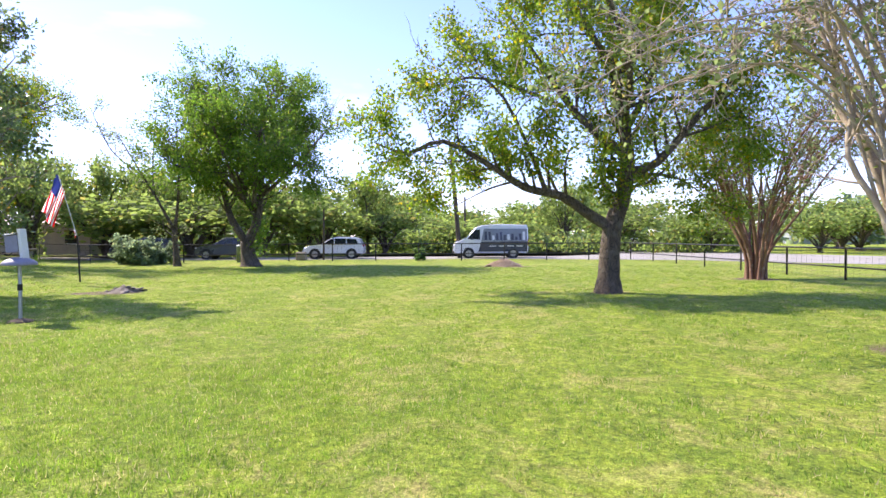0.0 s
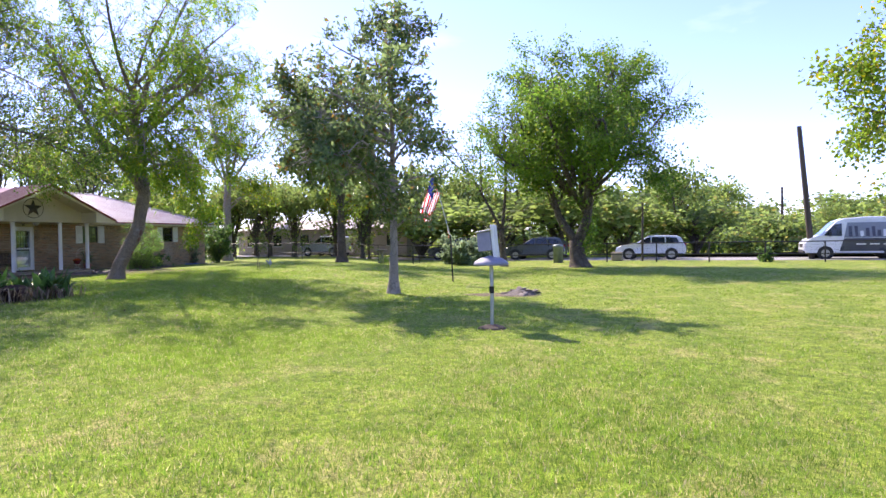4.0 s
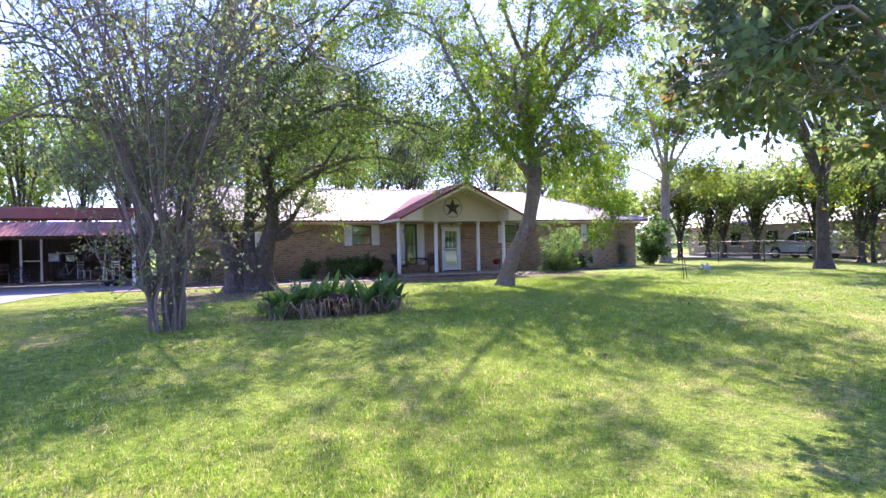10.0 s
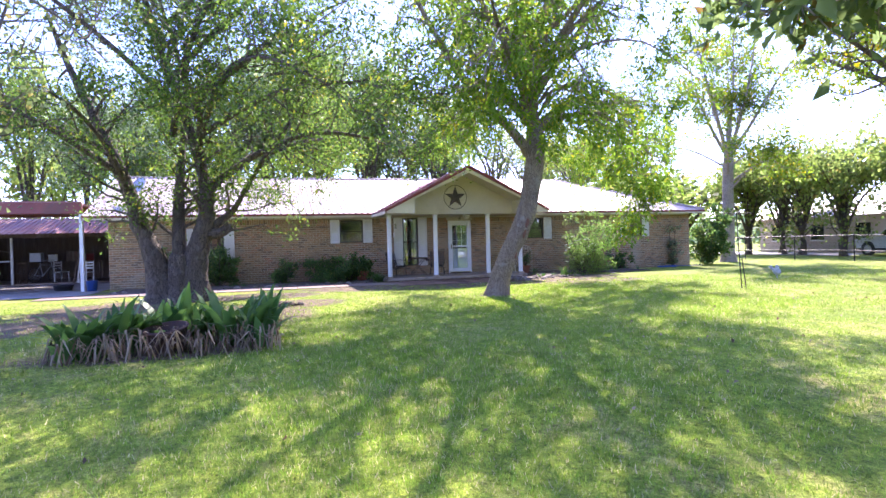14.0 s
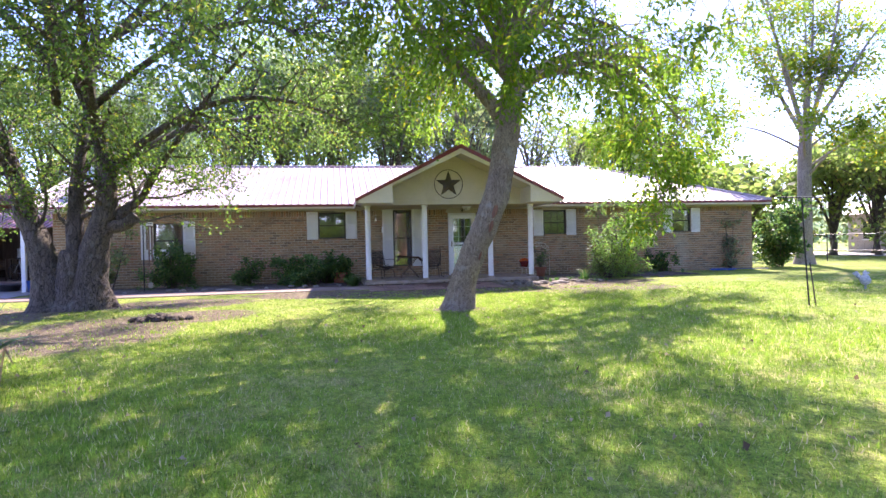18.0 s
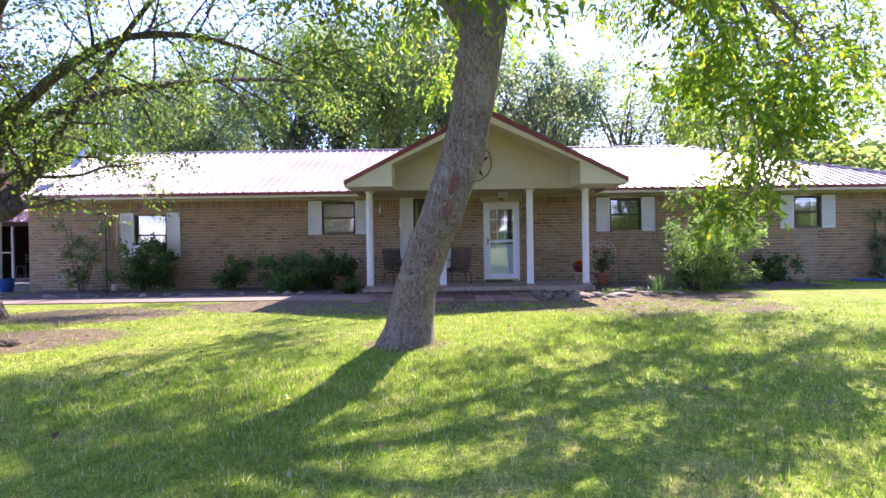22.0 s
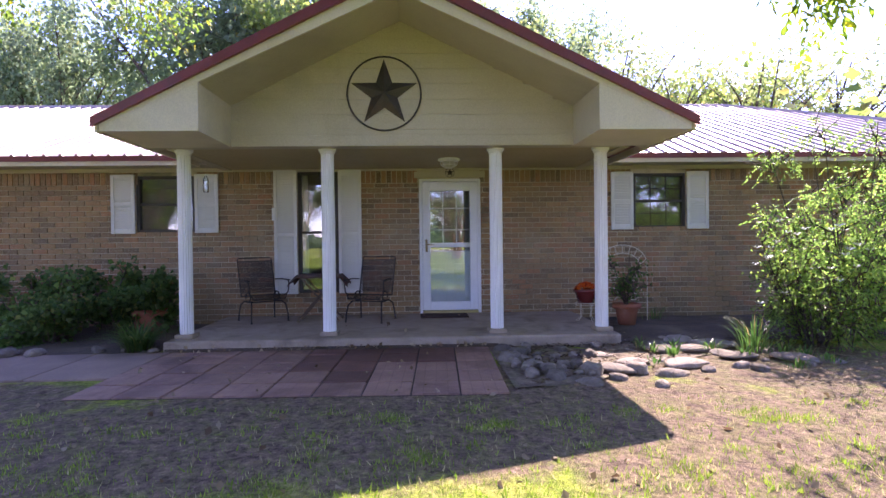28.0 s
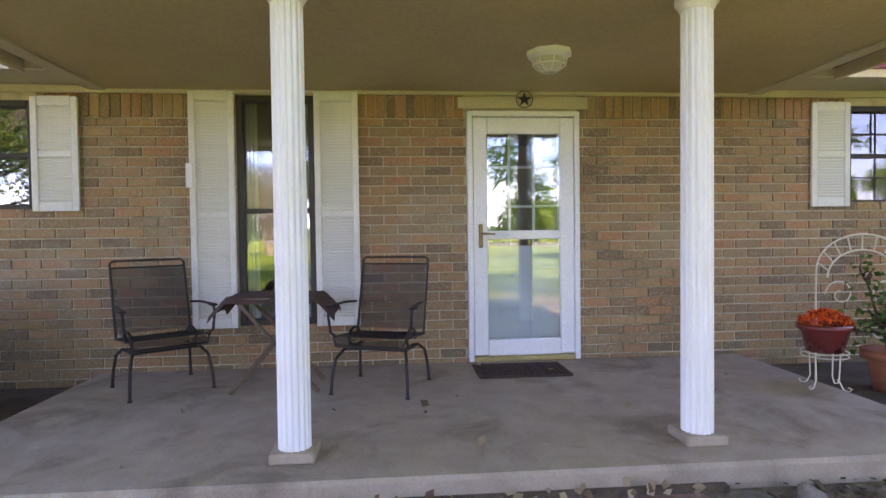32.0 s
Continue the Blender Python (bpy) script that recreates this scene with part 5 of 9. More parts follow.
# leafy shoots round the fork, hanging
for dx, dy, z, rise, end in ((1.5, -0.7, 3.9, 0.7, 4.2), (1.9, 0.6, 4.1, 0.8, 4.3), (0.9, -1.6, 4.2, 0.7, 4.3), (1.6, 1.8, 4.3, 0.8, 4.4), (-0.4, -1.7, 4.2, 0.6, 4.3), (2.6, 0.1, 4.8, 0.9, 4.6), (0.4, 2.0, 4.6, 0.6, 4.4), (3.4, -2.6, 5.0, 0.8, 4.3), (-1.4, -1.0, 4.4, 0.6, 4.5), (2.9, 2.6, 5.2, 0.7, 4.7)):
    pl.append(([(0.3, 0.95, z), (0.3 + 0.35 * dx, 0.95 + 0.35 * dy, z + rise), (0.3 + 0.7 * dx, 0.95 + 0.7 * dy, z + 0.8 * rise), (0.3 + dx, 0.95 + dy, end)], 0.045, 0.01, 0.75))
pecan = tree("pecan_tree", "leaning pecan with rough flaking bark in front of the porch", (-26.13, 17.49, 0), pl, BARK, LEAF_M, 0.12, 25, flare=1.45, foot=0.3, gnarl=0.22, kids=(8, 5), length=(1.6, 0.95), leaves=6, spread=0.1, first=0.35, droop=0.8, slim=0.2, lift=-0.02, spray=7, clump=(0.75, -0.11))

def scar(x, y, z, w, h, seed):
    """Torn bark: a ragged hollow oval with a raised lip, laid on the trunk."""
    mb = MB()
    rings, k = 5, 18
    for i in range(rings + 1):
        f = i / rings
        for j in range(k):
            a = 2 * math.pi * j / k
            q = f * (1 + 0.3 * noise.noise(Vector((2.5 * math.cos(a), 2.5 * math.sin(a), seed))))
            mb.v.append((0.012 * math.sin(f * math.pi * 0.9) - 0.05 * max(0.0, f - 0.8) - 0.25 * (w * q * math.cos(a)) ** 2 / 0.3, w * q * math.cos(a), h * q * math.sin(a)))
    for i in range(rings):
        for j in range(k):
            mb.f.append((i * k + j, i * k + (j + 1) % k, (i + 1) * k + (j + 1) % k, (i + 1) * k + j))
    o = part("bark_scar", mb, SCAR, pecan, "reddish bare wood where bark tore off", True, fix=False)
    o.matrix_basis = pose(x, y, z, -18, 0, 8)


scar(0.70, 0.57, 1.78, 0.05, 0.14, 3)
scar(0.67, 0.50, 1.52, 0.04, 0.12, 7)
scar(0.505, 0.33, 0.99, 0.022, 0.09, 9)

# old multi-trunk tree beside the walk
ol = [([(0.1, 0.28, 0), (0.08, 0.38, 1.1), (0.05, 0.62, 2.0), (0.05, 0.68, 2.8), (0.15, 0.4, 4.2), (0.5, -0.3, 6.4), (0.9, -1.0, 8.2)], 0.31, 0.04),
      ([(0, -0.45, 0), (-0.02, -0.6, 1.1), (-0.1, -0.95, 2.0), (-0.2, -1.2, 2.9), (-0.3, -1.8, 4.4), (-0.4, -2.5, 6.0), (-0.5, -3.0, 7.4)], 0.29, 0.04),
      ([(-0.1, -0.05, 0), (-0.12, -0.05, 1.2), (-0.2, -0.05, 2.2), (-0.4, 0.0, 3.4), (-0.9, 0.1, 5.0), (-1.2, 0.2, 7.4)], 0.22, 0.04),
      ([(0.05, 0.55, 1.7), (-0.02, 1.0, 2.1), (-0.05, 1.35, 2.4), (-0.1, 1.8, 3.2), (-0.2, 3.0, 5.0), (-0.2, 4.2, 6.4)], 0.12, 0.02),
      ([(0.05, 0.68, 2.9), (0.5, 2.0, 3.8), (0.9, 3.4, 4.3), (1.0, 4.8, 4.2), (1.0, 6.0, 3.7)], 0.1, 0.015),
      ([(0.12, 0.5, 3.9), (1.4, 0.7, 4.6), (2.9, 0.6, 5.0), (4.2, 0.6, 5.1)], 0.1, 0.015),
      ([(-0.2, -1.2, 2.8), (0.9, -1.4, 3.8), (2.2, -1.7, 4.4), (3.4, -2.0, 4.6)], 0.09, 0.015),
      ([(-0.3, -1.5, 3.8), (-0.6, -3.0, 4.6), (-0.8, -4.4, 5.0)], 0.09, 0.015),
      ([(0.5, -0.3, 6.3), (0.9, 1.0, 7.4), (1.2, 2.4, 8.4)], 0.07, 0.015),
      ([(0.3, 0.4, 5.0), (1.2, 1.8, 6.0), (2.0, 3.2, 6.8), (2.6, 4.2, 7.2)], 0.08, 0.015),
      ([(0.2, 0.5, 4.8), (2.0, 0.2, 6.2), (3.6, 0.0, 7.2)], 0.08, 0.015)]
ol.append(([(0.02, 0.02, 0.0), (0.05, 0.0, 0.6), (0.1, -0.02, 1.05), (0.12, 0.0, 1.22)], 0.34, 0.2, 0))
ol.append(([(0.08, 0.55, 1.75), (0.12, 0.95, 1.75), (0.12, 1.25, 1.95)], 0.15, 0.12, 0))
ol.append(([(0.05, 0.68, 2.9), (-1.2, 1.8, 4.0), (-2.8, 3.2, 4.7), (-4.6, 4.4, 5.2), (-6.2, 5.0, 5.6)], 0.1, 0.015))
ol.append(([(0.12, 0.5, 3.9), (2.4, 1.2, 5.0), (4.8, 2.1, 5.0), (7.0, 3.2, 3.9)], 0.09, 0.015))
ol.append(([(0.1, 0.4, 4.2), (1.6, 2.4, 5.1), (3.4, 4.2, 5.0), (5.6, 5.0, 4.0)], 0.085, 0.015))
ol.append(([(-0.2, -1.2, 3.2), (1.4, -3.2, 4.6), (2.4, -5.0, 4.8), (3.0, -6.4, 4.2)], 0.085, 0.015))
ol += laterals(lambda z: (0.2 + 0.1 * z, 0.2 - 0.05 * z), 15, 4.2, 10.2, 6.4, 3.2, 0.09, 62)
tree("old_tree", "old tree with several thick trunks beside the walk", (-29.0, 9.85, 0), ol, BARK2, LEAF_OLD, 0.08, 26, flare=1.85, foot=0.4, gnarl=0.32, kids=(8, 6), length=(1.5, 0.85), leaves=54, bare=0.05, spread=0.15, first=0.25, droop=0.5, slim=0.28, clump=(0.7, -0.2))


def crape_myrtle(base, seed, stems, height, spread, label, leaves, bare, r0=0.06, zfork=0.0, kids=(5, 6), turn=0.0, size=0.10, width=0.35, forks=0, bark=CRAPE, first=0.42, twist=0.0, arches=(), wide=0.7):
    r = random.Random(seed)
    limbs = []
    for i in range(stems):
        a = 2 * math.pi * (i + r.random() * 0.5) / stems
        b = width * r.uniform(0.3, 1.0)
        s = spread * r.uniform(0.55, 1.1)
        h = height * r.uniform(0.8, 1.08)
        pts = [(b * math.cos(a), b * math.sin(a), 0), (b * 1.25 * math.cos(a) + r.gauss(0, 0.04), b * 1.25 * math.sin(a) + r.gauss(0, 0.04), height * 0.16),
               ((b + 0.3 * s) * math.cos(a) + r.gauss(0, 0.08), (b + 0.3 * s) * math.sin(a) + r.gauss(0, 0.08), h * 0.45),
               ((b + 0.65 * s) * math.cos(a + 0.1) + r.gauss(0, 0.1), (b + 0.65 * s) * math.sin(a + 0.1), h * 0.75), ((b + s) * math.cos(a + 0.15), (b + s) * math.sin(a + 0.15), h)]
        if twist:
            pts = [Vector(p) for p in pts]
            pts = [p for a_, b_ in zip(pts, pts[1:]) for p in (a_, a_.lerp(b_, 0.5))] + [pts[-1]]
            pts = [tuple(p + Vector((r.gauss(0, twist), r.gauss(0, twist), 0)) * min(1, p.z)) for p in pts]
        q0 = r0 * r.uniform(0.8, 1.25)
        limbs.append((pts, q0, 0.012))
        for _ in range(forks):
            i0 = r.choice((1, 2, 2))
            p0 = Vector(pts[i0])
            a2 = a + r.uniform(-1.1, 1.1)
            e = Vector(((b + s * r.uniform(0.5, 1.2)) * math.cos(a2), (b + s * r.uniform(0.5, 1.2)) * math.sin(a2), h * r.uniform(0.8, 1.05)))
            m1 = p0.lerp(e, 0.35) + Vector((r.gauss(0, 0.1), r.gauss(0, 0.1), 0.12 * h))
            m2 = p0.lerp(e, 0.7) + Vector((r.gauss(0, 0.1), r.gauss(0, 0.1), 0.08 * h))
            limbs.append(([tuple(p0), tuple(m1), tuple(m2), tuple(e)], q0 * (0.62 if i0 == 1 else 0.5), 0.008))
    for dx, dy, z, top, end in arches:
        limbs.append(([(0.08 * dx, 0.08 * dy, z), (0.25 * dx, 0.25 * dy, z + 0.6 * (top - z)), (0.5 * dx, 0.5 * dy, top), (0.8 * dx, 0.8 * dy, top - 0.35 * (top - end)), (dx, dy, end)], 0.033, 0.008))
    return tree("crape_myrtle", label, base, limbs, bark, LEAF_C, size, seed, turn, 1.2, "crape myrtles", kids=kids, length=(1.25, 0.6), leaves=leaves, spread=0.1, first=first, bare=bare, lift=0.05, wide=wide, split=True)


crape_myrtle((12.0, 22.8, -0.33), 31, 16, 6.6, 3.9, "many-stemmed crape myrtle with red-brown stems", 9, 0.5, 0.08, kids=(5, 6), width=0.46, forks=2)
crape_myrtle((6.6, 8.5, -0.33), 32, 7, 6.6, 2.3, "pale-barked crape myrtle with almost bare twigs", 7, 0.6, 0.085, kids=(5, 6), width=0.3, forks=3, bark=CRAPEPALE, twist=0.1,
             arches=((-4.4, 0.6, 2.2, 4.3, 3.7), (-3.6, -0.8, 2.5, 4.8, 4.5), (-4.8, 1.8, 2.8, 5.2, 4.6), (-3.0, 2.4, 2.4, 4.6, 4.0), (-4.2, 0.0, 3.2, 5.9, 5.6), (-2.8, -2.0, 2.6, 5.2, 4.8), (-5.0, 1.0, 3.0, 4.9, 4.0), (-3.4, 1.4, 3.0, 5.6, 5.0), (2.6, 1.2, 2.4, 4.6, 4.2)))
crape_myrtle((-20.2, 7.8, 0), 33, 22, 6.3, 2.1, "bushy crape myrtle with dense thin stems beside the bed", 9, 0.25, 0.024, kids=(4, 4), width=0.34, size=0.07, bark=CRAPEGREY, forks=1, first=0.12, twist=0.08,
             arches=((-0.8, -3.3, 1.6, 4.8, 4.5), (0.5, -3.5, 2.0, 5.4, 5.3), (1.4, -2.9, 1.8, 4.3, 3.8), (-0.5, -2.7, 1.6, 3.8, 3.0), (0.2, -3.0, 2.4, 6.2, 6.2), (0.9, -2.3, 1.5, 3.6, 2.9), (-0.3, -3.8, 2.2, 4.9, 4.4), (2.2, 2.0, 1.8, 5.0, 4.5), (-1.0, 3.0, 2.0, 5.4, 5.0), (2.6, -1.0, 1.8, 4.6, 3.9), (0.5, 2.6, 1.6, 4.2, 3.4)))


def plain_tree(name, label, base, h, reach, r0, seed, bark, leafm, leaf, fork=0.35, n=7, **kw):
    r = random.Random(seed)
    z0 = h * fork
    limbs = [([(0, 0, 0), (r.gauss(0, 0.1), r.gauss(0, 0.1), z0 * 0.6), (0, 0, z0), (r.gauss(0, 0.2), r.gauss(0, 0.2), z0 + (h - z0) * 0.5), (r.gauss(0, 0.3), r.gauss(0, 0.3), h)], r0, 0.03)]
    limbs += fan_limbs(r, n, z0, (h - z0) * 0.9, reach, r0 * 0.5)
    limbs += fan_limbs(r, max(3, n - 3), z0 + (h - z0) * 0.3, (h - z0) * 0.6, reach * 0.8, r0 * 0.35)
    return tree(name, label, base, limbs, bark, leafm, leaf, seed, **kw)


plain_tree("shade_tree", "tall full-leaved shade tree near the side fence", (-26.0, 33.0, 0), 10.5, 5.0, 0.3, 41, BARK2, LEAF_A, 0.115, 0.33, 8, kids=(7, 6), length=(1.8, 0.85), leaves=30, spread=0.16, clump=(0.7, -0.1))
tt = [([(0, 0, 0), (0.05, 0.0, 2.0), (-0.05, 0.1, 4.0), (0.05, 0.1, 5.6)], 0.3, 0.24, 0)]
for ex, ey, h in ((0.3, 0.4, 13.2), (-1.6, 1.6, 12.4), (1.8, 0.6, 12.8), (0.4, -2.2, 12.0), (-0.8, 3.0, 11.2), (1.6, -3.2, 10.4), (-2.6, -1.0, 10.8), (2.8, 2.4, 10.6)):
    tt.append(([(0.05, 0.1, 5.3), (0.3 * ex, 0.3 * ey + 0.1, 7.0), (0.6 * ex, 0.65 * ey + 0.1, 9.0), (ex, ey, h)], 0.11, 0.018))
for ex, ey, z in ((2.6, -2.2, 4.4), (1.8, 2.8, 4.0), (-2.0, -2.6, 4.8), (2.9, 0.4, 3.6), (0.4, 3.4, 4.8)):
    tt.append(([(0.0, 0.1, z), (0.4 * ex, 0.4 * ey, z + 0.9), (0.75 * ex, 0.75 * ey, z + 1.3), (ex, ey, z + 1.1)], 0.06, 0.012))
tree("tall_tree", "tall light-leaved tree with pale trunk at the house corner", (-37.0, 34.8, 0), tt, PALEBARK, LEAF_A, 0.125, 42, kids=(7, 6), length=(1.3, 0.75), leaves=24, bare=0.1, spread=0.16, clump=(0.7, -0.26))

# background trees: six kinds, then copies
def far_kind(label, seed, h, reach, leafm, leaf, leaves, bare, fork):
    return plain_tree("background_tree", label, (0, 0, 0), h, reach, 0.22, seed, BARK2, leafm, leaf, fork, 6, group="background trees", kids=(4, 4), length=(1.9, 1.0), leaves=leaves, twigs=False, spread=0.32, bare=bare, first=0.25, clump=(0.4, -0.16))


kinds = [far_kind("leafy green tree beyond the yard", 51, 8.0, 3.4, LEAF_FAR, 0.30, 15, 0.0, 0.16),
         far_kind("hazy grey-green tree behind the house", 52, 12.0, 4.2, LEAF_FAR2, 0.21, 34, 0.03, 0.14),
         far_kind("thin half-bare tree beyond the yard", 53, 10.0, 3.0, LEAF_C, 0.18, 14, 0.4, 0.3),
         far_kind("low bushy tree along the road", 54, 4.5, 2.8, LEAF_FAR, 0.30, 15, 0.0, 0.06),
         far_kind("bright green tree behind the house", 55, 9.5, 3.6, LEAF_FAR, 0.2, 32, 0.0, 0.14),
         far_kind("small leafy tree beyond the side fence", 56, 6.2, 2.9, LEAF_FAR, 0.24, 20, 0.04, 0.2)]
# spots at x 30-36, y under 25: unseen trees added for window reflections
spots = [(0, -6, 48, 0.85), (0, -2.5, 60, 0.9), (3, -9.5, 47, 1.2), (3, -13.5, 44, 1.3), (3, 4, 70, 1.0), (0, 9, 75, 0.75), (3, 14, 66, 1.3), (0, 12.5, 58, 0.9), (3, 20, 70, 1.4), (3, 27, 62, 1.2), (0, 35, 70, 1.0), (3, 42, 60, 1.4),
         (3, -18, 42, 1.4), (0, -21, 44, 0.9), (3, -23.5, 41, 1.3), (2, -17, 46, 0.9), (0, -26.5, 45, 1.0), (0, -33, 47, 1.1), (0, -46, 48, 1.1), (3, -50, 42, 1.4), 
         (1, -53, 12, 1.0), (4, -50.5, 15.2, 1.05), (1, -54, 19, 1.0), (2, -55, 22, 1.2), (1, -57, 25.5, 1.05), (2, -54, 29, 1.2), (2, -50, 33.5, 1.15), (0, -57, 36, 1.2), (2, -50.5, 37.5, 1.05), (3, -47, 36, 1.2), (1, -58, 4.5, 0.75), (1, -53, 1.5, 0.72), (1, -51.5, 9.6, 0.98), (1, -57, 14, 1.2), (2, -52, 23.5, 1.15),  (1, -57, 20, 1.2), (2, -53, 31, 1.0), (0, -47, -3.5, 0.7), (1, -51, 4.2, 0.78), (0, -50, -6, 0.85),
         (0, -48, -8, 0.8), (0, -52, -13, 0.9), (3, -46, -14, 1.3), (2, -60, -8, 1.1), (0, -45, -20, 0.9), (3, -40, -24, 1.4), (0, 34, 0, 1.1), (3, 30, 14, 1.3), (0, 36, 24, 1.0), (3, 48, 40, 1.5), (0, 55, 50, 1.2), (3, -6, 90, 2.0), (3, 3, 110, 2.0), (3, 18, 105, 2.2), (3, 34, 100, 2.2), (3, -20, 75, 2.0), (3, -35, 70, 2.0), (0, 24, 90, 1.4), (3, -4.5, 47, 1.0), (3, 1.0, 52, 0.8), (3, 7.5, 53, 0.75), (3, 17, 54, 1.1), (3, 23, 49, 0.9), (3, 31, 47, 0.9), (3, -12, 52, 1.5), (3, -19.5, 50, 1.5), (3, 38, 52, 1.3), (3, 46, 66, 1.7), (3, 30, 58, 1.5), (5, -30.5, 43.0, 0.95), (5, -34.0, 44.3, 1.0), (5, -37.6, 43.4, 0.9), (5, -41.3, 44.6, 1.05), (5, -45, 44, 1.0), (5, -28, 46, 1.0), (3, -27.5, 45.5, 0.6), (0, 33, -14, 1.2), (0, 35, 9, 1.2), (0, 36, 17, 1.2), (0, 30, -6, 0.9), (0, -66, -4, 1.2), (4, -56, -2.5, 1.1), (4, -57, -7.5, 1.0), (0, -56, 8, 0.85), (3, -62, -12, 1.3), (0, -64, -18, 1.1), (2, -38, 44, 0.65), (2, -43, 45, 0.7), (2, -34, 45, 0.62), (2, -30.5, 44, 0.6), (2, -47, 46, 0.75), (2, -40.5, 47, 0.8), (3, 45, 44, 1.4), (3, 52, 50, 1.6), (3, 60, 44, 1.6)]
rb = random.Random(77)
first_used = set()
for k, x, yy, s in spots:
    if yy > 40 and x > -30:
        x, yy = x * 1.2, yy * 1.2
    wide = rb.uniform(1.0, 1.2) if k == 3 else 1.0
    m = pose(x, yy, ground_z(x, yy), 0, 0, rb.uniform(0, 360)) @ Matrix.Diagonal((s * wide * rb.uniform(0.9, 1.1), s * wide * rb.uniform(0.9, 1.1), s * (rb.uniform(0.75, 1.05) if k == 3 else rb.uniform(0.85, 1.15)), 1))
    if k in first_used:
        copy_thing(kinds[k], m)
    else:
        kinds[k].matrix_basis = m
        first_used.add(k)


def distant_woods(seed, n):
    """Low uneven line of woods all along the horizon, as clumps of foliage."""
    rng = np.random.default_rng(seed)
    a = np.radians(rng.uniform(-170, 190, n))
    R = rng.uniform(125, 175, n)
    top = 5.5 + 2.6 * np.sin(a * 23) * np.sin(a * 7 + 1) + 2.2 * np.sin(a * 61 + 2) + 1.2 * np.sin(a * 139)
    z = np.maximum(0.2, rng.random(n) * np.maximum(2.5, top)) - 0.5
    pts = np.stack([-8 - R * np.sin(a), 10 + R * np.cos(a), z], 1)
    dirs = rng.normal(0, 1, (n, 3))
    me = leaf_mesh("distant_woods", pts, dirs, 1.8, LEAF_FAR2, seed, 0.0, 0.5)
    return tagged(new("distant_woods", me), "hazy green woods along the horizon", "woods", kind="stuff")


distant_woods(91, 30000)
rng = np.random.default_rng(93)
uy = np.repeat(rng.uniform(57, 66, 420), 36)
ux = np.repeat(rng.uniform(-46, 34, 420), 36)
uh = np.repeat(rng.uniform(0.7, 2.6, 420), 36)
ua, ur = rng.uniform(0, 6.28, len(ux)), rng.uniform(0, 1.3, len(ux))
under = np.stack([ux + ur * np.cos(ua), uy + ur * np.sin(ua), -0.3 + uh * rng.random(len(ux)) ** 0.8], 1)
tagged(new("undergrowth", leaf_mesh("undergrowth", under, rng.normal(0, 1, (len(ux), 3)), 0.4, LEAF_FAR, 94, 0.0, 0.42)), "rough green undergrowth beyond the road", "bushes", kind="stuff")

# ---- paving and beds ----
drive = draped([(-33.0, 6.6), (-35.1, 6.6), (-46, 6.6), (-46, -6), (-36.2, -6), (-35.6, 1.0), (-33.8, 0.15), (-27.7, -0.1), (-21, -1.6), (-13, -5), (-7, -8), (-4, -6.5), (-13, -0.8), (-19.0, 2.1), (-21.0, 2.55), (-25.7, 3.0), (-30.5, 3.6), (-32.6, 4.6)], 0.018)
drive.materials.append(DRIVE)
tagged(new("driveway", drive), "pale worn concrete driveway", "driveway", kind="structure")
walkway = thing("walkway", "concrete walk along the flower bed", "walkway", kind="structure")
y = 5.6
while y < 16.0:
    b = min(y + 1.22, 16.18)
    part("slab", MB().box((-32.15, (y + b) / 2, -0.008), (1.28, b - y - 0.012, 0.06), 0.008), WALKSLAB, walkway)
    y = b
patio = thing("patio", "red-brown concrete slabs before the porch, some damp", "patio", kind="structure")
rp = random.Random(3)
slabs = {}
JOINT = stuff_mat("joint_earth", (0.035, 0.026, 0.02), (0.06, 0.045, 0.032), 6, None, 60, 0.95, bmp=0.5)
part("joint_bed", MB().box((-31.76, 18.035, -0.004), (2.15, 3.67, 0.016), 0), JOINT, patio, "dark earth in the joints")
patio.matrix_basis = pose(-32.83, 19.8, 0, 0, 0, -2.0) @ pose(32.83, -19.8, 0)
rows_x = [(-32.84, -32.42), (-32.42, -32.0), (-32.0, -31.57), (-31.57, -31.13), (-31.13, -30.68)]
for i, (x0, x1) in enumerate(rows_x):
    for j in range(9):
        y0, y1 = 16.19 + 0.41 * j, 16.19 + 0.41 * (j + 1)
        wet = (i < 2 and 4 <= j <= 7) or (i == 2 and j in (4, 5)) or (i == 3 and j == 5)
        key = (i, j == 0, wet)
        if key not in slabs:
            s_ = MB().box((0, 0, 0), (x1 - x0 - 0.024, y1 - y0 - 0.014, 0.05), 0.007)
            slabs[key] = s_.mesh("paver", PAVERWET if wet else PAVER)
        o = new("paver", slabs[key])
        o.parent = patio
        o.matrix_basis = pose((x0 + x1) / 2, (y0 + y1) / 2, -0.009 + rp.uniform(-0.004, 0.005), rp.uniform(-0.5, 0.5), rp.uniform(-0.5, 0.5), 0)

tagged(part("litter_strip", MB().box((-32.815, 18.05, 0.01), (0.05, 3.9, 0.07), 0.01), SOIL, None, "strip of earth and dead leaves along the slab"), kind="structure", category="soil")

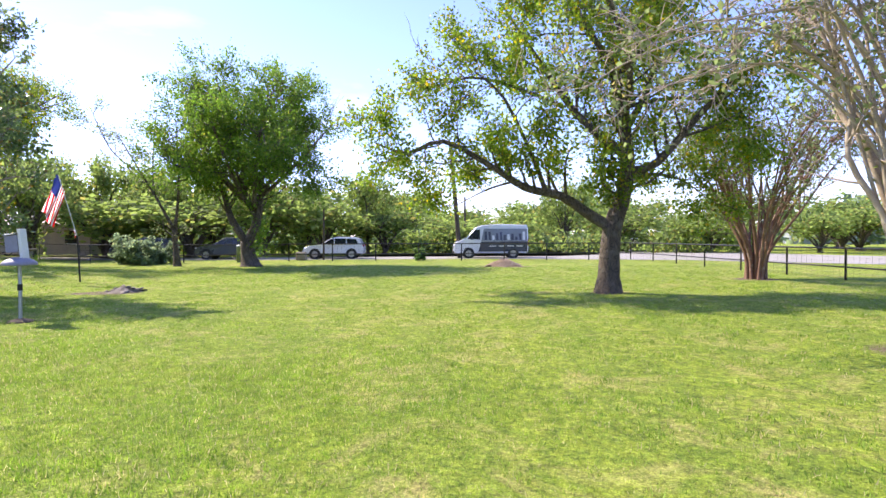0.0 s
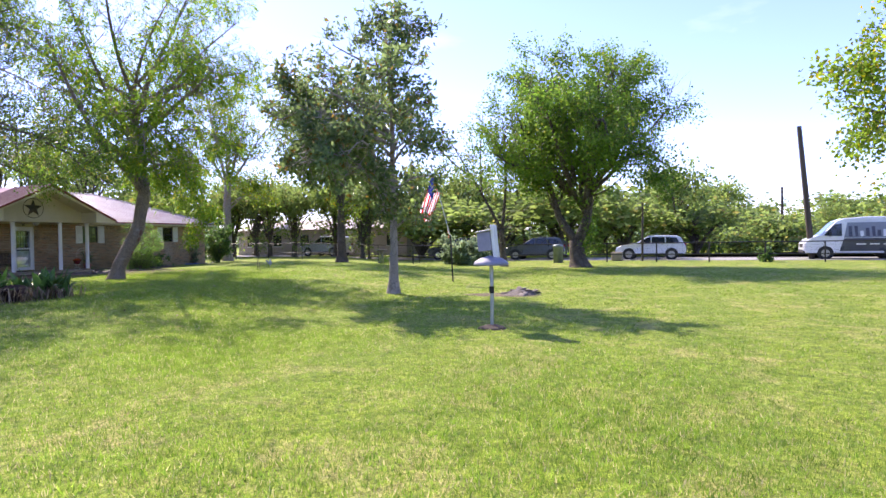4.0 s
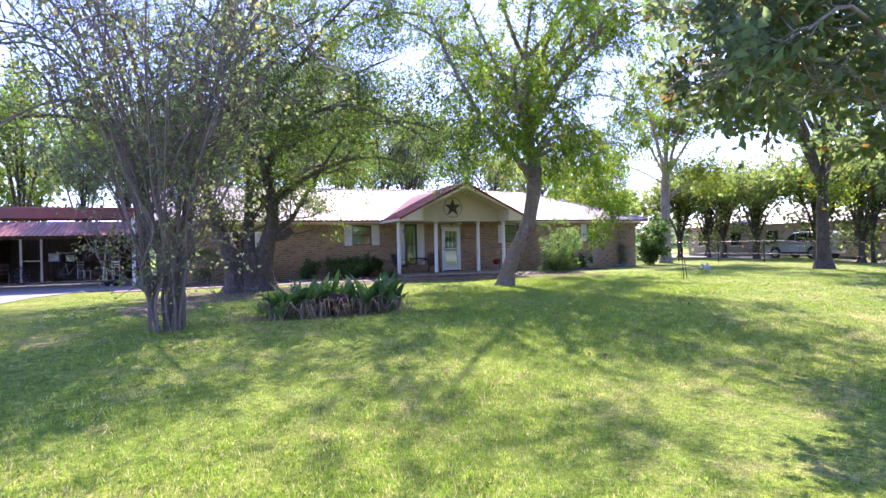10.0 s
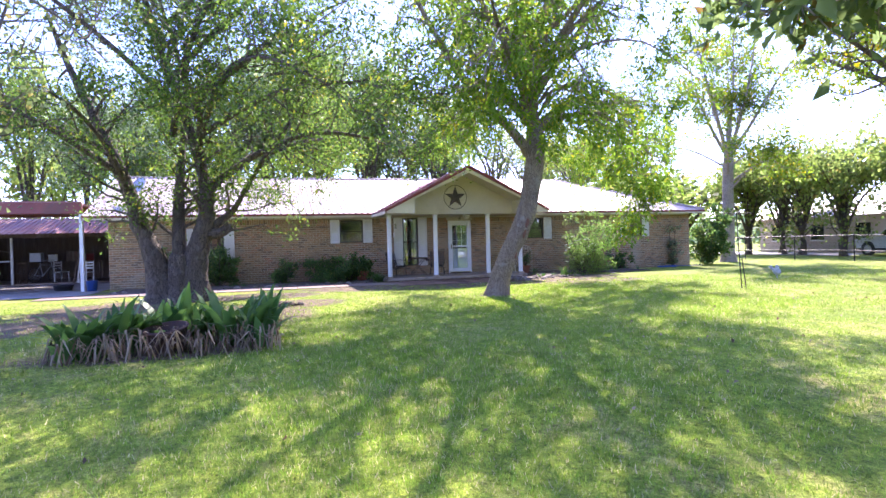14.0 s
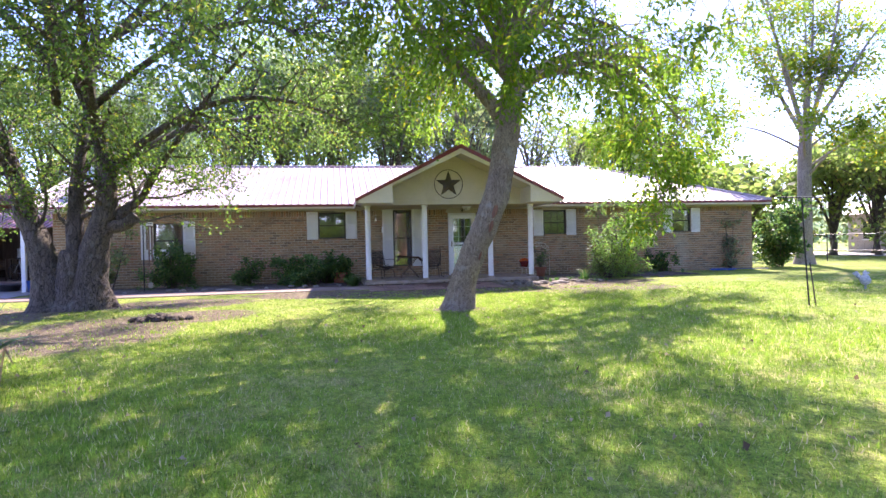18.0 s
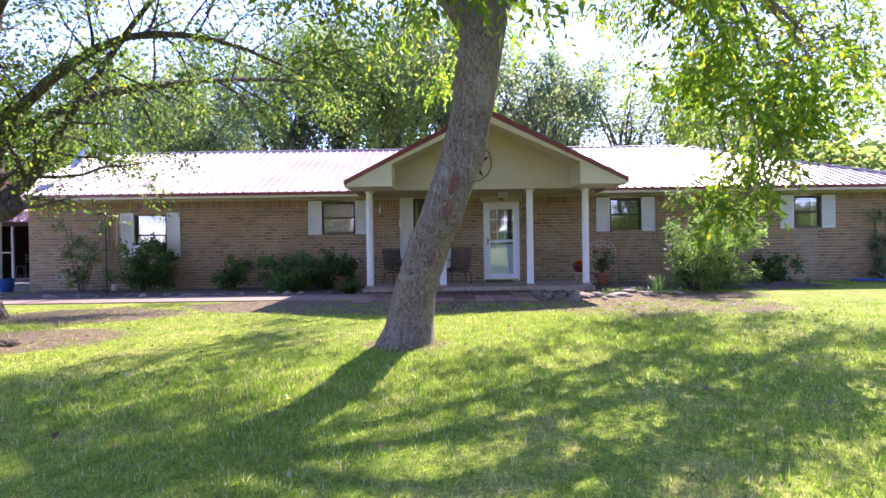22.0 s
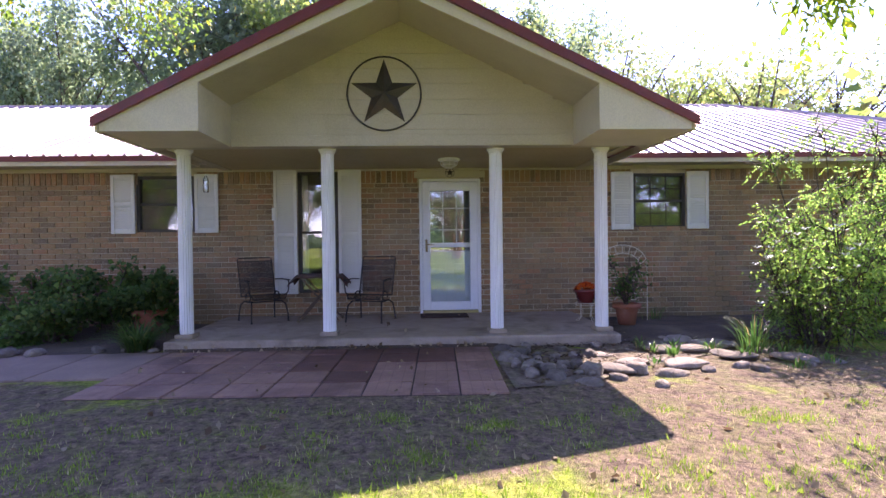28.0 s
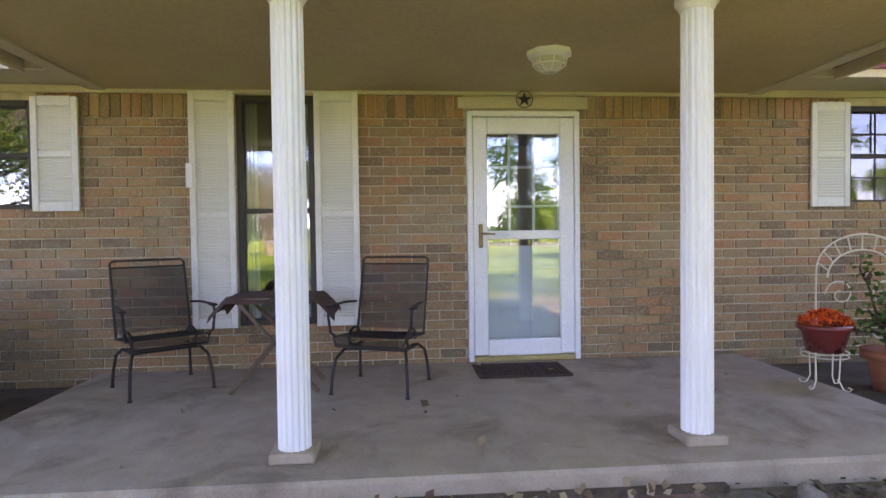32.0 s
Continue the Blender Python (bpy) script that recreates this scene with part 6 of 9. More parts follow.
# mulch between the stones at the porch corner
mul = draped([(-32.86, 19.87), (-32.86, 21.5), (-33.9, 21.55), (-33.9, 23.2), (-32.9, 23.2), (-32.1, 22.2), (-31.55, 21.2), (-31.0, 20.6), (-30.85, 19.87)], 0.008, 0.18)
for v in mul.vertices:
    v.co.z += 0.016 * noise.noise(Vector((v.co.x * 4, v.co.y * 4, 5))) + 0.012 * noise.noise(Vector((v.co.x * 14, v.co.y * 14, 5)))
mul.materials.append(MULCH)
tagged(new("mulch_bed", mul), "dark brown mulch among the stones at the porch corner", "mulch", kind="structure")
rch = random.Random(44)
chips = MB()
for _ in range(1500):
    x, yv = rch.uniform(-33.9, -30.95), rch.uniform(20.0, 24.0)
    if x + 0.6 * (yv - 20) > -30.9 or (x < -32.9 and yv < 21.5):
        continue
    chips.box((x, yv, 0.018 + rch.uniform(-0.008, 0.02)), (rch.uniform(0.02, 0.07), rch.uniform(0.012, 0.025), 0.006), 0, Matrix.Rotation(rch.uniform(0, 6.28), 3, "Z") @ Matrix.Rotation(rch.uniform(-0.5, 0.5), 3, "Y"))
CHIP = leaf_mat("mulch_chip", (0.05, 0.035, 0.025), (0.15, 0.105, 0.07), (0.3, 0.24, 0.16), 0.12, 0.05, 0.9)
tagged(part("mulch_chips", chips, CHIP, None, "loose brown bark chips and dead leaves", fix=False), kind="stuff", category="mulch")

bed = MB()
for y0, y1, x0, x1 in ((7.2, 16.05, -35.15, -32.75), (21.52, 27.2, -35.15, -32.9)):
    n = 30
    k = len(bed.v)
    for i in range(n + 1):
        for j in range(7):
            x = x0 + (x1 - x0) * j / 6
            yv = y0 + (y1 - y0) * i / n
            edge = min(1, min(j, 6 - j, i, n - i) / 1.5)
            bed.v.append((x, yv, 0.022 + 0.03 * edge + 0.012 * noise.noise(Vector((x * 3, yv * 3, 2)))))
    for i in range(n):
        for j in range(6):
            a = k + i * 7 + j
            bed.f.append((a, a + 1, a + 8, a + 7))
tagged(part("flower_bed", bed, SOIL, None, "dark mulched soil along the house wall", True, fix=False), kind="structure", category="flower bed")


# ---- fence ----
def fence_run(label, pts, spacing=3.05, h=1.25, rails=(1.22, 0.5), mesh=True, thick=1.0):
    t = thing("fence", label, "fence", kind="structure")
    for a, b in zip(pts, pts[1:]):
        a, b = Vector((*a, ground_z(*a))), Vector((*b, ground_z(*b)))
        L = (b - a).length
        n = max(1, round(L / spacing))
        for i in range(n + 1):
            p = a.lerp(b, i / n)
            part("post", MB().tube([(p.x, p.y, p.z - 0.1), (p.x, p.y, p.z + h)], 0.042 * thick, 8), FENCE, t)
        for z in rails:
            part("rail", MB().tube([(a.x, a.y, a.z + z), (b.x, b.y, b.z + z)], 0.032 * thick, 8), FENCE, t)
        if mesh:
            w = MB()
            k = 0.0
            while k < L:
                p = a.lerp(b, k / L)
                w.tube([(p.x, p.y, p.z + 0.02), (p.x, p.y, p.z + rails[0])], 0.0025, 3, False)
                k += 0.3
            z = 0.12
            while z < rails[0]:
                w.tube([(a.x, a.y, a.z + z), (b.x, b.y, b.z + z)], 0.0025, 3, False)
                z += 0.15
            tagged(part("wire_mesh", w, FENCE, t, "thin wire mesh", fix=False), kind="stuff")
    return t


fence_run("black pipe fence along the road", [(15.6, 9.0), (15.3, 16.0), (15.1, 22.1), (14.85, 25.4), (14.4, 32.2), (14.1, 39.0), (13.5, 41.7), (-10.9, 41.2), (-17.5, 39.4), (-23.0, 37.0)])
fence_run("black pipe fence beside the side yard", [(-23.5, 39.0), (-33.0, 38.3), (-42.0, 37.6)], 2.9, thick=0.6)

# ---- shrubs, stones, pots ----
def blob_stone(seed, rx, ry, rz):
    r = random.Random(seed)
    bm = bmesh.new()
    bmesh.ops.create_icosphere(bm, subdivisions=3, radius=1.0)
    off = Vector((r.uniform(0, 50), r.uniform(0, 50), r.uniform(0, 50)))
    for v in bm.verts:
        k = 1 + 0.32 * noise.noise(v.co * 1.1 + off) + 0.16 * noise.noise(v.co * 2.7 + off) + 0.05 * noise.noise(v.co * 8 + off)
        v.co = Vector((v.co.x * rx * k, v.co.y * ry * k, max(v.co.z, -0.55) * rz * k))
    me = bpy.data.meshes.new("stone")
    bm.to_mesh(me)
    bm.free()
    me.materials.append(STONE)
    me.polygons.foreach_set("use_smooth", [True] * len(me.polygons))
    return me


STONES = [blob_stone(60 + i, *s) for i, s in enumerate(((0.15, 0.115, 0.10), (0.19, 0.13, 0.08), (0.10, 0.09, 0.07), (0.24, 0.15, 0.045), (0.07, 0.06, 0.05)))]


def stone(i, x, y, s=1.0, turn=0.0, z=0.02):
    o = new("stone", STONES[i])
    o.matrix_basis = pose(x, y, z, 0, 0, turn) @ Matrix.Scale(s, 4)
    return tagged(o, "rough grey-brown fieldstone edging the bed", "stone", "bed edging stones")


rs = random.Random(9)
edge = [(-32.62, 20.0), (-32.35, 20.08), (-32.05, 20.16), (-31.78, 20.22), (-31.55, 20.36), (-31.35, 20.55), (-31.2, 20.3), (-31.12, 20.85), (-31.0, 20.55), (-30.85, 21.15), (-31.25, 21.4), (-31.35, 21.8), (-31.5, 22.2)]
for k, (x, y) in enumerate(edge):
    stone((0, 2, 1, 2, 1, 2)[k % 6], x, y, rs.uniform(0.6, 0.95), rs.uniform(0, 360), 0.0)
for k, (x, y) in enumerate([(-32.2, 20.95), (-31.75, 21.05), (-31.85, 21.6), (-33.1, 22.1), (-32.7, 22.2), (-32.15, 22.35), (-31.75, 22.6), (-31.3, 21.5), (-31.35, 22.3), (-31.7, 23.2), (-32.3, 22.9), (-33.0, 22.7), (-33.6, 22.6), (-31.5, 22.9), (-32.4, 24.9), (-32.6, 25.5), (-32.8, 26.0)]):
    stone((3, 4, 3, 2, 3)[k % 5], x, y, rs.uniform(0.55, 0.9), rs.uniform(0, 360), 0.002)
y = 7.4
while y < 16.0:
    stone(rs.choice((0, 1, 2, 3, 4)), -32.82 + rs.uniform(-0.06, 0.06), y, rs.uniform(0.6, 1.05), rs.uniform(0, 360), 0.04)
    y += rs.uniform(0.28, 0.75)


def shrub(label, x, y, h, w, seed, leafm, leaf=0.09, stems=9, leaves=14, name="shrub", flowers=None, kids=(6, 5), bark=None, z=0.02, slim=0.42, spray=0):
    r = random.Random(seed)
    limbs = []
    for i in range(stems):
        a = 2 * math.pi * i / stems + r.uniform(-0.3, 0.3)
        s = w * r.uniform(0.35, 1.0)
        q = r.uniform(0.35, 1.05)
        limbs.append(([(0.16 * s * math.cos(a), 0.16 * s * math.sin(a), 0), (0.42 * s * math.cos(a), 0.42 * s * math.sin(a), h * 0.3 * q), (0.75 * s * math.cos(a), 0.75 * s * math.sin(a), h * 0.65 * q), (s * math.cos(a), s * math.sin(a), h * q)], 0.014, 0.005))
    t = tree(name, label, (x, y, z), limbs, bark or BARK2, leafm, leaf, seed, cat="shrub", kids=kids, length=(0.45 * max(w, 0.6), 0.25 * max(w, 0.6)), leaves=leaves, spread=0.06, first=0.05, slim=slim, spray=spray)
    if flowers:
        for _ in range(34):
            f = MB()
            a, q = r.uniform(0, 6.28), r.uniform(0.3, 0.72)
            c = Vector((w * q * math.cos(a), w * q * math.sin(a), h * r.uniform(0.25, 0.85)))
            for k in range(7):
                b = 2 * math.pi * k / 7
                d = Vector((math.cos(b), math.sin(b), 0.5)) * 0.05
                e = Vector((math.cos(b + 0.5), math.sin(b + 0.5), 0.6)) * 0.04
                f.quad(c, c + d, c + d * 0.9 + e * 0.6, c + e)
            part("bloom", f, flowers, t, "small white flower head", fix=False)
    return t


PETAL = stuff_mat("white_petal", (0.7, 0.72, 0.66), (0.6, 0.62, 0.55), 20, None, 60, 0.7, bmp=0)
LEAF_BRIGHT = leaf_mat("leaf_bright", (0.095, 0.18, 0.045), (0.21, 0.31, 0.085), (0.22, 0.26, 0.06), 0.06, 0.62)
shrub("flowering butterfly bush beside the porch", -32.45, 23.6, 1.7, 0.85, 71, LEAF_BRIGHT, 0.046, 18, 20, flowers=PETAL, kids=(9, 6), slim=0.24)
shrub("bright green tall bush beside the porch", -32.8, 24.3, 2.4, 0.9, 72, LEAF_BRIGHT, 0.05, 14, 4, kids=(9, 6), slim=0.24, spray=7)
shrub("low shrub under the north window", -34.4, 26.6, 0.7, 0.45, 73, LEAF_LOW, 0.09, 9, 12)
shrub("bushy shrub under the first window", -34.3, 10.35, 1.25, 0.75, 74, LEAF_LOW, 0.066, 14, 27, kids=(8, 6))
shrub("small round shrub against the brick", -34.3, 12.55, 0.8, 0.45, 75, LEAF_LOW, 0.066, 10, 19)
shrub("leafy bed shrub against the brick", -34.1, 13.9, 0.75, 0.6, 76, LEAF_LOW, 0.066, 12, 25)
shrub("leafy hydrangea by the porch end", -34.2, 14.9, 0.8, 0.7, 77, LEAF_LOW, 0.075, 13, 26)
shrub("leafy low plant in the bed", -33.5, 14.4, 0.5, 0.5, 78, LEAF_LOW, 0.066, 10, 24)
shrub("sparse vine climbing the brick", -34.95, 29.75, 1.9, 0.3, 79, LEAF_FAR2, 0.08, 8, 5)
shrub("many-stemmed shrub at the house corner", -35.6, 32.4, 2.6, 1.1, 80, LEAF_LOW, 0.12, 12, 12, kids=(9, 6))
shrub("tall thin shrub before the brick wall", -34.5, 8.55, 2.3, 0.6, 81, LEAF_C, 0.10, 6, 7)
shrub("dark clump of bush by the fence", -19.6, 38.0, 1.3, 1.75, 82, LEAF_FAR2, 0.14, 22, 26, kids=(9, 7), z=-0.33)
shrub("small bush at the fence", -1.8, 41.9, 1.1, 0.6, 83, LEAF_LOW, 0.12, 8, 14, z=-0.33)


def strap_clump(name, label, x, y, h, n, spread, width, seed, material, z=0.0, bend=0.5, cat="plant"):
    """Arching strap leaves from one root."""
    r = random.Random(seed)
    mb = MB()
    for _ in range(n):
        a = r.uniform(0, 2 * math.pi)
        b0 = r.uniform(0, 0.35) * spread
        L, w = h * r.uniform(0.6, 1.15), width * r.uniform(0.7, 1.2)
        out = r.uniform(0.2, 1.0) * bend
        p = Vector((b0 * math.cos(a), b0 * math.sin(a), 0))
        side = Vector((-math.sin(a), math.cos(a), 0))
        k = len(mb.v)
        m = 5
        for j in range(m + 1):
            f = j / m
            q = p + Vector((math.cos(a), math.sin(a), 0)) * (L * out * f * f) + Vector((0, 0, L * (f - 0.45 * out * f ** 3)))
            ww = w * math.sin(math.pi * (0.12 + 0.86 * f)) * 0.5
            mb.v += [tuple(q + side * ww), tuple(q - side * ww)]
        for j in range(m):
            mb.f.append((k + 2 * j, k + 2 * j + 1, k + 2 * j + 3, k + 2 * j + 2))
    o = part(name, mb, material, None, label, True, fix=False)
    o.matrix_basis = pose(x, y, z + ground_z(x, y))
    if name in ("grass_tuft", "weed_tuft"):
        return tagged(o, category="grass", kind="stuff")
    return tagged(o, category=cat, group="bed plants")


CANNA = leaf_mat("canna_leaf", (0.035, 0.095, 0.028), (0.095, 0.185, 0.045), (0.26, 0.22, 0.10), 0.08, 0.32)
DRYLEAF = leaf_mat("dry_leaf", (0.20, 0.15, 0.09), (0.33, 0.27, 0.18), (0.12, 0.08, 0.05), 0.2, 0.25, 0.8)
rc = random.Random(15)
for i in range(48):
    f = i / 47
    x = -20.5 - 1.0 * rc.random() - 0.7 * math.sin(math.pi * f)
    yy = 9.55 + 2.45 * f + rc.uniform(-0.1, 0.1)
    strap_clump("canna_plant", "broad-leaved canna clump in the round bed", x, yy, rc.choice((0.45, 0.55, 0.65, 0.8)) * rc.uniform(0.85, 1.1), rc.choice((6, 8, 11)), 0.6, rc.uniform(0.10, 0.19), 300 + i, CANNA, bend=rc.choice((0.35, 0.7, 1.0)))
stalks = MB()
for i in range(520):
    bx, by, a = -20.3 - 1.5 * rc.random(), 9.4 + 2.75 * rc.random(), rc.uniform(0, 6.283)
    L, o = rc.uniform(0.25, 0.6), rc.uniform(0.3, 1.0)
    w = Vector((-math.sin(a), math.cos(a), 0)) * 0.01
    p0, p1 = Vector((bx, by, 0)), Vector((bx + L * o * 0.4 * math.cos(a), by + L * o * 0.4 * math.sin(a), L * 0.6))
    p2 = p1 + Vector((math.cos(a) * L * o * 0.5, math.sin(a) * L * o * 0.5, L * (0.25 - 0.6 * o)))
    stalks.quad(p0 - w, p0 + w, p1 + w, p1 - w).quad(p1 - w, p1 + w, p2 + w * 0.3, p2 - w * 0.3)
tagged(part("dry_stalks", stalks, DRYLEAF, None, "dry brown stalks at the foot of the cannas", fix=False), category="plant", kind="stuff")
strap_clump("liriope_clump", "dark grassy clump beside the porch column", -32.95, 15.75, 0.42, 320, 0.5, 0.016, 90, LEAF_LOW, bend=1.25)
strap_clump("liriope_clump", "dark grassy clump under the flowering bush", -32.2, 22.75, 0.45, 60, 0.5, 0.014, 91, CANNA, bend=0.8)
strap_clump("young_plant", "small pale-leaved plant among the stones", -32.0, 21.75, 0.12, 20, 0.22, 0.035, 92, CANNA, z=0.03, bend=0.7)
for i in range(14):
    strap_clump("grass_tuft", "tuft of grass at the foot of the wall", -34.7 + rc.uniform(-0.2, 1.4), rc.choice((rc.uniform(7.5, 16), rc.uniform(22, 27.5))), rc.uniform(0.18, 0.35), 30, 0.5, 0.012, 500 + i, LEAF_LOW, bend=0.8)


def pot(name, label, x, y, z, r, h, material, soil=True, rim=0.03):
    t = thing(name, label, "flower pot", pose(x, y, z))
    part("pot", MB().lathe([(r * 0.68, 0), (r * 0.92, h * 0.78), (r * 0.93, h * 0.8), (r + rim, h * 0.8), (r + rim, h), (r * 0.9, h), (r * 0.86, h * 0.86), (0, h * 0.86)], n=24), material, t, "", True)
    return t


pot("flower_pot", "large terracotta pot beside the bed shrubs", -34.1, 15.35, 0.03, 0.23, 0.36, TERRA)
shrub("leafy plant in the terracotta pot", -34.1, 15.35, 0.42, 0.45, 93, LEAF_LOW, 0.09, 10, 15, name="potted_plant", z=0.33)
pot("flower_pot", "terracotta pot at the porch corner", -34.12, 22.02, 0.03, 0.17, 0.32, TERRA)
shrub("leafy stems in the corner pot", -34.12, 22.02, 0.75, 0.16, 94, LEAF_LOW, 0.045, 6, 7, name="potted_plant", z=0.33)


for _ in range(40):
    stone(rs.choice((0, 2, 2, 4, 4)), -32.7 + rs.uniform(0, 1.5), 20.0 + rs.uniform(0, 1.2), rs.uniform(0.4, 0.85), rs.uniform(0, 360), 0.03)
for x, yv, sc in ((-32.5, 21.8, 1.2), (-32.35, 22.05, 1.0), (-32.6, 22.5, 1.1), (-31.6, 21.7, 1.0), (-31.9, 22.4, 0.8), (-31.7, 21.2, 0.8), (-31.45, 20.9, 0.9), (-31.75, 22.9, 1.0), (-32.9, 22.2, 1.0)):
    stone(3, x, yv, sc, rs.uniform(0, 360), 0.03)
for k in range(16):
    strap_clump("weed_tuft", "small green weed among the stones", -32.2 + rs.uniform(-0.3, 1.0), 21.2 + rs.uniform(0, 2.0), rs.uniform(0.07, 0.16), 22, 0.3, 0.014, 700 + k, CANNA, z=0.03, bend=0.8)

BOTTLE = glass_mat("clear_plastic", (0.92, 0.95, 0.97))
bo = thing("hanging_bottle", "empty clear plastic bottle hung under the porch beam", "bottle", pose(-33.2, 16.47, 1.9))
part("bottle", MB().lathe([(0.028, 0.0), (0.033, 0.01), (0.031, 0.03), (0.033, 0.05), (0.031, 0.07), (0.033, 0.09), (0.031, 0.11), (0.033, 0.14), (0.03, 0.165), (0.014, 0.195), (0.013, 0.21)], n=16), BOTTLE, bo, "", True)
part("cap", MB().lathe([(0.016, 0.205), (0.016, 0.225), (0.0, 0.226)], n=12), WHITE, bo)
part("string", MB().tube([(0, 0, 0.225), (0, 0, 0.4)], 0.002, 4), TRIM, bo)
dr = thing("rusty_tub", "rusty dark metal tub half hidden in the canna bed", "tub", pose(-20.9, 10.75, 0.0, 6, 8, 0))
part("shell", MB().lathe([(0.2, 0.0), (0.26, 0.3), (0.28, 0.31), (0.28, 0.34), (0.25, 0.34), (0.19, 0.05), (0.0, 0.05)], n=22), stuff_mat("rusty_metal", (0.10, 0.05, 0.035), (0.06, 0.04, 0.035), 6, (0.16, 0.075, 0.04), 60, 0.8, 0.3, bmp=0.4), dr, "", True)

# ---- porch furniture ----
def iron_chair(x, y, turn):
    """A spring rocker: wire-mesh seat and back in a bent rod frame on four splayed legs. It faces local +x."""
    t = thing("patio_chair", "black wrought-iron spring chair with wire-mesh seat and back", "chair", pose(x, y, 0.13, 0, 0, turn) @ Matrix.Diagonal((1, 1, 0.9, 1)), "porch chairs")
    W = 0.26
    for sx, sy in ((1, 1), (1, -1), (-1, 1), (-1, -1)):
        part("leg", MB().tube([(sx * 0.02, sy * 0.2, 0.31), (sx * 0.14, sy * 0.225, 0.325), (sx * 0.215, sy * 0.255, 0.27), (sx * 0.25, sy * 0.27, 0.13), (sx * 0.262, sy * 0.275, 0.012)], 0.011, 8), BLACKIRON, t)
        part("foot", MB().lathe([(0.015, 0), (0.016, 0.012), (0.01, 0.016), (0, 0.016)], (sx * 0.262, sy * 0.275, 0), 10), BLACKIRON, t)
    for sy in (-1, 1):
        part("side_rail", MB().tube([(-0.13, sy * 0.2, 0.325), (0.13, sy * 0.2, 0.325)], 0.011, 8), BLACKIRON, t)
        part("spring", MB().tube([(0.1 * math.cos(a) - 0.02 + 0.0 * sy, sy * 0.215, 0.40 + 0.07 * math.sin(a)) for a in np.linspace(-1.5, 3.6, 14)], 0.01, 8), BLACKIRON, t)
        part("arm", MB().tube([(-0.17, sy * W, 0.66), (0.0, sy * (W + 0.02), 0.675), (0.16, sy * (W + 0.035), 0.67), (0.225, sy * (W + 0.04), 0.645), (0.235, sy * (W + 0.04), 0.60), (0.225, sy * (W + 0.03), 0.47), (0.2, sy * W, 0.43)], 0.0095, 8), BLACKIRON, t)
        part("arm_pad", MB().box((0.2, sy * (W + 0.04), 0.665), (0.09, 0.045, 0.02), 0.008), BLACKIRON, t)
    part("cross_rail", MB().tube([(0.12, -0.2, 0.325), (0.12, 0.2, 0.325)], 0.01, 8), BLACKIRON, t)
    part("seat_frame", MB().tube([(0.25, -W + 0.02, 0.37), (0.25, W - 0.02, 0.37), (0.235, W, 0.435), (-0.2, W, 0.40), (-0.2, -W, 0.40), (0.235, -W, 0.435), (0.25, -W + 0.02, 0.37)], 0.009, 8), BLACKIRON, t)
    part("back_frame", MB().tube([(-0.18, -W, 0.40), (-0.33, -W, 1.0), (-0.335, -W + 0.02, 1.02), (-0.335, W - 0.02, 1.02), (-0.33, W, 1.0), (-0.18, W, 0.40)], 0.009, 8), BLACKIRON, t)
    part("back_rail", MB().tube([(-0.318, -W, 0.965), (-0.318, W, 0.965)], 0.007, 8), BLACKIRON, t)

    def net(o, u, v, nu, nv):
        """Diamond wire mesh over the patch spanned by u and v."""
        mb = MB()
        o, u, v = Vector(o), Vector(u), Vector(v)
        nrm = u.cross(v).normalized() * 0.004
        for s in (1, -1):
            for k in range(-nv, nu + 1):
                a0, a1 = k / nu, (k + nv) / nu
                f0, f1 = 0.0, 1.0
                if a0 < 0:
                    f0 = -a0 / (a1 - a0)
                    a0 = 0.0
                if a1 > 1:
                    f1 = f0 + (1 - f0) * (1 - a0) / (a1 - a0) if a1 != a0 else f1
                    a1 = 1.0
                if f1 - f0 < 0.02:
                    continue
                p0 = o + u * (a0 if s > 0 else 1 - a0) + v * f0
                p1 = o + u * (a1 if s > 0 else 1 - a1) + v * f1
                mb.tube([tuple(p0), tuple((p0 + p1) / 2 + nrm * 0), tuple(p1)], 0.003, 3, False)
        return mb
    part("seat_mesh", net((-0.19, -W + 0.01, 0.405), (0, 2 * W - 0.02, 0), (0.42, 0, 0.032), 26, 20), BLACKIRON, t, "woven wire mesh", fix=False)
    part("apron_mesh", net((0.237, -W + 0.02, 0.43), (0, 2 * W - 0.04, 0), (0.012, 0, -0.06), 26, 3), BLACKIRON, t, "woven wire mesh", fix=False)
    part("back_mesh", net((-0.185, -W + 0.01, 0.44), (0, 2 * W - 0.02, 0), (-0.132, 0, 0.52), 26, 26), BLACKIRON, t, "woven wire mesh", fix=False)
    return t


iron_chair(-34.6, 16.77, 36)
iron_chair(-34.41, 18.36, -19)

# folding tray table with a dark cloth
tt = thing("tray_table", "small wooden folding table with crossed legs", "table", pose(-34.5, 17.62, 0.13))
for sx in (-1, 1):
    for s in (-1, 1):
        part("leg", MB().tube([(sx * 0.17, -s * 0.3, 0.005), (sx * 0.17, s * 0.24, 0.64)], 0.014, 6), WOOD, tt)
part("tabletop", MB().box((0, 0, 0.655), (0.42, 0.62, 0.025), 0.006), WOOD, tt)
cl = MB()
n = 26
for i in range(n + 1):
    for j in range(11):
        u, v = -0.44 + 0.88 * i / n, -0.24 + 0.48 * j / 10
        drop = max(0, abs(u) - 0.31)
        zz = 0.674 + 0.012 * noise.noise(Vector((u * 7, v * 7, 3))) - drop * 1.0 - max(0, abs(v) - 0.21) * 1.5
        cl.v.append((v, u * (1 - 0.25 * drop), zz))
for i in range(n):
    for j in range(10):
        a = i * 11 + j
        cl.f.append((a, a + 1, a + 12, a + 11))
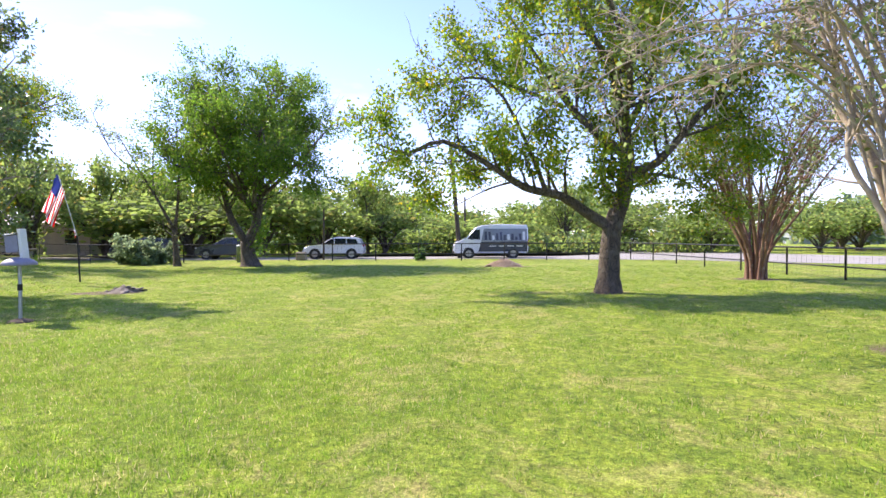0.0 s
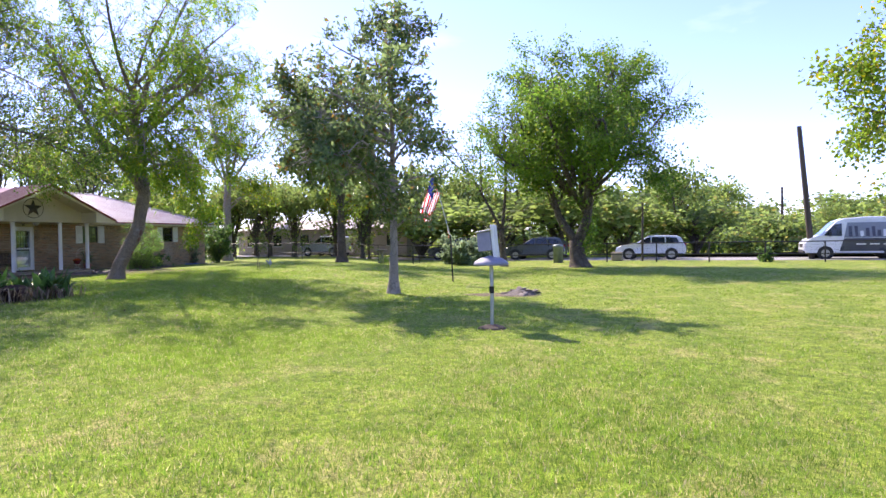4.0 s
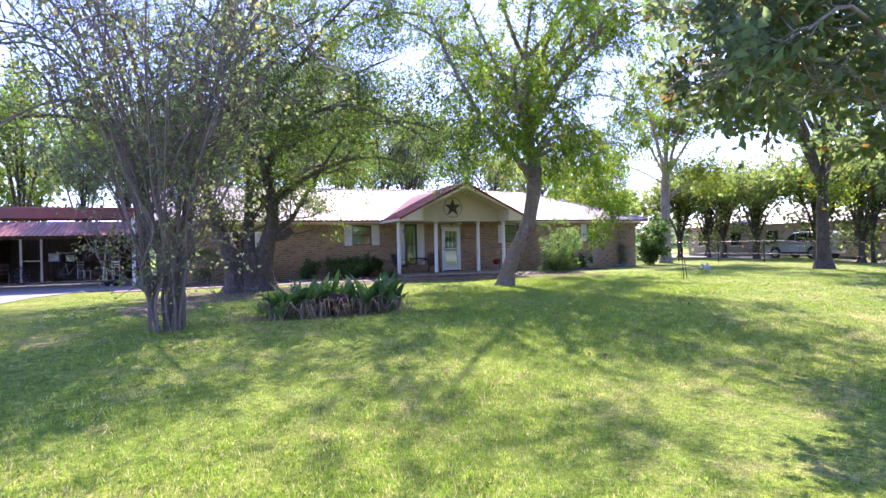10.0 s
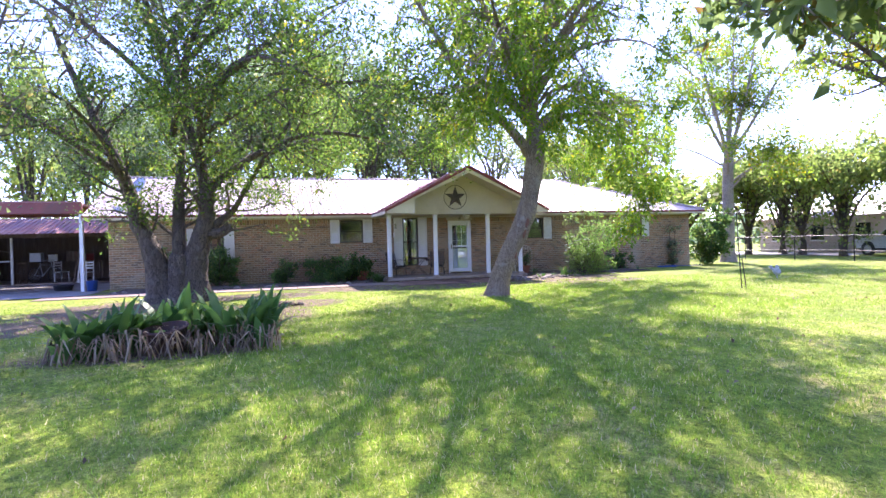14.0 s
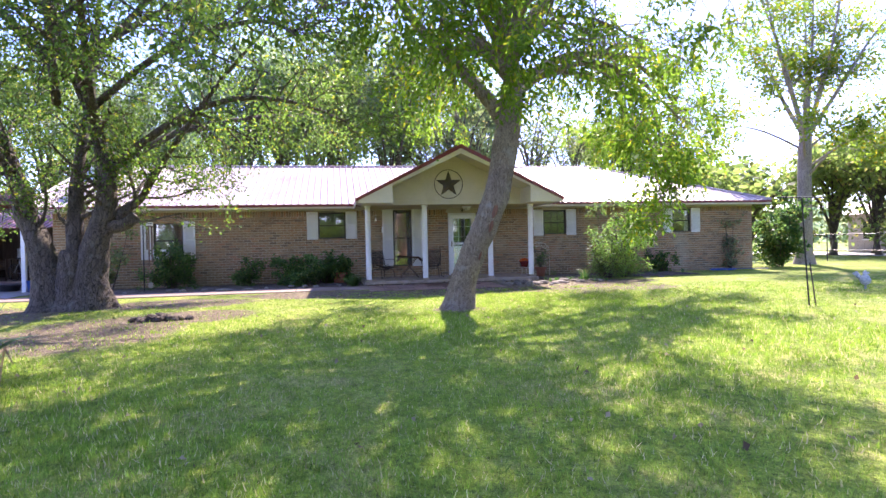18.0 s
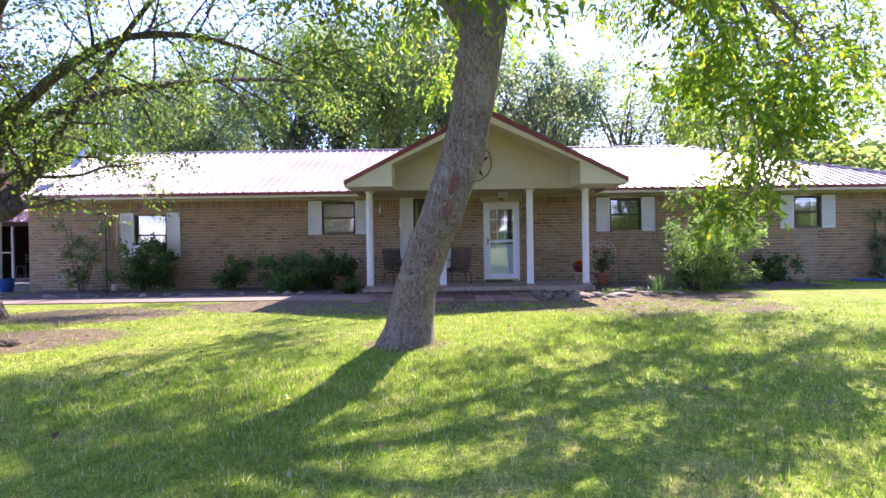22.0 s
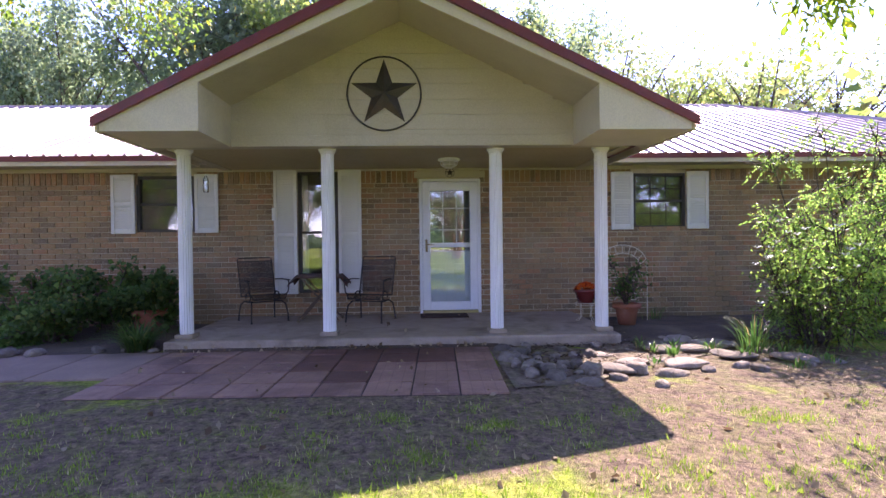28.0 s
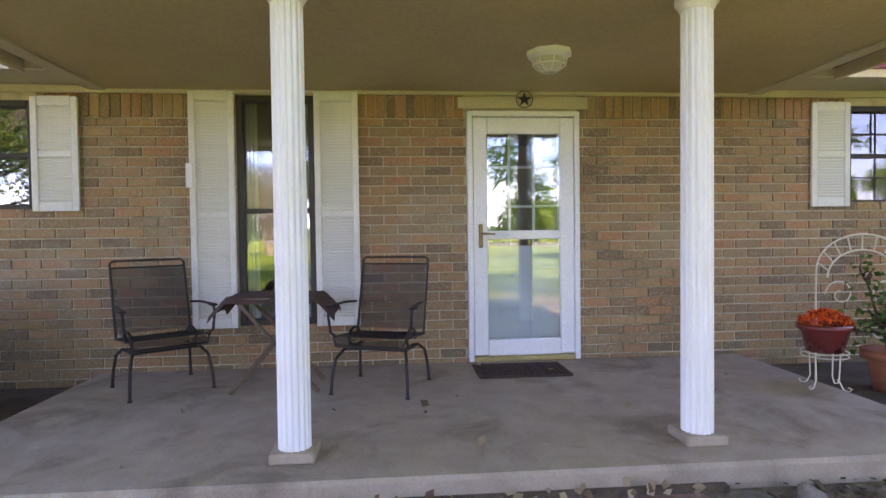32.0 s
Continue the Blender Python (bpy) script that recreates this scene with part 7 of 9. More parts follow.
CLOTH = stuff_mat("dark_woven_cloth", (0.035, 0.025, 0.022), (0.09, 0.05, 0.035), 18, (0.16, 0.03, 0.025), 120, 0.9, bmp=0.3, stretch=(1, 6, 1))
cloth = tagged(part("table_cloth", cl, CLOTH, None, "dark red and black woven cloth on the tray table", True, fix=False), category="cloth")
cloth.matrix_basis = pose(-34.5, 17.62, 0.135)

mat_ = MB().box((0, 0, 0), (0.42, 0.72, 0.02), 0.006)
dm_ = tagged(part("door_mat", mat_, stuff_mat("mat_rubber", (0.06, 0.032, 0.024), (0.04, 0.024, 0.02), 20, None, 120, 0.95, bmp=0.5), None, "dark brown ribbed doormat before the front door"), category="doormat")
for k in range(-8, 9):
    part("rib", MB().box((0, k * 0.04, 0.012), (0.36, 0.016, 0.008)), dm_.data.materials[0], dm_)
dm_.matrix_basis = pose(-34.74, 19.44, 0.142)

# ceiling lamp
lamp = thing("ceiling_lamp", "white octagonal caged porch lamp on the ceiling", "lamp", pose(-34.05, 19.5, 2.415))
part("canopy", MB().lathe([(0.0, 0.0), (0.15, 0.0), (0.15, -0.03), (0.11, -0.045), (0.1, -0.045)], n=8), WHITE, lamp)
cage = MB()
for k in range(8):
    a = 2 * math.pi * k / 8
    cage.tube([(0.12 * math.cos(a), 0.12 * math.sin(a), -0.04), (0.11 * math.cos(a), 0.11 * math.sin(a), -0.09), (0.05 * math.cos(a), 0.05 * math.sin(a), -0.13)], 0.005, 5)
    b = 2 * math.pi * (k + 1) / 8
    for rr, zz in ((0.11, -0.09), (0.05, -0.13)):
        cage.tube([(rr * math.cos(a), rr * math.sin(a), zz), (rr * math.cos(b), rr * math.sin(b), zz)], 0.005, 5)
part("cage", cage, WHITE, lamp)
part("globe", MB().lathe([(0.09, -0.045), (0.095, -0.08), (0.045, -0.122), (0.0, -0.124)], n=8), stuff_mat("frosted_globe", (0.6, 0.58, 0.5), (0.55, 0.53, 0.45), 5, None, 50, 0.3, bmp=0), lamp)

# plant stand with its pot, and the white iron trellis
stand = thing("plant_stand", "thin white wire plant stand with curled feet", "plant stand", pose(-34.0, 21.4, 0.13) @ Matrix.Diagonal((0.95, 0.95, 0.66, 1)))
for k in range(4):
    a = 2 * math.pi * k / 4 + 0.4
    part("leg", MB().tube([(0.11 * math.cos(a), 0.11 * math.sin(a), 0.38), (0.10 * math.cos(a), 0.10 * math.sin(a), 0.1), (0.13 * math.cos(a), 0.13 * math.sin(a), 0.02), (0.17 * math.cos(a), 0.17 * math.sin(a), 0.012), (0.185 * math.cos(a), 0.185 * math.sin(a), 0.04), (0.16 * math.cos(a), 0.16 * math.sin(a), 0.05)], 0.005, 6), TRIM, stand)
for zz in (0.38, 0.34):
    part("hoop", MB().tube([(0.15 * math.cos(q), 0.15 * math.sin(q), zz) for q in np.linspace(0, 2 * math.pi, 25)], 0.005, 6, False), TRIM, stand)
GLAZE = stuff_mat("red_glaze", (0.16, 0.02, 0.018), (0.12, 0.016, 0.015), 4, None, 40, 0.25, bmp=0.03, coat=0.5)
fp_ = pot("flower_pot", "glazed dark red pot of orange flowers on the stand", -34.0, 21.4, 0.385, 0.165, 0.19, GLAZE, rim=0.012)
mum = MB()
rq = random.Random(44)
for _ in range(420):
    a, e = rq.uniform(0, 6.283), rq.uniform(0.1, 1.5)
    c = Vector((0.15 * math.cos(a) * math.cos(e), 0.15 * math.sin(a) * math.cos(e), 0.17 + 0.09 * math.sin(e)))
    d = Vector((rq.gauss(0, 1), rq.gauss(0, 1), rq.gauss(0.8, 0.6))).normalized() * 0.035
    w = d.orthogonal().normalized() * 0.007
    mum.quad(c - w, c + w, c + d + w * 0.5, c + d - w * 0.5)
part("bloom", mum, leaf_mat("orange_petal", (0.5, 0.04, 0.01), (0.75, 0.16, 0.02), (0.3, 0.02, 0.01), 0.2, 0.3), fp_, "orange chrysanthemum heads", fix=False)
tr_ = thing("garden_trellis", "rusty white wrought-iron arched trellis with scrolls", "trellis", pose(-34.5, 22.1, 0.03, 0, 0, -5))
for s in (-1, 1):
    part("upright", MB().tube([(0, s * 0.36, 0), (0, s * 0.36, 0.86)], 0.007, 8), TRIM, tr_)
for r_, zc in ((0.36, 0.86), (0.27, 0.81)):
    part("arch", MB().tube([(0, r_ * math.cos(q), zc + r_ * math.sin(q) * 0.8) for q in np.linspace(0, math.pi, 22)], 0.007, 8, False), TRIM, tr_)
for q in np.linspace(0.25, math.pi - 0.25, 9):
    part("spindle", MB().tube([(0, 0.27 * math.cos(q), 0.81 + 0.216 * math.sin(q)), (0, 0.36 * math.cos(q), 0.86 + 0.288 * math.sin(q))], 0.006, 6), TRIM, tr_)
for s in (-1, 1):
    for cz, rr in ((0.68, 0.12), (0.4, 0.14)):
        part("scroll", MB().tube([(0, s * (0.17 + rr * (1 - k / 30) * math.cos(k * 0.32)), cz + rr * (1 - k / 30) * math.sin(k * 0.32)) for k in range(26)], 0.006, 6, False), TRIM, tr_)

# wind chime and small box on a shutter
wc = thing("wind_chime", "long dark tube wind chime under the eaves", "wind chime", pose(-33.4, 9.95, 0.0))
part("bracket", MB().tube([(0, 0.14, 1.98), (0, -0.1, 2.0), (0, -0.16, 1.97)], 0.012, 6), BLACKIRON, wc)
part("stake", MB().tube([(0, -0.1, -0.05), (0, -0.1, 2.0)], 0.014, 6), BLACKIRON, wc)
for k in range(5):
    a = 2 * math.pi * k / 5
    part("tube", MB().tube([(0.07 * math.cos(a), 0.07 + 0.07 * math.sin(a), 0.75 + 0.12 * k), (0.07 * math.cos(a), 0.07 + 0.07 * math.sin(a), 1.88)], 0.022, 8), WOOD, wc)
part("ring", MB().lathe([(0.1, 1.88), (0.1, 1.91), (0.0, 1.92)], (0, 0.07, 0), 14), WOOD, wc)
part("sail", MB().lathe([(0.0, 0.12), (0.06, 0.14), (0.06, 0.26), (0.0, 0.3)], (0, 0.07, 0), 12), stuff_mat("sail_wood", (0.4, 0.34, 0.25), (0.34, 0.28, 0.2), 6, None, 50, 0.7), wc)
th = thing("thermometer", "small white thermometer fixed to a shutter", "thermometer", pose(XW + 0.045, 16.82, 1.72))
part("case", MB().box((0, 0, 0), (0.02, 0.06, 0.2), 0.006), WHITE, th)
ac = thing("window_air_conditioner", "small white air conditioner in the first window", "air conditioner", pose(XW + 0.02, 9.85, 1.08))
part("case", MB().box((0, 0, 0), (0.3, 0.4, 0.28), 0.012), WHITE, ac)
for k in range(9):
    part("grille_slat", MB().box((0.152, 0, -0.11 + k * 0.027), (0.008, 0.36, 0.008)), SHUTTER, ac)
dish = thing("satellite_dish", "grey satellite dish on the roof edge", "satellite dish", pose(-36.2, 7.6, 3.15, 0, 0, -40))
part("reflector", MB().lathe([(0.0, 0.0), (0.15, 0.015), (0.28, 0.06), (0.36, 0.11), (0.365, 0.115), (0.28, 0.07), (0.0, 0.012)], n=24), GALV, dish, "", True).matrix_basis = pose(0, 0, 0.55, 0, 60, 0)
part("mast", MB().tube([(0, 0, -0.15), (0, 0, 0.4), (0.05, 0, 0.55)], 0.022, 8), GALV, dish)

# ---- carport, sheds and what stands in them ----
cp = thing("carport", "flat metal carport with a red-brown front beam", "carport", kind="structure")
part("front_beam", MB().box((-35.1, -0.3, 2.87), (0.12, 12.6, 0.4), 0.01), RED, cp, "red-brown metal beam")
part("lip", MB().box((-35.03, -0.3, 3.07), (0.03, 12.6, 0.05)), ROOFRED, cp)
part("carport_roof", MB().box((-38.3, -0.3, 3.0), (6.3, 12.6, 0.05)), ROOFRED, cp)
for yy in (-6.4, -0.6):
    part("post", MB().box((-35.15, yy, 1.33), (0.09, 0.09, 2.66), 0.006), STARMETAL, cp)
part("post", MB().box((-35.12, 5.95, 1.35), (0.12, 0.12, 2.7), 0.01), WHITE, cp, "white post")
for yy in (-6.4, -0.6, 5.9):
    part("rear_post", MB().box((-41.3, yy, 1.48), (0.09, 0.09, 2.96), 0.006), STARMETAL, cp)
for k in range(5):
    part("purlin", MB().box((-36.2 - k * 1.2, -0.3, 2.93), (0.06, 12.5, 0.09)), RED, cp)

shed = thing("open_shed", "open-fronted shed with a faded red metal roof", "shed", kind="structure")
for k in range(8):
    y0 = -0.9 + k * 0.82
    slope_panel("roof_panel", ((-41.6, y0, 2.22), (-41.6, y0 + 0.82, 2.22), (-44.2, y0 + 0.82, 3.0), (-44.2, y0, 3.0)), shed, ROOFRED, 4)
part("eave_board", MB().box((-41.62, 2.38, 2.13), (0.05, 6.56, 0.16), 0.005), WOOD, shed)
part("back_wall", MB().box((-46.4, 2.4, 1.4), (0.1, 6.6, 2.8)), WOOD, shed)
for yy in (-0.85, 5.62):
    part("side_wall", MB().box((-44.0, yy, 1.2), (4.8, 0.1, 2.4)), WOOD, shed)
part("rear_roof", MB().quad((-44.2, -0.9, 3.0), (-44.2, 5.66, 3.0), (-46.7, 5.66, 2.3), (-46.7, -0.9, 2.3)), ROOFRED, shed, fix=False)
for yy in (-0.8, 0.75, 1.55, 4.3, 5.5):
    part("post", MB().box((-41.65, yy, 1.06), (0.09, 0.09, 2.12), 0.005), WOOD if yy not in (0.75, 1.55) else SHUTTER, shed)
part("rail", MB().box((-41.66, 1.15, 1.05), (0.04, 0.8, 0.05)), SHUTTER, shed)
part("floor_slab", MB().box((-44.0, 2.4, 0.03), (5.0, 6.5, 0.07)), CONCRETE, shed)

side = thing("side_shed", "small pale blue-grey shed with a low metal roof", "shed", pose(-40.2, -4.6, 0), kind="structure")
BLUEGREY = stuff_mat("blue_grey_siding", (0.42, 0.46, 0.5), (0.36, 0.4, 0.44), 2, (0.3, 0.3, 0.3), 50, 0.6, bmp=0.1)
part("wall", MB().box((0, 0, 1.1), (3.6, 3.0, 2.2), 0.01), BLUEGREY, side)
for k in range(13):
    part("batten", MB().box((1.81, -1.4 + k * 0.23, 1.1), (0.02, 0.03, 2.15)), BLUEGREY, side)
part("roof", MB().prism([(-1.75, 2.2), (0, 2.75), (1.75, 2.2), (1.75, 2.26), (0, 2.82), (-1.75, 2.26)], 0, -2.0, 2.1), ROOF, side)
part("door", MB().box((0.6, 1.51, 0.95), (0.9, 0.04, 1.9), 0.01), WHITE, side, "white shed door")

PLASTIC = stuff_mat("black_plastic", (0.02, 0.02, 0.022), (0.03, 0.03, 0.032), 4, None, 60, 0.5, bmp=0.1)
BLUEPL = stuff_mat("blue_plastic", (0.03, 0.08, 0.28), (0.025, 0.065, 0.22), 4, None, 60, 0.45, bmp=0.1)


def wheelie_bin(x, y, turn):
    t = thing("wheelie_bin", "black plastic wheeled rubbish bin", "rubbish bin", pose(x, y, 0.03, 0, 0, turn))
    part("body", MB().prism([(-0.24, 0.08), (0.26, 0.08), (0.32, 0.98), (-0.3, 0.98)], 1, -0.27, 0.27), PLASTIC, t)
    part("lid", MB().prism([(-0.34, 0.98), (0.35, 0.98), (0.33, 1.03), (0.0, 1.07), (-0.34, 1.05)], 1, -0.3, 0.3), PLASTIC, t)
    for s in (-1, 1):
        part("wheel", MB().tube([(-0.26, s * 0.2, 0.12), (-0.26, s * 0.27, 0.12)], 0.12, 14), PLASTIC, t)
    part("handle", MB().tube([(-0.36, -0.25, 1.0), (-0.38, -0.2, 1.0), (-0.38, 0.2, 1.0), (-0.36, 0.25, 1.0)], 0.015, 6), PLASTIC, t)


wheelie_bin(-40.3, -1.5, 10)
wheelie_bin(-40.2, -0.75, -6)
bar = thing("barrel", "blue plastic barrel beside the shed", "barrel", pose(-38.6, -2.5, 0.03))
part("drum", MB().lathe([(0.27, 0), (0.29, 0.03), (0.29, 0.3), (0.3, 0.33), (0.29, 0.36), (0.29, 0.6), (0.3, 0.63), (0.29, 0.66), (0.28, 0.9), (0.25, 0.92), (0, 0.92)], n=22), BLUEPL, bar, "", True)


def wood_chair(x, y, turn, material, label):
    t = thing("wooden_chair", label, "chair", pose(x, y, 0.06, 0, 0, turn), "shed chairs")
    for sx in (-1, 1):
        for sy in (-1, 1):
            part("leg", MB().box((sx * 0.19, sy * 0.19, 0.22), (0.04, 0.04, 0.44), 0.004), material, t)
        part("back_post", MB().box((-0.2, sx * 0.19, 0.68), (0.035, 0.04, 0.5), 0.004), material, t)
    part("seat", MB().box((0, 0, 0.45), (0.44, 0.44, 0.03), 0.008), material, t)
    for z in (0.62, 0.74, 0.86):
        part("back_slat", MB().box((-0.2, 0, z), (0.02, 0.36, 0.06), 0.004), material, t)
    return t


wood_chair(-41.0, 0.25, 20, WOOD, "old slatted wooden chair at the shed front")
wood_chair(-42.6, 3.1, 60, SHUTTER, "pale painted wooden chair inside the shed")
wood_chair(-40.8, 4.55, -30, SHUTTER, "white folding chair beside the shed post")
wood_chair(-42.2, 1.6, -15, WOOD, "brown wooden chair in the shed shade")
wb = thing("workbench", "cluttered wooden workbench in the shed", "workbench", pose(-44.6, 2.6, 0.06))
part("bench_top", MB().box((0, 0, 0.88), (0.7, 3.4, 0.06), 0.006), WOOD, wb)
for sx in (-1, 1):
    for sy in (-1, 1):
        part("leg", MB().box((sx * 0.28, sy * 1.6, 0.43), (0.09, 0.09, 0.86), 0.004), WOOD, wb)
for k, (bx, by, s, mt) in enumerate(((-44.6, 1.5, 0.4, GALV), (-44.5, 2.2, 0.3, SHUTTER), (-44.7, 3.0, 0.45, WOOD), (-44.5, 3.7, 0.3, RED))):
    bb = thing("storage_box", "box of odds and ends on the workbench", "box", pose(bx, by, 0.97, 0, 0, 12 * k))
    part("case", MB().box((0, 0, s / 2), (s, s * 1.2, s), 0.015), mt, bb)
    part("lid", MB().box((0, 0, s + 0.015), (s + 0.03, s * 1.2 + 0.03, 0.03), 0.008), mt, bb)


def wheel_of(name, label, x, y, r, turn, z0=0.04, spokes=10, material=None):
    t = thing(name, label, "wheel", pose(x, y, z0 + r, 0, 0, turn))
    part("tyre", MB().tube([(r * math.cos(q), 0, r * math.sin(q)) for q in np.linspace(0, 2 * math.pi, 29)], 0.035, 6, False), material or PLASTIC, t)
    for k in range(spokes):
        a = 2 * math.pi * k / spokes
        part("spoke", MB().tube([(0, 0, 0), (r * math.cos(a), 0, r * math.sin(a))], 0.008, 5), GALV, t)
    part("hub", MB().tube([(0, -0.05, 0), (0, 0.05, 0)], 0.04, 10), GALV, t)
    return t


wheel_of("wagon_wheel", "old spoked wheel leaning at the shed front", -41.2, 0.85, 0.36, 80)
bike = thing("bicycle", "old bicycle parked inside the shed", "bicycle", pose(-42.1, 2.6, 0.06, 0, 0, 65))
for cx in (-0.5, 0.5):
    w = part("wheel", MB().tube([(cx + 0.33 * math.cos(q), 0, 0.34 + 0.33 * math.sin(q)) for q in np.linspace(0, 2 * math.pi, 25)], 0.018, 6, False), PLASTIC, bike)
    for k in range(8):
        a = math.pi * k / 8
        part("spoke", MB().tube([(cx - 0.32 * math.cos(a), 0, 0.34 - 0.32 * math.sin(a)), (cx + 0.32 * math.cos(a), 0, 0.34 + 0.32 * math.sin(a))], 0.003, 4), GALV, w)
part("bike_frame", MB().tube([(-0.5, 0, 0.34), (-0.1, 0, 0.3), (0.35, 0, 0.78), (-0.2, 0, 0.8), (-0.5, 0, 0.34)], 0.016, 6).tube([(-0.1, 0, 0.3), (-0.22, 0, 0.9)], 0.016, 6).tube([(0.5, 0, 0.34), (0.33, 0, 0.95)], 0.016, 6), GALV, bike)
part("saddle", MB().box((-0.23, 0, 0.92), (0.24, 0.13, 0.05), 0.02), PLASTIC, bike)
part("handlebar", MB().tube([(0.2, -0.28, 0.98), (0.33, -0.2, 1.0), (0.33, 0.2, 1.0), (0.2, 0.28, 0.98)], 0.013, 6), GALV, bike)
trg = thing("rubber_tub", "low black rubber tub on the concrete", "tub", pose(-36.0, 5.1, 0.03))
part("tub", MB().lathe([(0.26, 0), (0.31, 0.16), (0.33, 0.17), (0.31, 0.18), (0.27, 0.05), (0, 0.05)], n=22), PLASTIC, trg, "", True)
for k, (lx, ly, tx, ty) in enumerate(((-41.4, 3.9, -41.9, 4.15), (-41.4, 4.05, -41.9, 4.2))):
    ld_ = thing("plank", "long board leaning on the shed post", "board", pose(0, 0, 0))
    part("board", MB().tube([(lx, ly, 0.06), (tx, ty, 2.1)], 0.045, 4), SHUTTER if k else WOOD, ld_)
bk = thing("bucket", "dark blue bucket beside the white post", "bucket", pose(-35.0, 6.25, 0.03))
part("pail", MB().lathe([(0.14, 0), (0.18, 0.34), (0.19, 0.35), (0.17, 0.34), (0.13, 0.03), (0, 0.03)], n=18), BLUEPL, bk, "", True)

cable = thing("service_cable", "thin black service cable from the house corner", "cable")
part("wire", MB().tube([(-35.4, 6.3, 2.98), (-36.6, 3.0, 3.2), (-38.2, -2.0, 3.75), (-40.5, -9.0, 4.8), (-43.0, -16.0, 6.4)], 0.012, 5), FENCE, cable)
part("insulator", MB().tube([(-35.4, 6.3, 2.9), (-35.4, 6.3, 3.05)], 0.03, 8), WHITE, cable)

# ---- vehicles ----
def paint(name, c, metal=0.0):
    return stuff_mat(name, c, tuple(0.92 * v for v in c), 1.5, None, 30, 0.3, metal, bmp=0, coat=0.8)


TYRE = stuff_mat("tyre_rubber", (0.02, 0.02, 0.02), (0.03, 0.03, 0.03), 10, None, 60, 0.85, bmp=0.2)
RIM = stuff_mat("alloy_rim", (0.4, 0.4, 0.41), (0.33, 0.33, 0.34), 6, None, 50, 0.35, 0.8, bmp=0)
CARGLASS = stuff_mat("dark_car_glass", (0.02, 0.025, 0.03), (0.015, 0.02, 0.024), 2, None, 30, 0.08, bmp=0, coat=0.6)
LAMPGLASS = stuff_mat("headlamp_glass", (0.6, 0.62, 0.64), (0.5, 0.52, 0.55), 8, None, 40, 0.15, bmp=0)
TAILRED = stuff_mat("tail_lamp", (0.3, 0.01, 0.01), (0.25, 0.01, 0.01), 8, None, 40, 0.2, bmp=0)


def body_shell(prof, half, taper_from, taper):
    """A side profile drawn out to the width, with the sides leaning in above taper_from and rounded long edges."""
    mb = MB()
    k = len(prof)
    cols = ((-1.0, 0.94), (-0.94, 1.0), (0.94, 1.0), (1.0, 0.94))
    cx = sum(p[0] for p in prof) / k
    cz = sum(p[1] for p in prof) / k
    for u, sc in cols:
        for x, z in prof:
            w = half * (1 - taper * max(0.0, z - taper_from))
            s = 1.0 if sc == 1.0 else 0.97
            mb.v.append((cx + (x - cx) * s, u * w, cz + (z - cz) * s))
    for c in range(3):
        for i in range(k):
            j = (i + 1) % k
            mb.f.append((c * k + i, c * k + j, (c + 1) * k + j, (c + 1) * k + i))
    mb.f.append(tuple(reversed(range(k))))
    mb.f.append(tuple(range(3 * k, 4 * k)))
    return mb


def add_wheels(t, xs, half, r):
    for x in xs:
        for s in (-1, 1):
            w = part("wheel", MB().tube([(x, s * (half - 0.16), r), (x, s * (half + 0.02), r)], r, 22), TYRE, t, "black tyre")
            part("rim", MB().tube([(x, s * (half + 0.01), r), (x, s * (half + 0.03), r)], r * 0.66, 18), RIM, w, "alloy rim")
            for k in range(5):
                a = 2 * math.pi * k / 5
                part("spoke", MB().box((x + 0.3 * r * math.cos(a), s * (half + 0.033), r + 0.3 * r * math.sin(a)), (r * 0.6, 0.012, 0.05), 0.004, Matrix.Rotation(-a, 3, "Y")), RIM, w)
            part("wheel_arch", MB().tube([(x, s * (half - 0.05), r + 0.02), (x, s * (half + 0.008), r + 0.02)], r * 1.2, 24), TYRE, t)


def side_panel(t, name, pts, half, taper_from, taper, material, proud=0.012, label=""):
    for s in (-1, 1):
        mb = MB()
        vs = [(x, s * (half * (1 - taper * max(0.0, z - taper_from)) + proud), z) for x, z in pts]
        ws = [(x, y - s * 0.03, z) for x, y, z in vs]
        n = len(pts)
        mb.v += vs + ws
        mb.f += [tuple(range(n)), tuple(reversed(range(n, 2 * n)))] + [(i, n + i, n + (i + 1) % n, (i + 1) % n) for i in range(n)]
        part(name, mb, material, t, label)


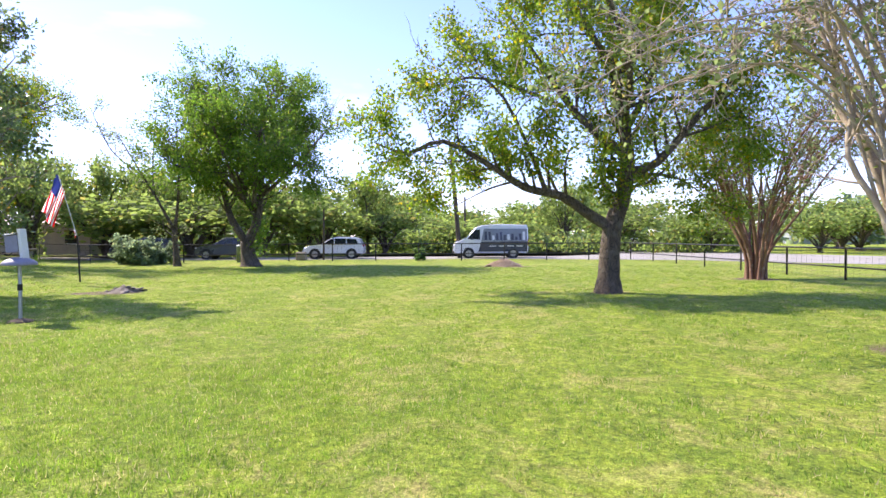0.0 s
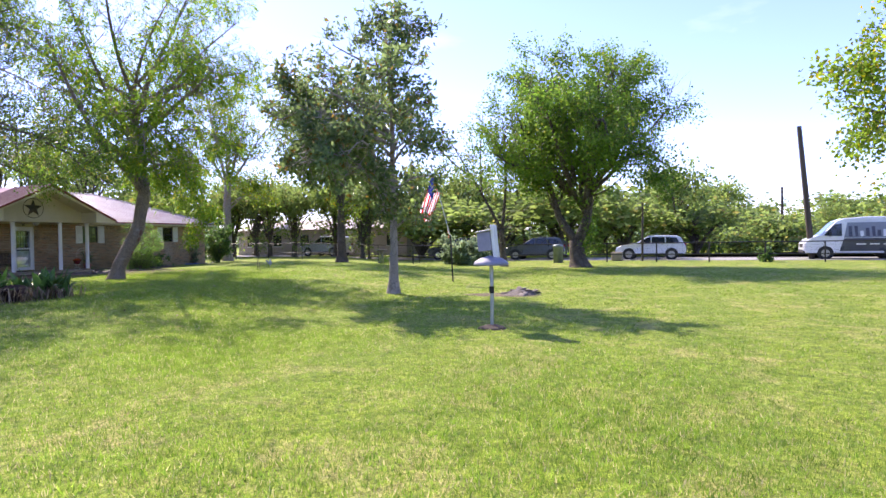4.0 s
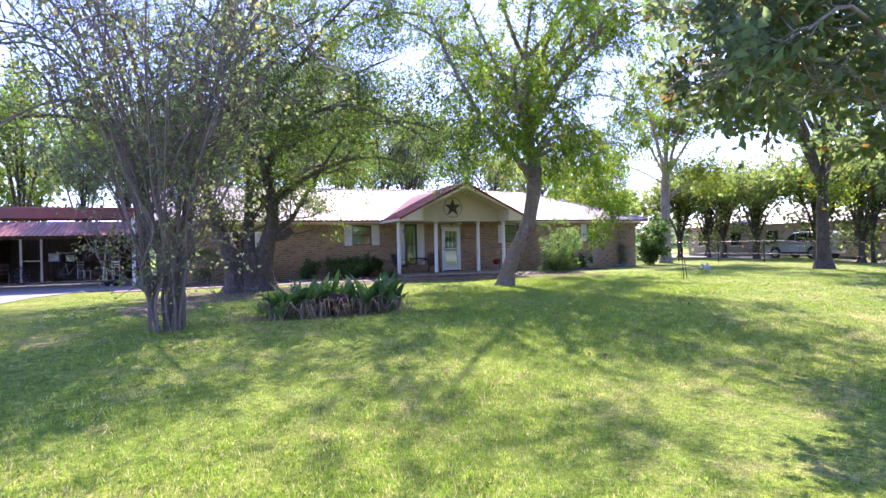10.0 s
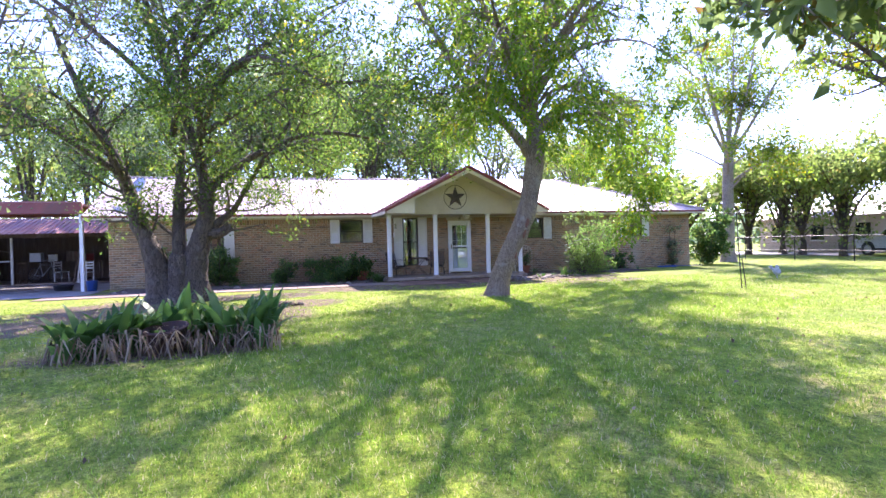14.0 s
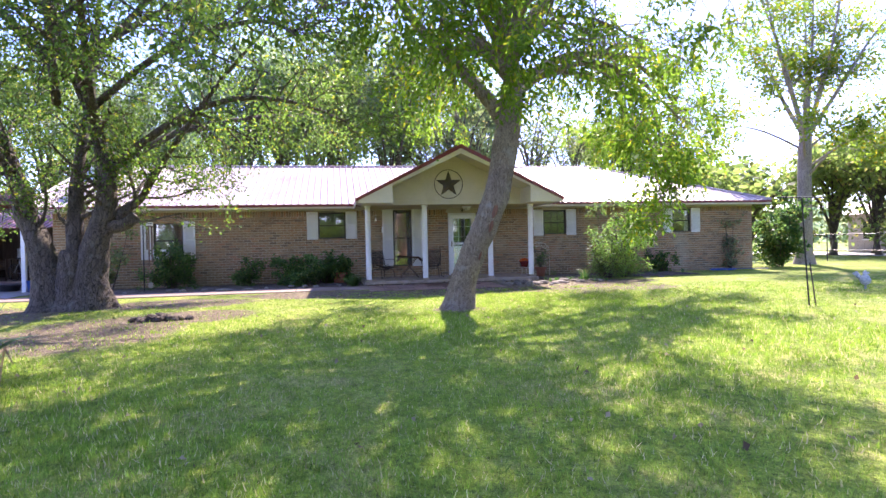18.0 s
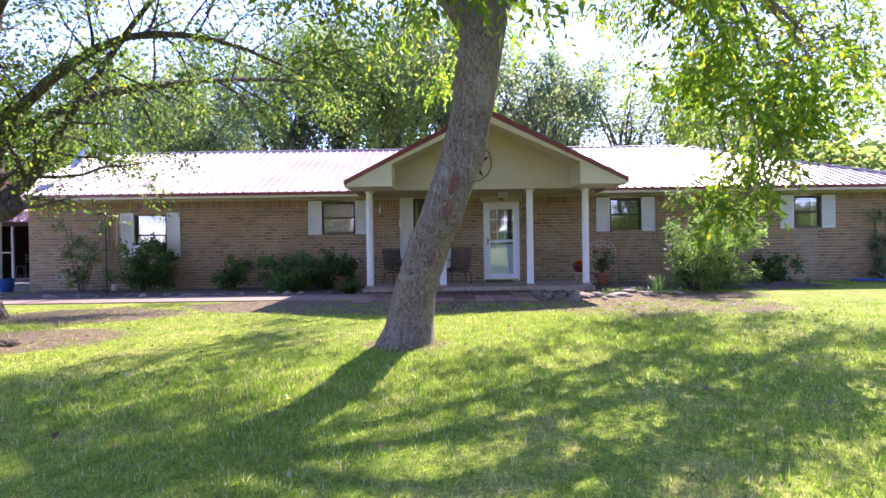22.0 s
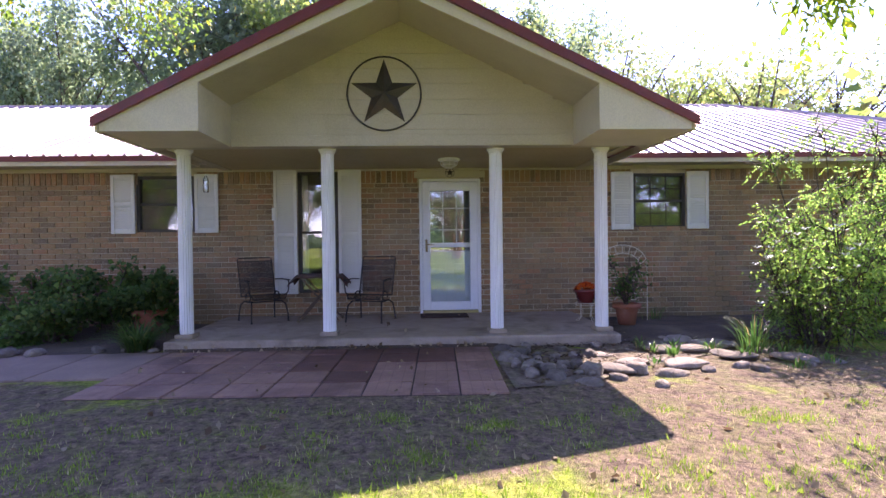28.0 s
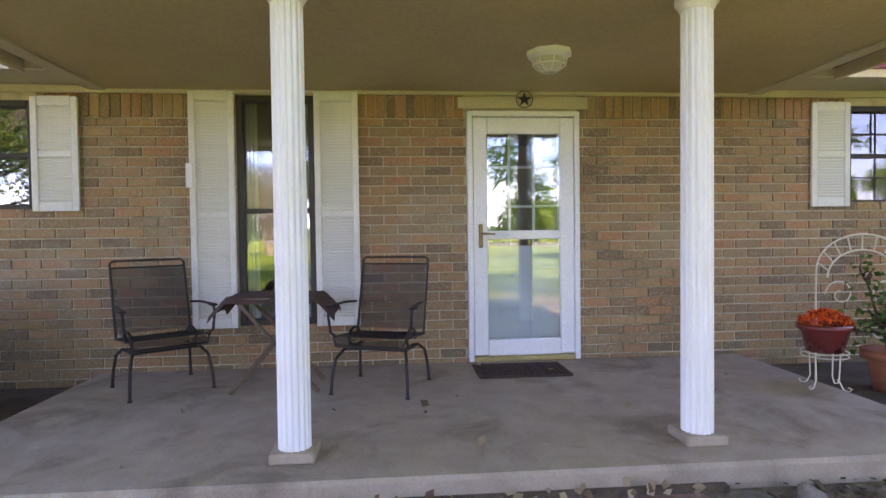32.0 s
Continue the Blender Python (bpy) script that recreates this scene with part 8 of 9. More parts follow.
def suv(name, label, m, colour, boxy=0.0, dark_trim=True):
    t = thing(name, label, "car", m, "parked vehicles")
    H = 0.93
    prof = [(-2.3, 0.42), (-2.36, 0.62), (-2.33, 0.95), (-2.25, 1.06), (-2.0, 1.55 + boxy), (-1.75, 1.66 + boxy), (-0.4, 1.70 + boxy), (0.15, 1.62 + boxy), (0.95, 1.13), (2.0, 0.98), (2.27, 0.82), (2.36, 0.6), (2.3, 0.3), (-2.2, 0.3)]
    part("body", body_shell(prof, H, 0.95, 0.22), colour, t)
    g = dict(half=H, taper_from=0.95, taper=0.22)
    side_panel(t, "rear_window", [(-1.95, 1.14), (-1.08, 1.12), (-1.05, 1.55 + boxy), (-1.75, 1.52 + boxy)], material=CARGLASS, **g)
    side_panel(t, "side_window", [(-1.0, 1.12), (-0.12, 1.11), (-0.12, 1.57 + boxy), (-0.97, 1.56 + boxy)], material=CARGLASS, **g)
    side_panel(t, "front_window", [(-0.05, 1.11), (0.82, 1.12), (0.25, 1.5 + boxy), (-0.05, 1.57 + boxy)], material=CARGLASS, **g)
    side_panel(t, "sill_trim", [(-2.2, 0.3), (2.2, 0.3), (2.15, 0.42), (-2.15, 0.42)], material=TYRE, **g)
    part("windscreen", MB().quad((0.93, -0.78, 1.16), (0.93, 0.78, 1.16), (0.2, 0.66, 1.625 + boxy), (0.2, -0.66, 1.625 + boxy)), CARGLASS, t, fix=False)
    for s in (-1, 1):
        part("headlight", MB().box((2.2, s * 0.68, 0.84), (0.2, 0.36, 0.12), 0.03), LAMPGLASS, t)
        part("tail_light", MB().box((-2.3, s * 0.74, 1.0), (0.12, 0.24, 0.2), 0.03), TAILRED, t)
        part("mirror", MB().box((0.72, s * 1.0, 1.16), (0.14, 0.2, 0.13), 0.03), colour, t)
        part("door_handle", MB().box((-0.85, s * (H + 0.005), 0.98), (0.18, 0.03, 0.03), 0.008), colour, t)
        part("roof_rail", MB().tube([(-1.6, s * 0.66, 1.7 + boxy), (-0.2, s * 0.66, 1.73 + boxy)], 0.018, 6), TYRE, t)
    part("grille", MB().box((2.33, 0, 0.66), (0.06, 0.9, 0.22), 0.02), TYRE, t)
    part("bumper", MB().box((2.3, 0, 0.45), (0.16, 1.7, 0.16), 0.05), colour, t)
    add_wheels(t, (-1.42, 1.42), H, 0.36)
    return t


def van(m):
    t = thing("panel_van", "white high-roof van with a dark printed wrap on its side", "van", m, "parked vehicles")
    white, navy = paint("van_white", (0.75, 0.76, 0.78)), paint("wrap_navy", (0.035, 0.04, 0.075))
    grey = paint("wrap_grey", (0.2, 0.22, 0.26))
    H = 1.02
    prof = [(-2.9, 0.45), (-2.95, 0.7), (-2.93, 2.42), (-2.8, 2.6), (-0.5, 2.66), (0.75, 2.56), (1.15, 2.4), (1.95, 1.55), (2.7, 1.28), (2.92, 1.0), (2.95, 0.55), (2.85, 0.36), (-2.8, 0.36)]
    part("body", body_shell(prof, H, 1.3, 0.1), white, t)
    g = dict(half=H, taper_from=1.3, taper=0.1)
    side_panel(t, "wrap_lower", [(-2.85, 0.5), (1.0, 0.5), (0.75, 1.3), (-2.88, 1.3)], material=navy, label="dark navy printed wrap", **g)
    side_panel(t, "wrap_upper", [(-2.86, 1.34), (0.75, 1.34), (0.55, 2.3), (-2.84, 2.3)], material=grey, label="grey printed picture wrap", **g)
    rv = random.Random(6)
    for k in range(11):
        x0 = -2.7 + 0.3 * k
        h = rv.uniform(0.25, 0.75)
        side_panel(t, "printed_mark", [(x0, 1.42), (x0 + rv.uniform(0.1, 0.24), 1.42), (x0 + 0.2, 1.42 + h), (x0 + 0.02, 1.42 + h)], material=white if k % 4 == 0 else navy, proud=0.018, **g)
    for k in range(4):
        side_panel(t, "printed_line", [(-2.5 + 0.7 * k, 0.9), (-2.0 + 0.7 * k, 0.9), (-2.0 + 0.7 * k, 0.98), (-2.5 + 0.7 * k, 0.98)], material=white, proud=0.018, **g)
    side_panel(t, "cab_window", [(0.85, 1.45), (1.85, 1.5), (1.25, 2.2), (0.85, 2.25)], material=CARGLASS, **g)
    part("windscreen", MB().quad((1.97, -0.9, 1.57), (1.97, 0.9, 1.57), (1.2, 0.82, 2.38), (1.2, -0.82, 2.38)), CARGLASS, t, fix=False)
    for s in (-1, 1):
        part("headlight", MB().box((2.75, s * 0.78, 1.02), (0.3, 0.3, 0.26), 0.06), LAMPGLASS, t)
        part("tail_light", MB().box((-2.93, s * 0.9, 1.2), (0.06, 0.14, 0.5), 0.02), TAILRED, t)
        part("mirror", MB().box((1.5, s * 1.2, 1.6), (0.12, 0.22, 0.34), 0.04), TYRE, t)
    part("grille", MB().box((2.9, 0, 0.85), (0.1, 1.1, 0.25), 0.03), TYRE, t)
    part("bumper", MB().box((2.85, 0, 0.5), (0.25, 1.95, 0.26), 0.06), TYRE, t)
    add_wheels(t, (-1.75, 1.75), H, 0.37)
    return t


VAN_X, SUV_X, GREY_X, YV, ZV = 3.8, -8.5, -16.8, 46.4, -0.31
ROAD = [(-70, 43.6), (-12, 43.9), (5, 44.0), (17, 40.6), (19.3, 38.3), (25.4, 33.2), (50, 12), (75, 18), (35.7, 46.2), (29, 56.8), (27.3, 66), (25, 80), (20, 80), (17, 55), (10, 49.5), (-12, 49.5), (-70, 48.6)]
POLES = [(1.4, 46.0, 8.65, 0.17, -0.7, "tall dark wooden utility pole beside the van"), (-8.85, 43.2, 3.9, 0.07, 0.05, "slim grey pole before the white car"), (3.35, 75.0, 6.8, 0.14, 0.0, "wooden utility pole down the road")]
PED, CAN, FARH, FARB = (-10.5, 43.3), (-13.9, 40.2), (48.5, 100.5), (77, 113)
POST, FLAG, MOUND, STUMP = (-9.2, 12.15), (-14.15, 22.4), (3.3, 33.2), (-10.43, 18.5)
suv("suv", "white compact suv parked beyond the fence", pose(SUV_X, YV - 0.2, ZV, 0, 0, 180), paint("car_white", (0.72, 0.73, 0.75)))
suv("suv", "dark grey suv parked behind the round tree", pose(GREY_X, YV - 0.4, ZV, 0, 0, 180), paint("car_grey", (0.10, 0.105, 0.115), 0.5))
suv("suv", "dark grey car half hidden behind the hedge", pose(GREY_X - 6.4, YV - 0.6, ZV, 0, 0, 180), paint("car_slate", (0.06, 0.065, 0.07), 0.5))
van(pose(VAN_X, YV + 0.2, ZV, 0, 0, 180))
suv("pickup", "white pickup parked beyond the side fence", pose(-36.2, 46.2, 0, 0, 0, 175), paint("truck_white", (0.5, 0.51, 0.52)), 0.1)

# ---- road, poles, distant buildings ----
rd = draped(ROAD, 0.02, 6.0)
GRAVEL = stuff_mat("pale_road", (0.33, 0.31, 0.275), (0.28, 0.26, 0.23), 0.5, (0.24, 0.25, 0.16), 50, 0.92, bmp=0.5)
rd.materials.append(GRAVEL)
tagged(new("road", rd), "pale worn asphalt and gravel road", "road", kind="structure")


def utility_pole(x, y, h, r, lean, label):
    t = thing("utility_pole", label, "pole", pose(x, y, ground_z(x, y)))
    part("shaft", MB().tube([(0, 0, -0.2), (lean * 0.5, 0, h * 0.5), (lean, 0, h)], [r * 1.1, r, r * 0.8], 12), POLEWOOD, t)
    return t


for px_, py_, h_, r_, l_, lb in POLES:
    utility_pole(px_, py_, h_, r_, l_, lb)

sb = thing("stone_pedestal", "grey utility pedestal block by the fence", "utility box", pose(*PED, -0.33))
part("block", MB().box((0, 0, 0.3), (0.7, 0.6, 0.6), 0.05), CONCRETE, sb)
cyl = thing("utility_canister", "grey-green round utility canister by the fence", "utility box", pose(*CAN, -0.33))
part("can", MB().lathe([(0.32, 0), (0.32, 1.0), (0.35, 1.02), (0.35, 1.12), (0.28, 1.2), (0, 1.22)], n=20), stuff_mat("grey_green_steel", (0.2, 0.24, 0.23), (0.16, 0.2, 0.19), 4, None, 50, 0.5, 0.3), cyl, "", True)


def far_house(name, label, x, y, L, W, H, rise, turn, wallm, roofm):
    t = thing(name, label, "house", pose(x, y, ground_z(x, y), 0, 0, turn))
    part("wall", MB().box((0, 0, H / 2), (L, W, H)), wallm, t)
    part("roof", MB().prism([(-W / 2 - 0.4, H), (0, H + rise), (W / 2 + 0.4, H)], 0, -L / 2 - 0.4, L / 2 + 0.4), roofm, t)
    n = max(2, int(L / 3))
    for i in range(n):
        xx = -L / 2 + L * (i + 0.5) / n
        for s in (-1, 1):
            w = part("window", MB().box((xx, s * (W / 2 + 0.01), H * 0.58), (0.95, 0.05, 1.1)), CARGLASS, t)
            part("sill", MB().box((xx, s * (W / 2 + 0.03), H * 0.58 - 0.6), (1.1, 0.08, 0.08)), WHITE, w)
    part("door", MB().box((L * 0.08, -W / 2 - 0.015, 1.0), (0.95, 0.05, 2.0)), WOOD, t)
    return t


PINKBEIGE = stuff_mat("pinkish_siding", (0.50, 0.42, 0.36), (0.45, 0.38, 0.33), 0.8, (0.38, 0.33, 0.28), 40, 0.8, bmp=0.1)
far_house("far_house", "small white house far beyond the road", *FARH, 7, 6, 2.7, 1.5, -25, WHITE, ROOF)
far_house("far_house", "blue-grey metal building far beyond the road", *FARB, 14, 9, 3.6, 1.6, -20, BLUEGREY, BLUEGREY)
far_house("neighbour_house", "long low pale neighbour house beyond the side fence", -40.0, 53.0, 19, 6, 2.6, 1.0, 4, PINKBEIGE, ROOF)
tr2 = thing("travel_trailer", "white camping trailer parked far off", "trailer", pose(FARH[0] - 11, FARH[1] - 6, -0.33, 0, 0, 10))
part("body", body_shell([(-3.0, 0.5), (-3.0, 2.5), (-2.6, 2.8), (2.4, 2.8), (3.0, 2.1), (3.0, 0.5)], 1.2, 1.0, 0.02), SHUTTER, tr2)
part("window", MB().box((0, -1.22, 1.9), (1.6, 0.04, 0.6)), CARGLASS, tr2)
add_wheels(tr2, (-0.5, 0.4), 1.15, 0.33)
suv("suv", "dark car far down the road", pose(FARH[0] - 19, FARH[1] - 4, -0.33, 0, 0, 175), paint("car_blue", (0.03, 0.05, 0.14), 0.3))

# board fence and pale gate rails far off
wf = thing("white_rail_fence", "white rail fence beyond the road", "fence", kind="structure")
fx, fy = FARH[0] - 26, FARH[1] - 22
for k in range(10):
    part("post", MB().box((fx + 2.2 * k, fy + 0.3 * k, 0.6), (0.12, 0.12, 1.2), 0.01), WHITE, wf)
for z in (0.55, 1.05):
    part("rail", MB().tube([(fx, fy, z), (fx + 19.8, fy + 2.7, z)], 0.06, 4), WHITE, wf)

# ---- yard things ----
bf = thing("bird_feeder_post", "feeder box on a metal post with a domed grey baffle", "bird feeder", pose(*POST, -0.33) @ Matrix.Scale(1.18, 4))
part("post", MB().tube([(0, 0, -0.1), (0.01, 0.0, 0.62), (0.0, 0.0, 1.1)], 0.03, 8), GALV, bf)
part("sleeve", MB().tube([(0.006, 0, 0.55), (0.004, 0, 0.66)], 0.04, 8), BLACKIRON, bf)
BAFFLE = stuff_mat("mauve_grey_plastic", (0.26, 0.25, 0.29), (0.22, 0.21, 0.25), 5, (0.3, 0.29, 0.31), 60, 0.6, bmp=0.1)
part("baffle", MB().lathe([(0.27, 0.99), (0.275, 1.01), (0.25, 1.05), (0.17, 1.1), (0.06, 1.13), (0.0, 1.135)], n=24), BAFFLE, bf, "domed mauve-grey baffle", True)
part("back_board", MB().box((0.06, 0.02, 1.36), (0.06, 0.16, 0.52), 0.006, Matrix.Rotation(radians(-6), 3, "Y")), SHUTTER, bf, "pale leaning board")
part("box_side", MB().box((-0.09, 0.0, 1.36), (0.22, 0.13, 0.3), 0.008, Matrix.Rotation(radians(-5), 3, "Y")), BAFFLE, bf)
part("box_roof", MB().box((-0.1, 0.0, 1.525), (0.26, 0.19, 0.016), 0.004, Matrix.Rotation(radians(-9), 3, "Y")), GALV, bf)
part("mound", MB().lathe([(0.26, -0.02), (0.18, 0.03), (0.07, 0.06), (0, 0.065)], n=14), SOIL, bf, "earth heaped at the foot", True)

fl = thing("flag_pole", "thin flag pole leaning on the lawn", "flag pole", pose(*FLAG, -0.32) @ Matrix.Scale(1.2, 4))
part("lower_pole", MB().tube([(0, 0, -0.1), (-0.06, -0.02, 1.5)], 0.026, 8), BLACKIRON, fl)
part("upper_pole", MB().tube([(-0.06, -0.02, 1.45), (-0.61, -0.11, 3.55)], 0.014, 8), SHUTTER, fl)
part("finial", MB().lathe([(0, 3.58), (0.03, 3.61), (0.03, 3.64), (0, 3.67)], (-0.61, -0.11, -0.05), 10), GALV, fl)


def hang_cloth(name, label, top, hoist, fly, material_list, cells, folds, cat="flag"):
    """A limp flag: its hoist runs down the leaning pole, its fly sags and folds; cells(u, v) gives the material of each patch."""
    mb = MB()
    nu, nv = 40, 27
    top, hoist, fly = Vector(top), Vector(hoist), Vector(fly)
    for i in range(nu + 1):
        for j in range(nv + 1):
            u, v = i / nu, j / nv
            p = top + hoist * v + fly * u * (1 - 0.12 * v)
            wave = folds * u * (0.7 + 0.3 * v)
            p += Vector((0.5 * wave * math.sin(13 * v + 3 * u), wave * math.sin(15 * v + 4 * u + 0.6), 0.06 * math.sin(8 * v) * u))
            mb.v.append(tuple(p))
    for i in range(nu):
        for j in range(nv):
            a = i * (nv + 1) + j
            mb.f.append((a, a + 1, a + nv + 2, a + nv + 1))
    me = mb.mesh(name, material_list, True)
    me.polygons.foreach_set("material_index", [cells((k // nv + 0.5) / nu, (k % nv + 0.5) / nv) for k in range(nu * nv)])
    return tagged(new(name, me), label, cat)


FRED = leaf_mat("flag_red", (0.45, 0.02, 0.03), (0.5, 0.03, 0.035), (0.4, 0.02, 0.03), 0.1, 0.45, 0.8)
FWHITE = leaf_mat("flag_white", (0.7, 0.7, 0.7), (0.75, 0.75, 0.75), (0.65, 0.65, 0.65), 0.1, 0.45, 0.8)
FBLUE = leaf_mat("flag_blue", (0.03, 0.04, 0.16), (0.035, 0.05, 0.18), (0.03, 0.04, 0.15), 0.1, 0.35, 0.8)


def stripes(u, v):
    if v < 0.54 and u < 0.42:
        return 2
    return int(v * 13) % 2


hang_cloth("striped_flag", "red and white striped flag with blue canton hanging limp", (FLAG[0] - 0.73, FLAG[1] - 0.13, 3.9), (0.28, 0.04, -0.85), (-0.5, -0.1, -1.5), [FRED, FWHITE, FBLUE], stripes, 0.1)
hang_cloth("small_flag", "small pale pennant hanging low on the pole", (FLAG[0] - 0.2, FLAG[1] - 0.03, 1.85), (0.05, 0, -0.22), (0.04, -0.02, -0.3), [FWHITE, FRED], lambda u, v: 1 if u > 0.8 else 0, 0.04)


def heap(name, label, x, y, rx, ry, h, n, seed, material, cat):
    r = random.Random(seed)
    t = thing(name, label, cat, pose(x, y, ground_z(x, y)))
    mb = MB()
    k, m = 16, 7
    for i in range(m + 1):
        f = i / m
        for j in range(k):
            a = 2 * math.pi * j / k
            q = 1 + 0.25 * noise.noise(Vector((math.cos(a) * 2, math.sin(a) * 2, seed)))
            mb.v.append((rx * (1 - f) * q * math.cos(a), ry * (1 - f) * q * math.sin(a), -0.03 + (h + 0.03) * (math.sin(f * math.pi / 2) ** 1.3) * (1 + 0.25 * noise.noise(Vector((f * 4, j * 1.3, seed))))))
    for i in range(m):
        for j in range(k):
            mb.f.append((i * k + j, i * k + (j + 1) % k, (i + 1) * k + (j + 1) % k, (i + 1) * k + j))
    part("soil_body", mb, material, t, "", True, fix=False)
    clods = []
    for me in STONES:
        me = me.copy()
        me.materials[0] = material
        clods.append(me)
    for i in range(n):
        a, f = r.uniform(0, 6.28), r.random() ** 0.7
        s = r.uniform(0.06, 0.15)
        c = part("clod", clods[i % 5], None, t)
        c.matrix_basis = pose(rx * f * 0.9 * math.cos(a), ry * f * 0.9 * math.sin(a), h * (1 - f) * 0.85, r.uniform(0, 40), r.uniform(0, 40), r.uniform(0, 360)) @ Matrix.Scale(s / 0.17, 4)
    return t


EARTH = stuff_mat("dry_earth", (0.28, 0.2, 0.13), (0.22, 0.155, 0.1), 5, (0.33, 0.26, 0.18), 40, 0.95, bmp=0.8, dist=0.03)
heap("dirt_mound", "heap of dry brown earth near the fence", *MOUND, 1.25, 0.65, 0.42, 70, 12, EARTH, "dirt mound")
heap("stump_heap", "grey rotten stump ringed with stones on the lawn", *STUMP, 0.62, 0.52, 0.16, 44, 13, STONE, "stump")

heap("dug_earth", "low heap of dark clods dug up on the lawn", -26.4, 12.2, 0.25, 0.6, 0.05, 26, 14, SOIL, "dirt heap")
hk = thing("shepherd_hook", "thin black hook stake with a crossbar on the lawn", "garden stake", pose(-24.4, 23.45, 0))
part("stake", MB().tube([(0, 0, -0.1), (-0.03, -0.05, 1.0), (-0.05, -0.08, 1.9)], 0.013, 6), BLACKIRON, hk)
part("crossbar", MB().tube([(-0.3, -0.36, 1.92), (0.15, 0.22, 1.88)], 0.012, 6), BLACKIRON, hk)
part("stake_second", MB().tube([(0.1, 0.05, -0.1), (0.02, 0.0, 0.75)], 0.012, 6), POLEWOOD, hk)
rooster = MB().lathe([(0.0, 0.02), (0.03, 0.03), (0.02, 0.12), (0.1, 0.17), (0.13, 0.25), (0.1, 0.33), (0.05, 0.4), (0.05, 0.46), (0.02, 0.5), (0, 0.51)], n=14)
rooster.prism([(-0.3, 0.42), (-0.08, 0.2), (-0.06, 0.32), (-0.2, 0.48)], 1, -0.015, 0.015)
rooster.prism([(0.04, 0.46), (0.12, 0.44), (0.04, 0.41)], 1, -0.01, 0.01)
ro = tagged(part("garden_ornament", rooster, stuff_mat("speckled_paint", (0.5, 0.52, 0.54), (0.2, 0.22, 0.25), 18, (0.6, 0.6, 0.6), 60, 0.6), None, "grey speckled bird-shaped garden ornament on the grass", True), category="garden ornament")
ro.matrix_basis = pose(-26.4, 26.7, 0, 0, 0, 20) @ Matrix.Scale(0.85, 4)
bb2 = thing("bird_bath", "grey stone bird bath near the side fence", "bird bath", pose(-22.6, 32.0, 0))
part("pedestal", MB().lathe([(0.2, 0), (0.2, 0.06), (0.1, 0.12), (0.08, 0.6), (0.12, 0.68)], n=18), STONE, bb2, "", True)
part("basin", MB().lathe([(0.1, 0.66), (0.3, 0.74), (0.34, 0.8), (0.32, 0.81), (0.2, 0.76), (0, 0.75)], n=20), STONE, bb2, "", True)
strap_clump("tall_weeds", "pale tall weeds at the foot of the bird bath", -22.2, 31.6, 0.8, 70, 1.6, 0.02, 95, BLADE, bend=0.5)
pap = tagged(part("paper_scrap", MB().box((0, 0, 0), (0.09, 0.19, 0.012), 0.004), SHUTTER, None, "white scrap of wood lying on the grass"), category="litter")
pap.matrix_basis = pose(-12.35, 4.6, -0.315, 3, 2, 25)
hose = MB().tube([(0.3 * math.cos(k * 0.5) * (1 - 0.01 * k), 0.5 * math.sin(k * 0.5), 0.03 + 0.004 * (k % 9)) for k in range(60)] + [(-0.2, 1.2, 0.03), (0.0, 1.9, 0.03)], 0.012, 6)
ho = tagged(part("garden_hose", hose, BLUEPL, None, "dark hose coiled at the foot of the wall"), category="hose")
ho.matrix_basis = pose(-34.6, 29.2, 0)

# ---- grass blades, fallen leaves ----
def blades(name, label, P, hmin, hmax, wmin, wmax, seed, thin=True):
    """One upright leaning triangle a blade, rooted just under the sheet."""
    rng = np.random.default_rng(seed)
    P = P[(P[:, 0] > -30.5) & ((P[:, 1] > 5) | (P[:, 0] > -13.5) | (P[:, 0] + P[:, 1] * 0.775 > -15.2))]
    for cx, cy, rx, ry in DIRT if thin else ():
        P = P[((P[:, 0] - cx) / rx) ** 2 + ((P[:, 1] - cy) / ry) ** 2 > rng.uniform(-0.6, 1.3, len(P))]
    k = len(P)
    u = np.clip((P[:, 0] + 21 + np.maximum(0, P[:, 1] - 26) * 0.8) / 9, 0, 1)
    z = -0.33 * u * u * (3 - 2 * u) - 0.015
    a = rng.uniform(0, 2 * np.pi, k)
    h = rng.uniform(hmin, hmax, k)
    w = rng.uniform(wmin, wmax, k)
    lean = rng.normal(0, 0.5, (k, 2)) * h[:, None]
    V = np.empty((k, 3, 3))
    V[:, 0] = np.stack([P[:, 0] - w * np.cos(a), P[:, 1] - w * np.sin(a), z], 1)
    V[:, 1] = np.stack([P[:, 0] + w * np.cos(a), P[:, 1] + w * np.sin(a), z], 1)
    V[:, 2] = np.stack([P[:, 0] + lean[:, 0], P[:, 1] + lean[:, 1], z + 0.015 + h], 1)
    me = bpy.data.meshes.new(name)
    me.vertices.add(3 * k)
    me.vertices.foreach_set("co", V.reshape(-1))
    me.loops.add(3 * k)
    me.loops.foreach_set("vertex_index", np.arange(3 * k))
    me.polygons.add(k)
    me.polygons.foreach_set("loop_start", np.arange(0, 3 * k, 3))
    me.polygons.foreach_set("loop_total", np.full(k, 3))
    me.materials.append(BLADE)
    me.update(calc_edges=True)
    return tagged(new(name, me), label, "grass", kind="stuff")


def along(line, n, seed, widths):
    """Points strewn along a line."""
    rng = np.random.default_rng(seed)
    line = np.array(line, float)
    seg = rng.integers(0, len(line) - 1, n)
    f = rng.random(n)[:, None]
    return line[seg] * (1 - f) + line[seg + 1] * f + rng.normal(0, 1, (n, 2)) * rng.choice(widths, n)[:, None]


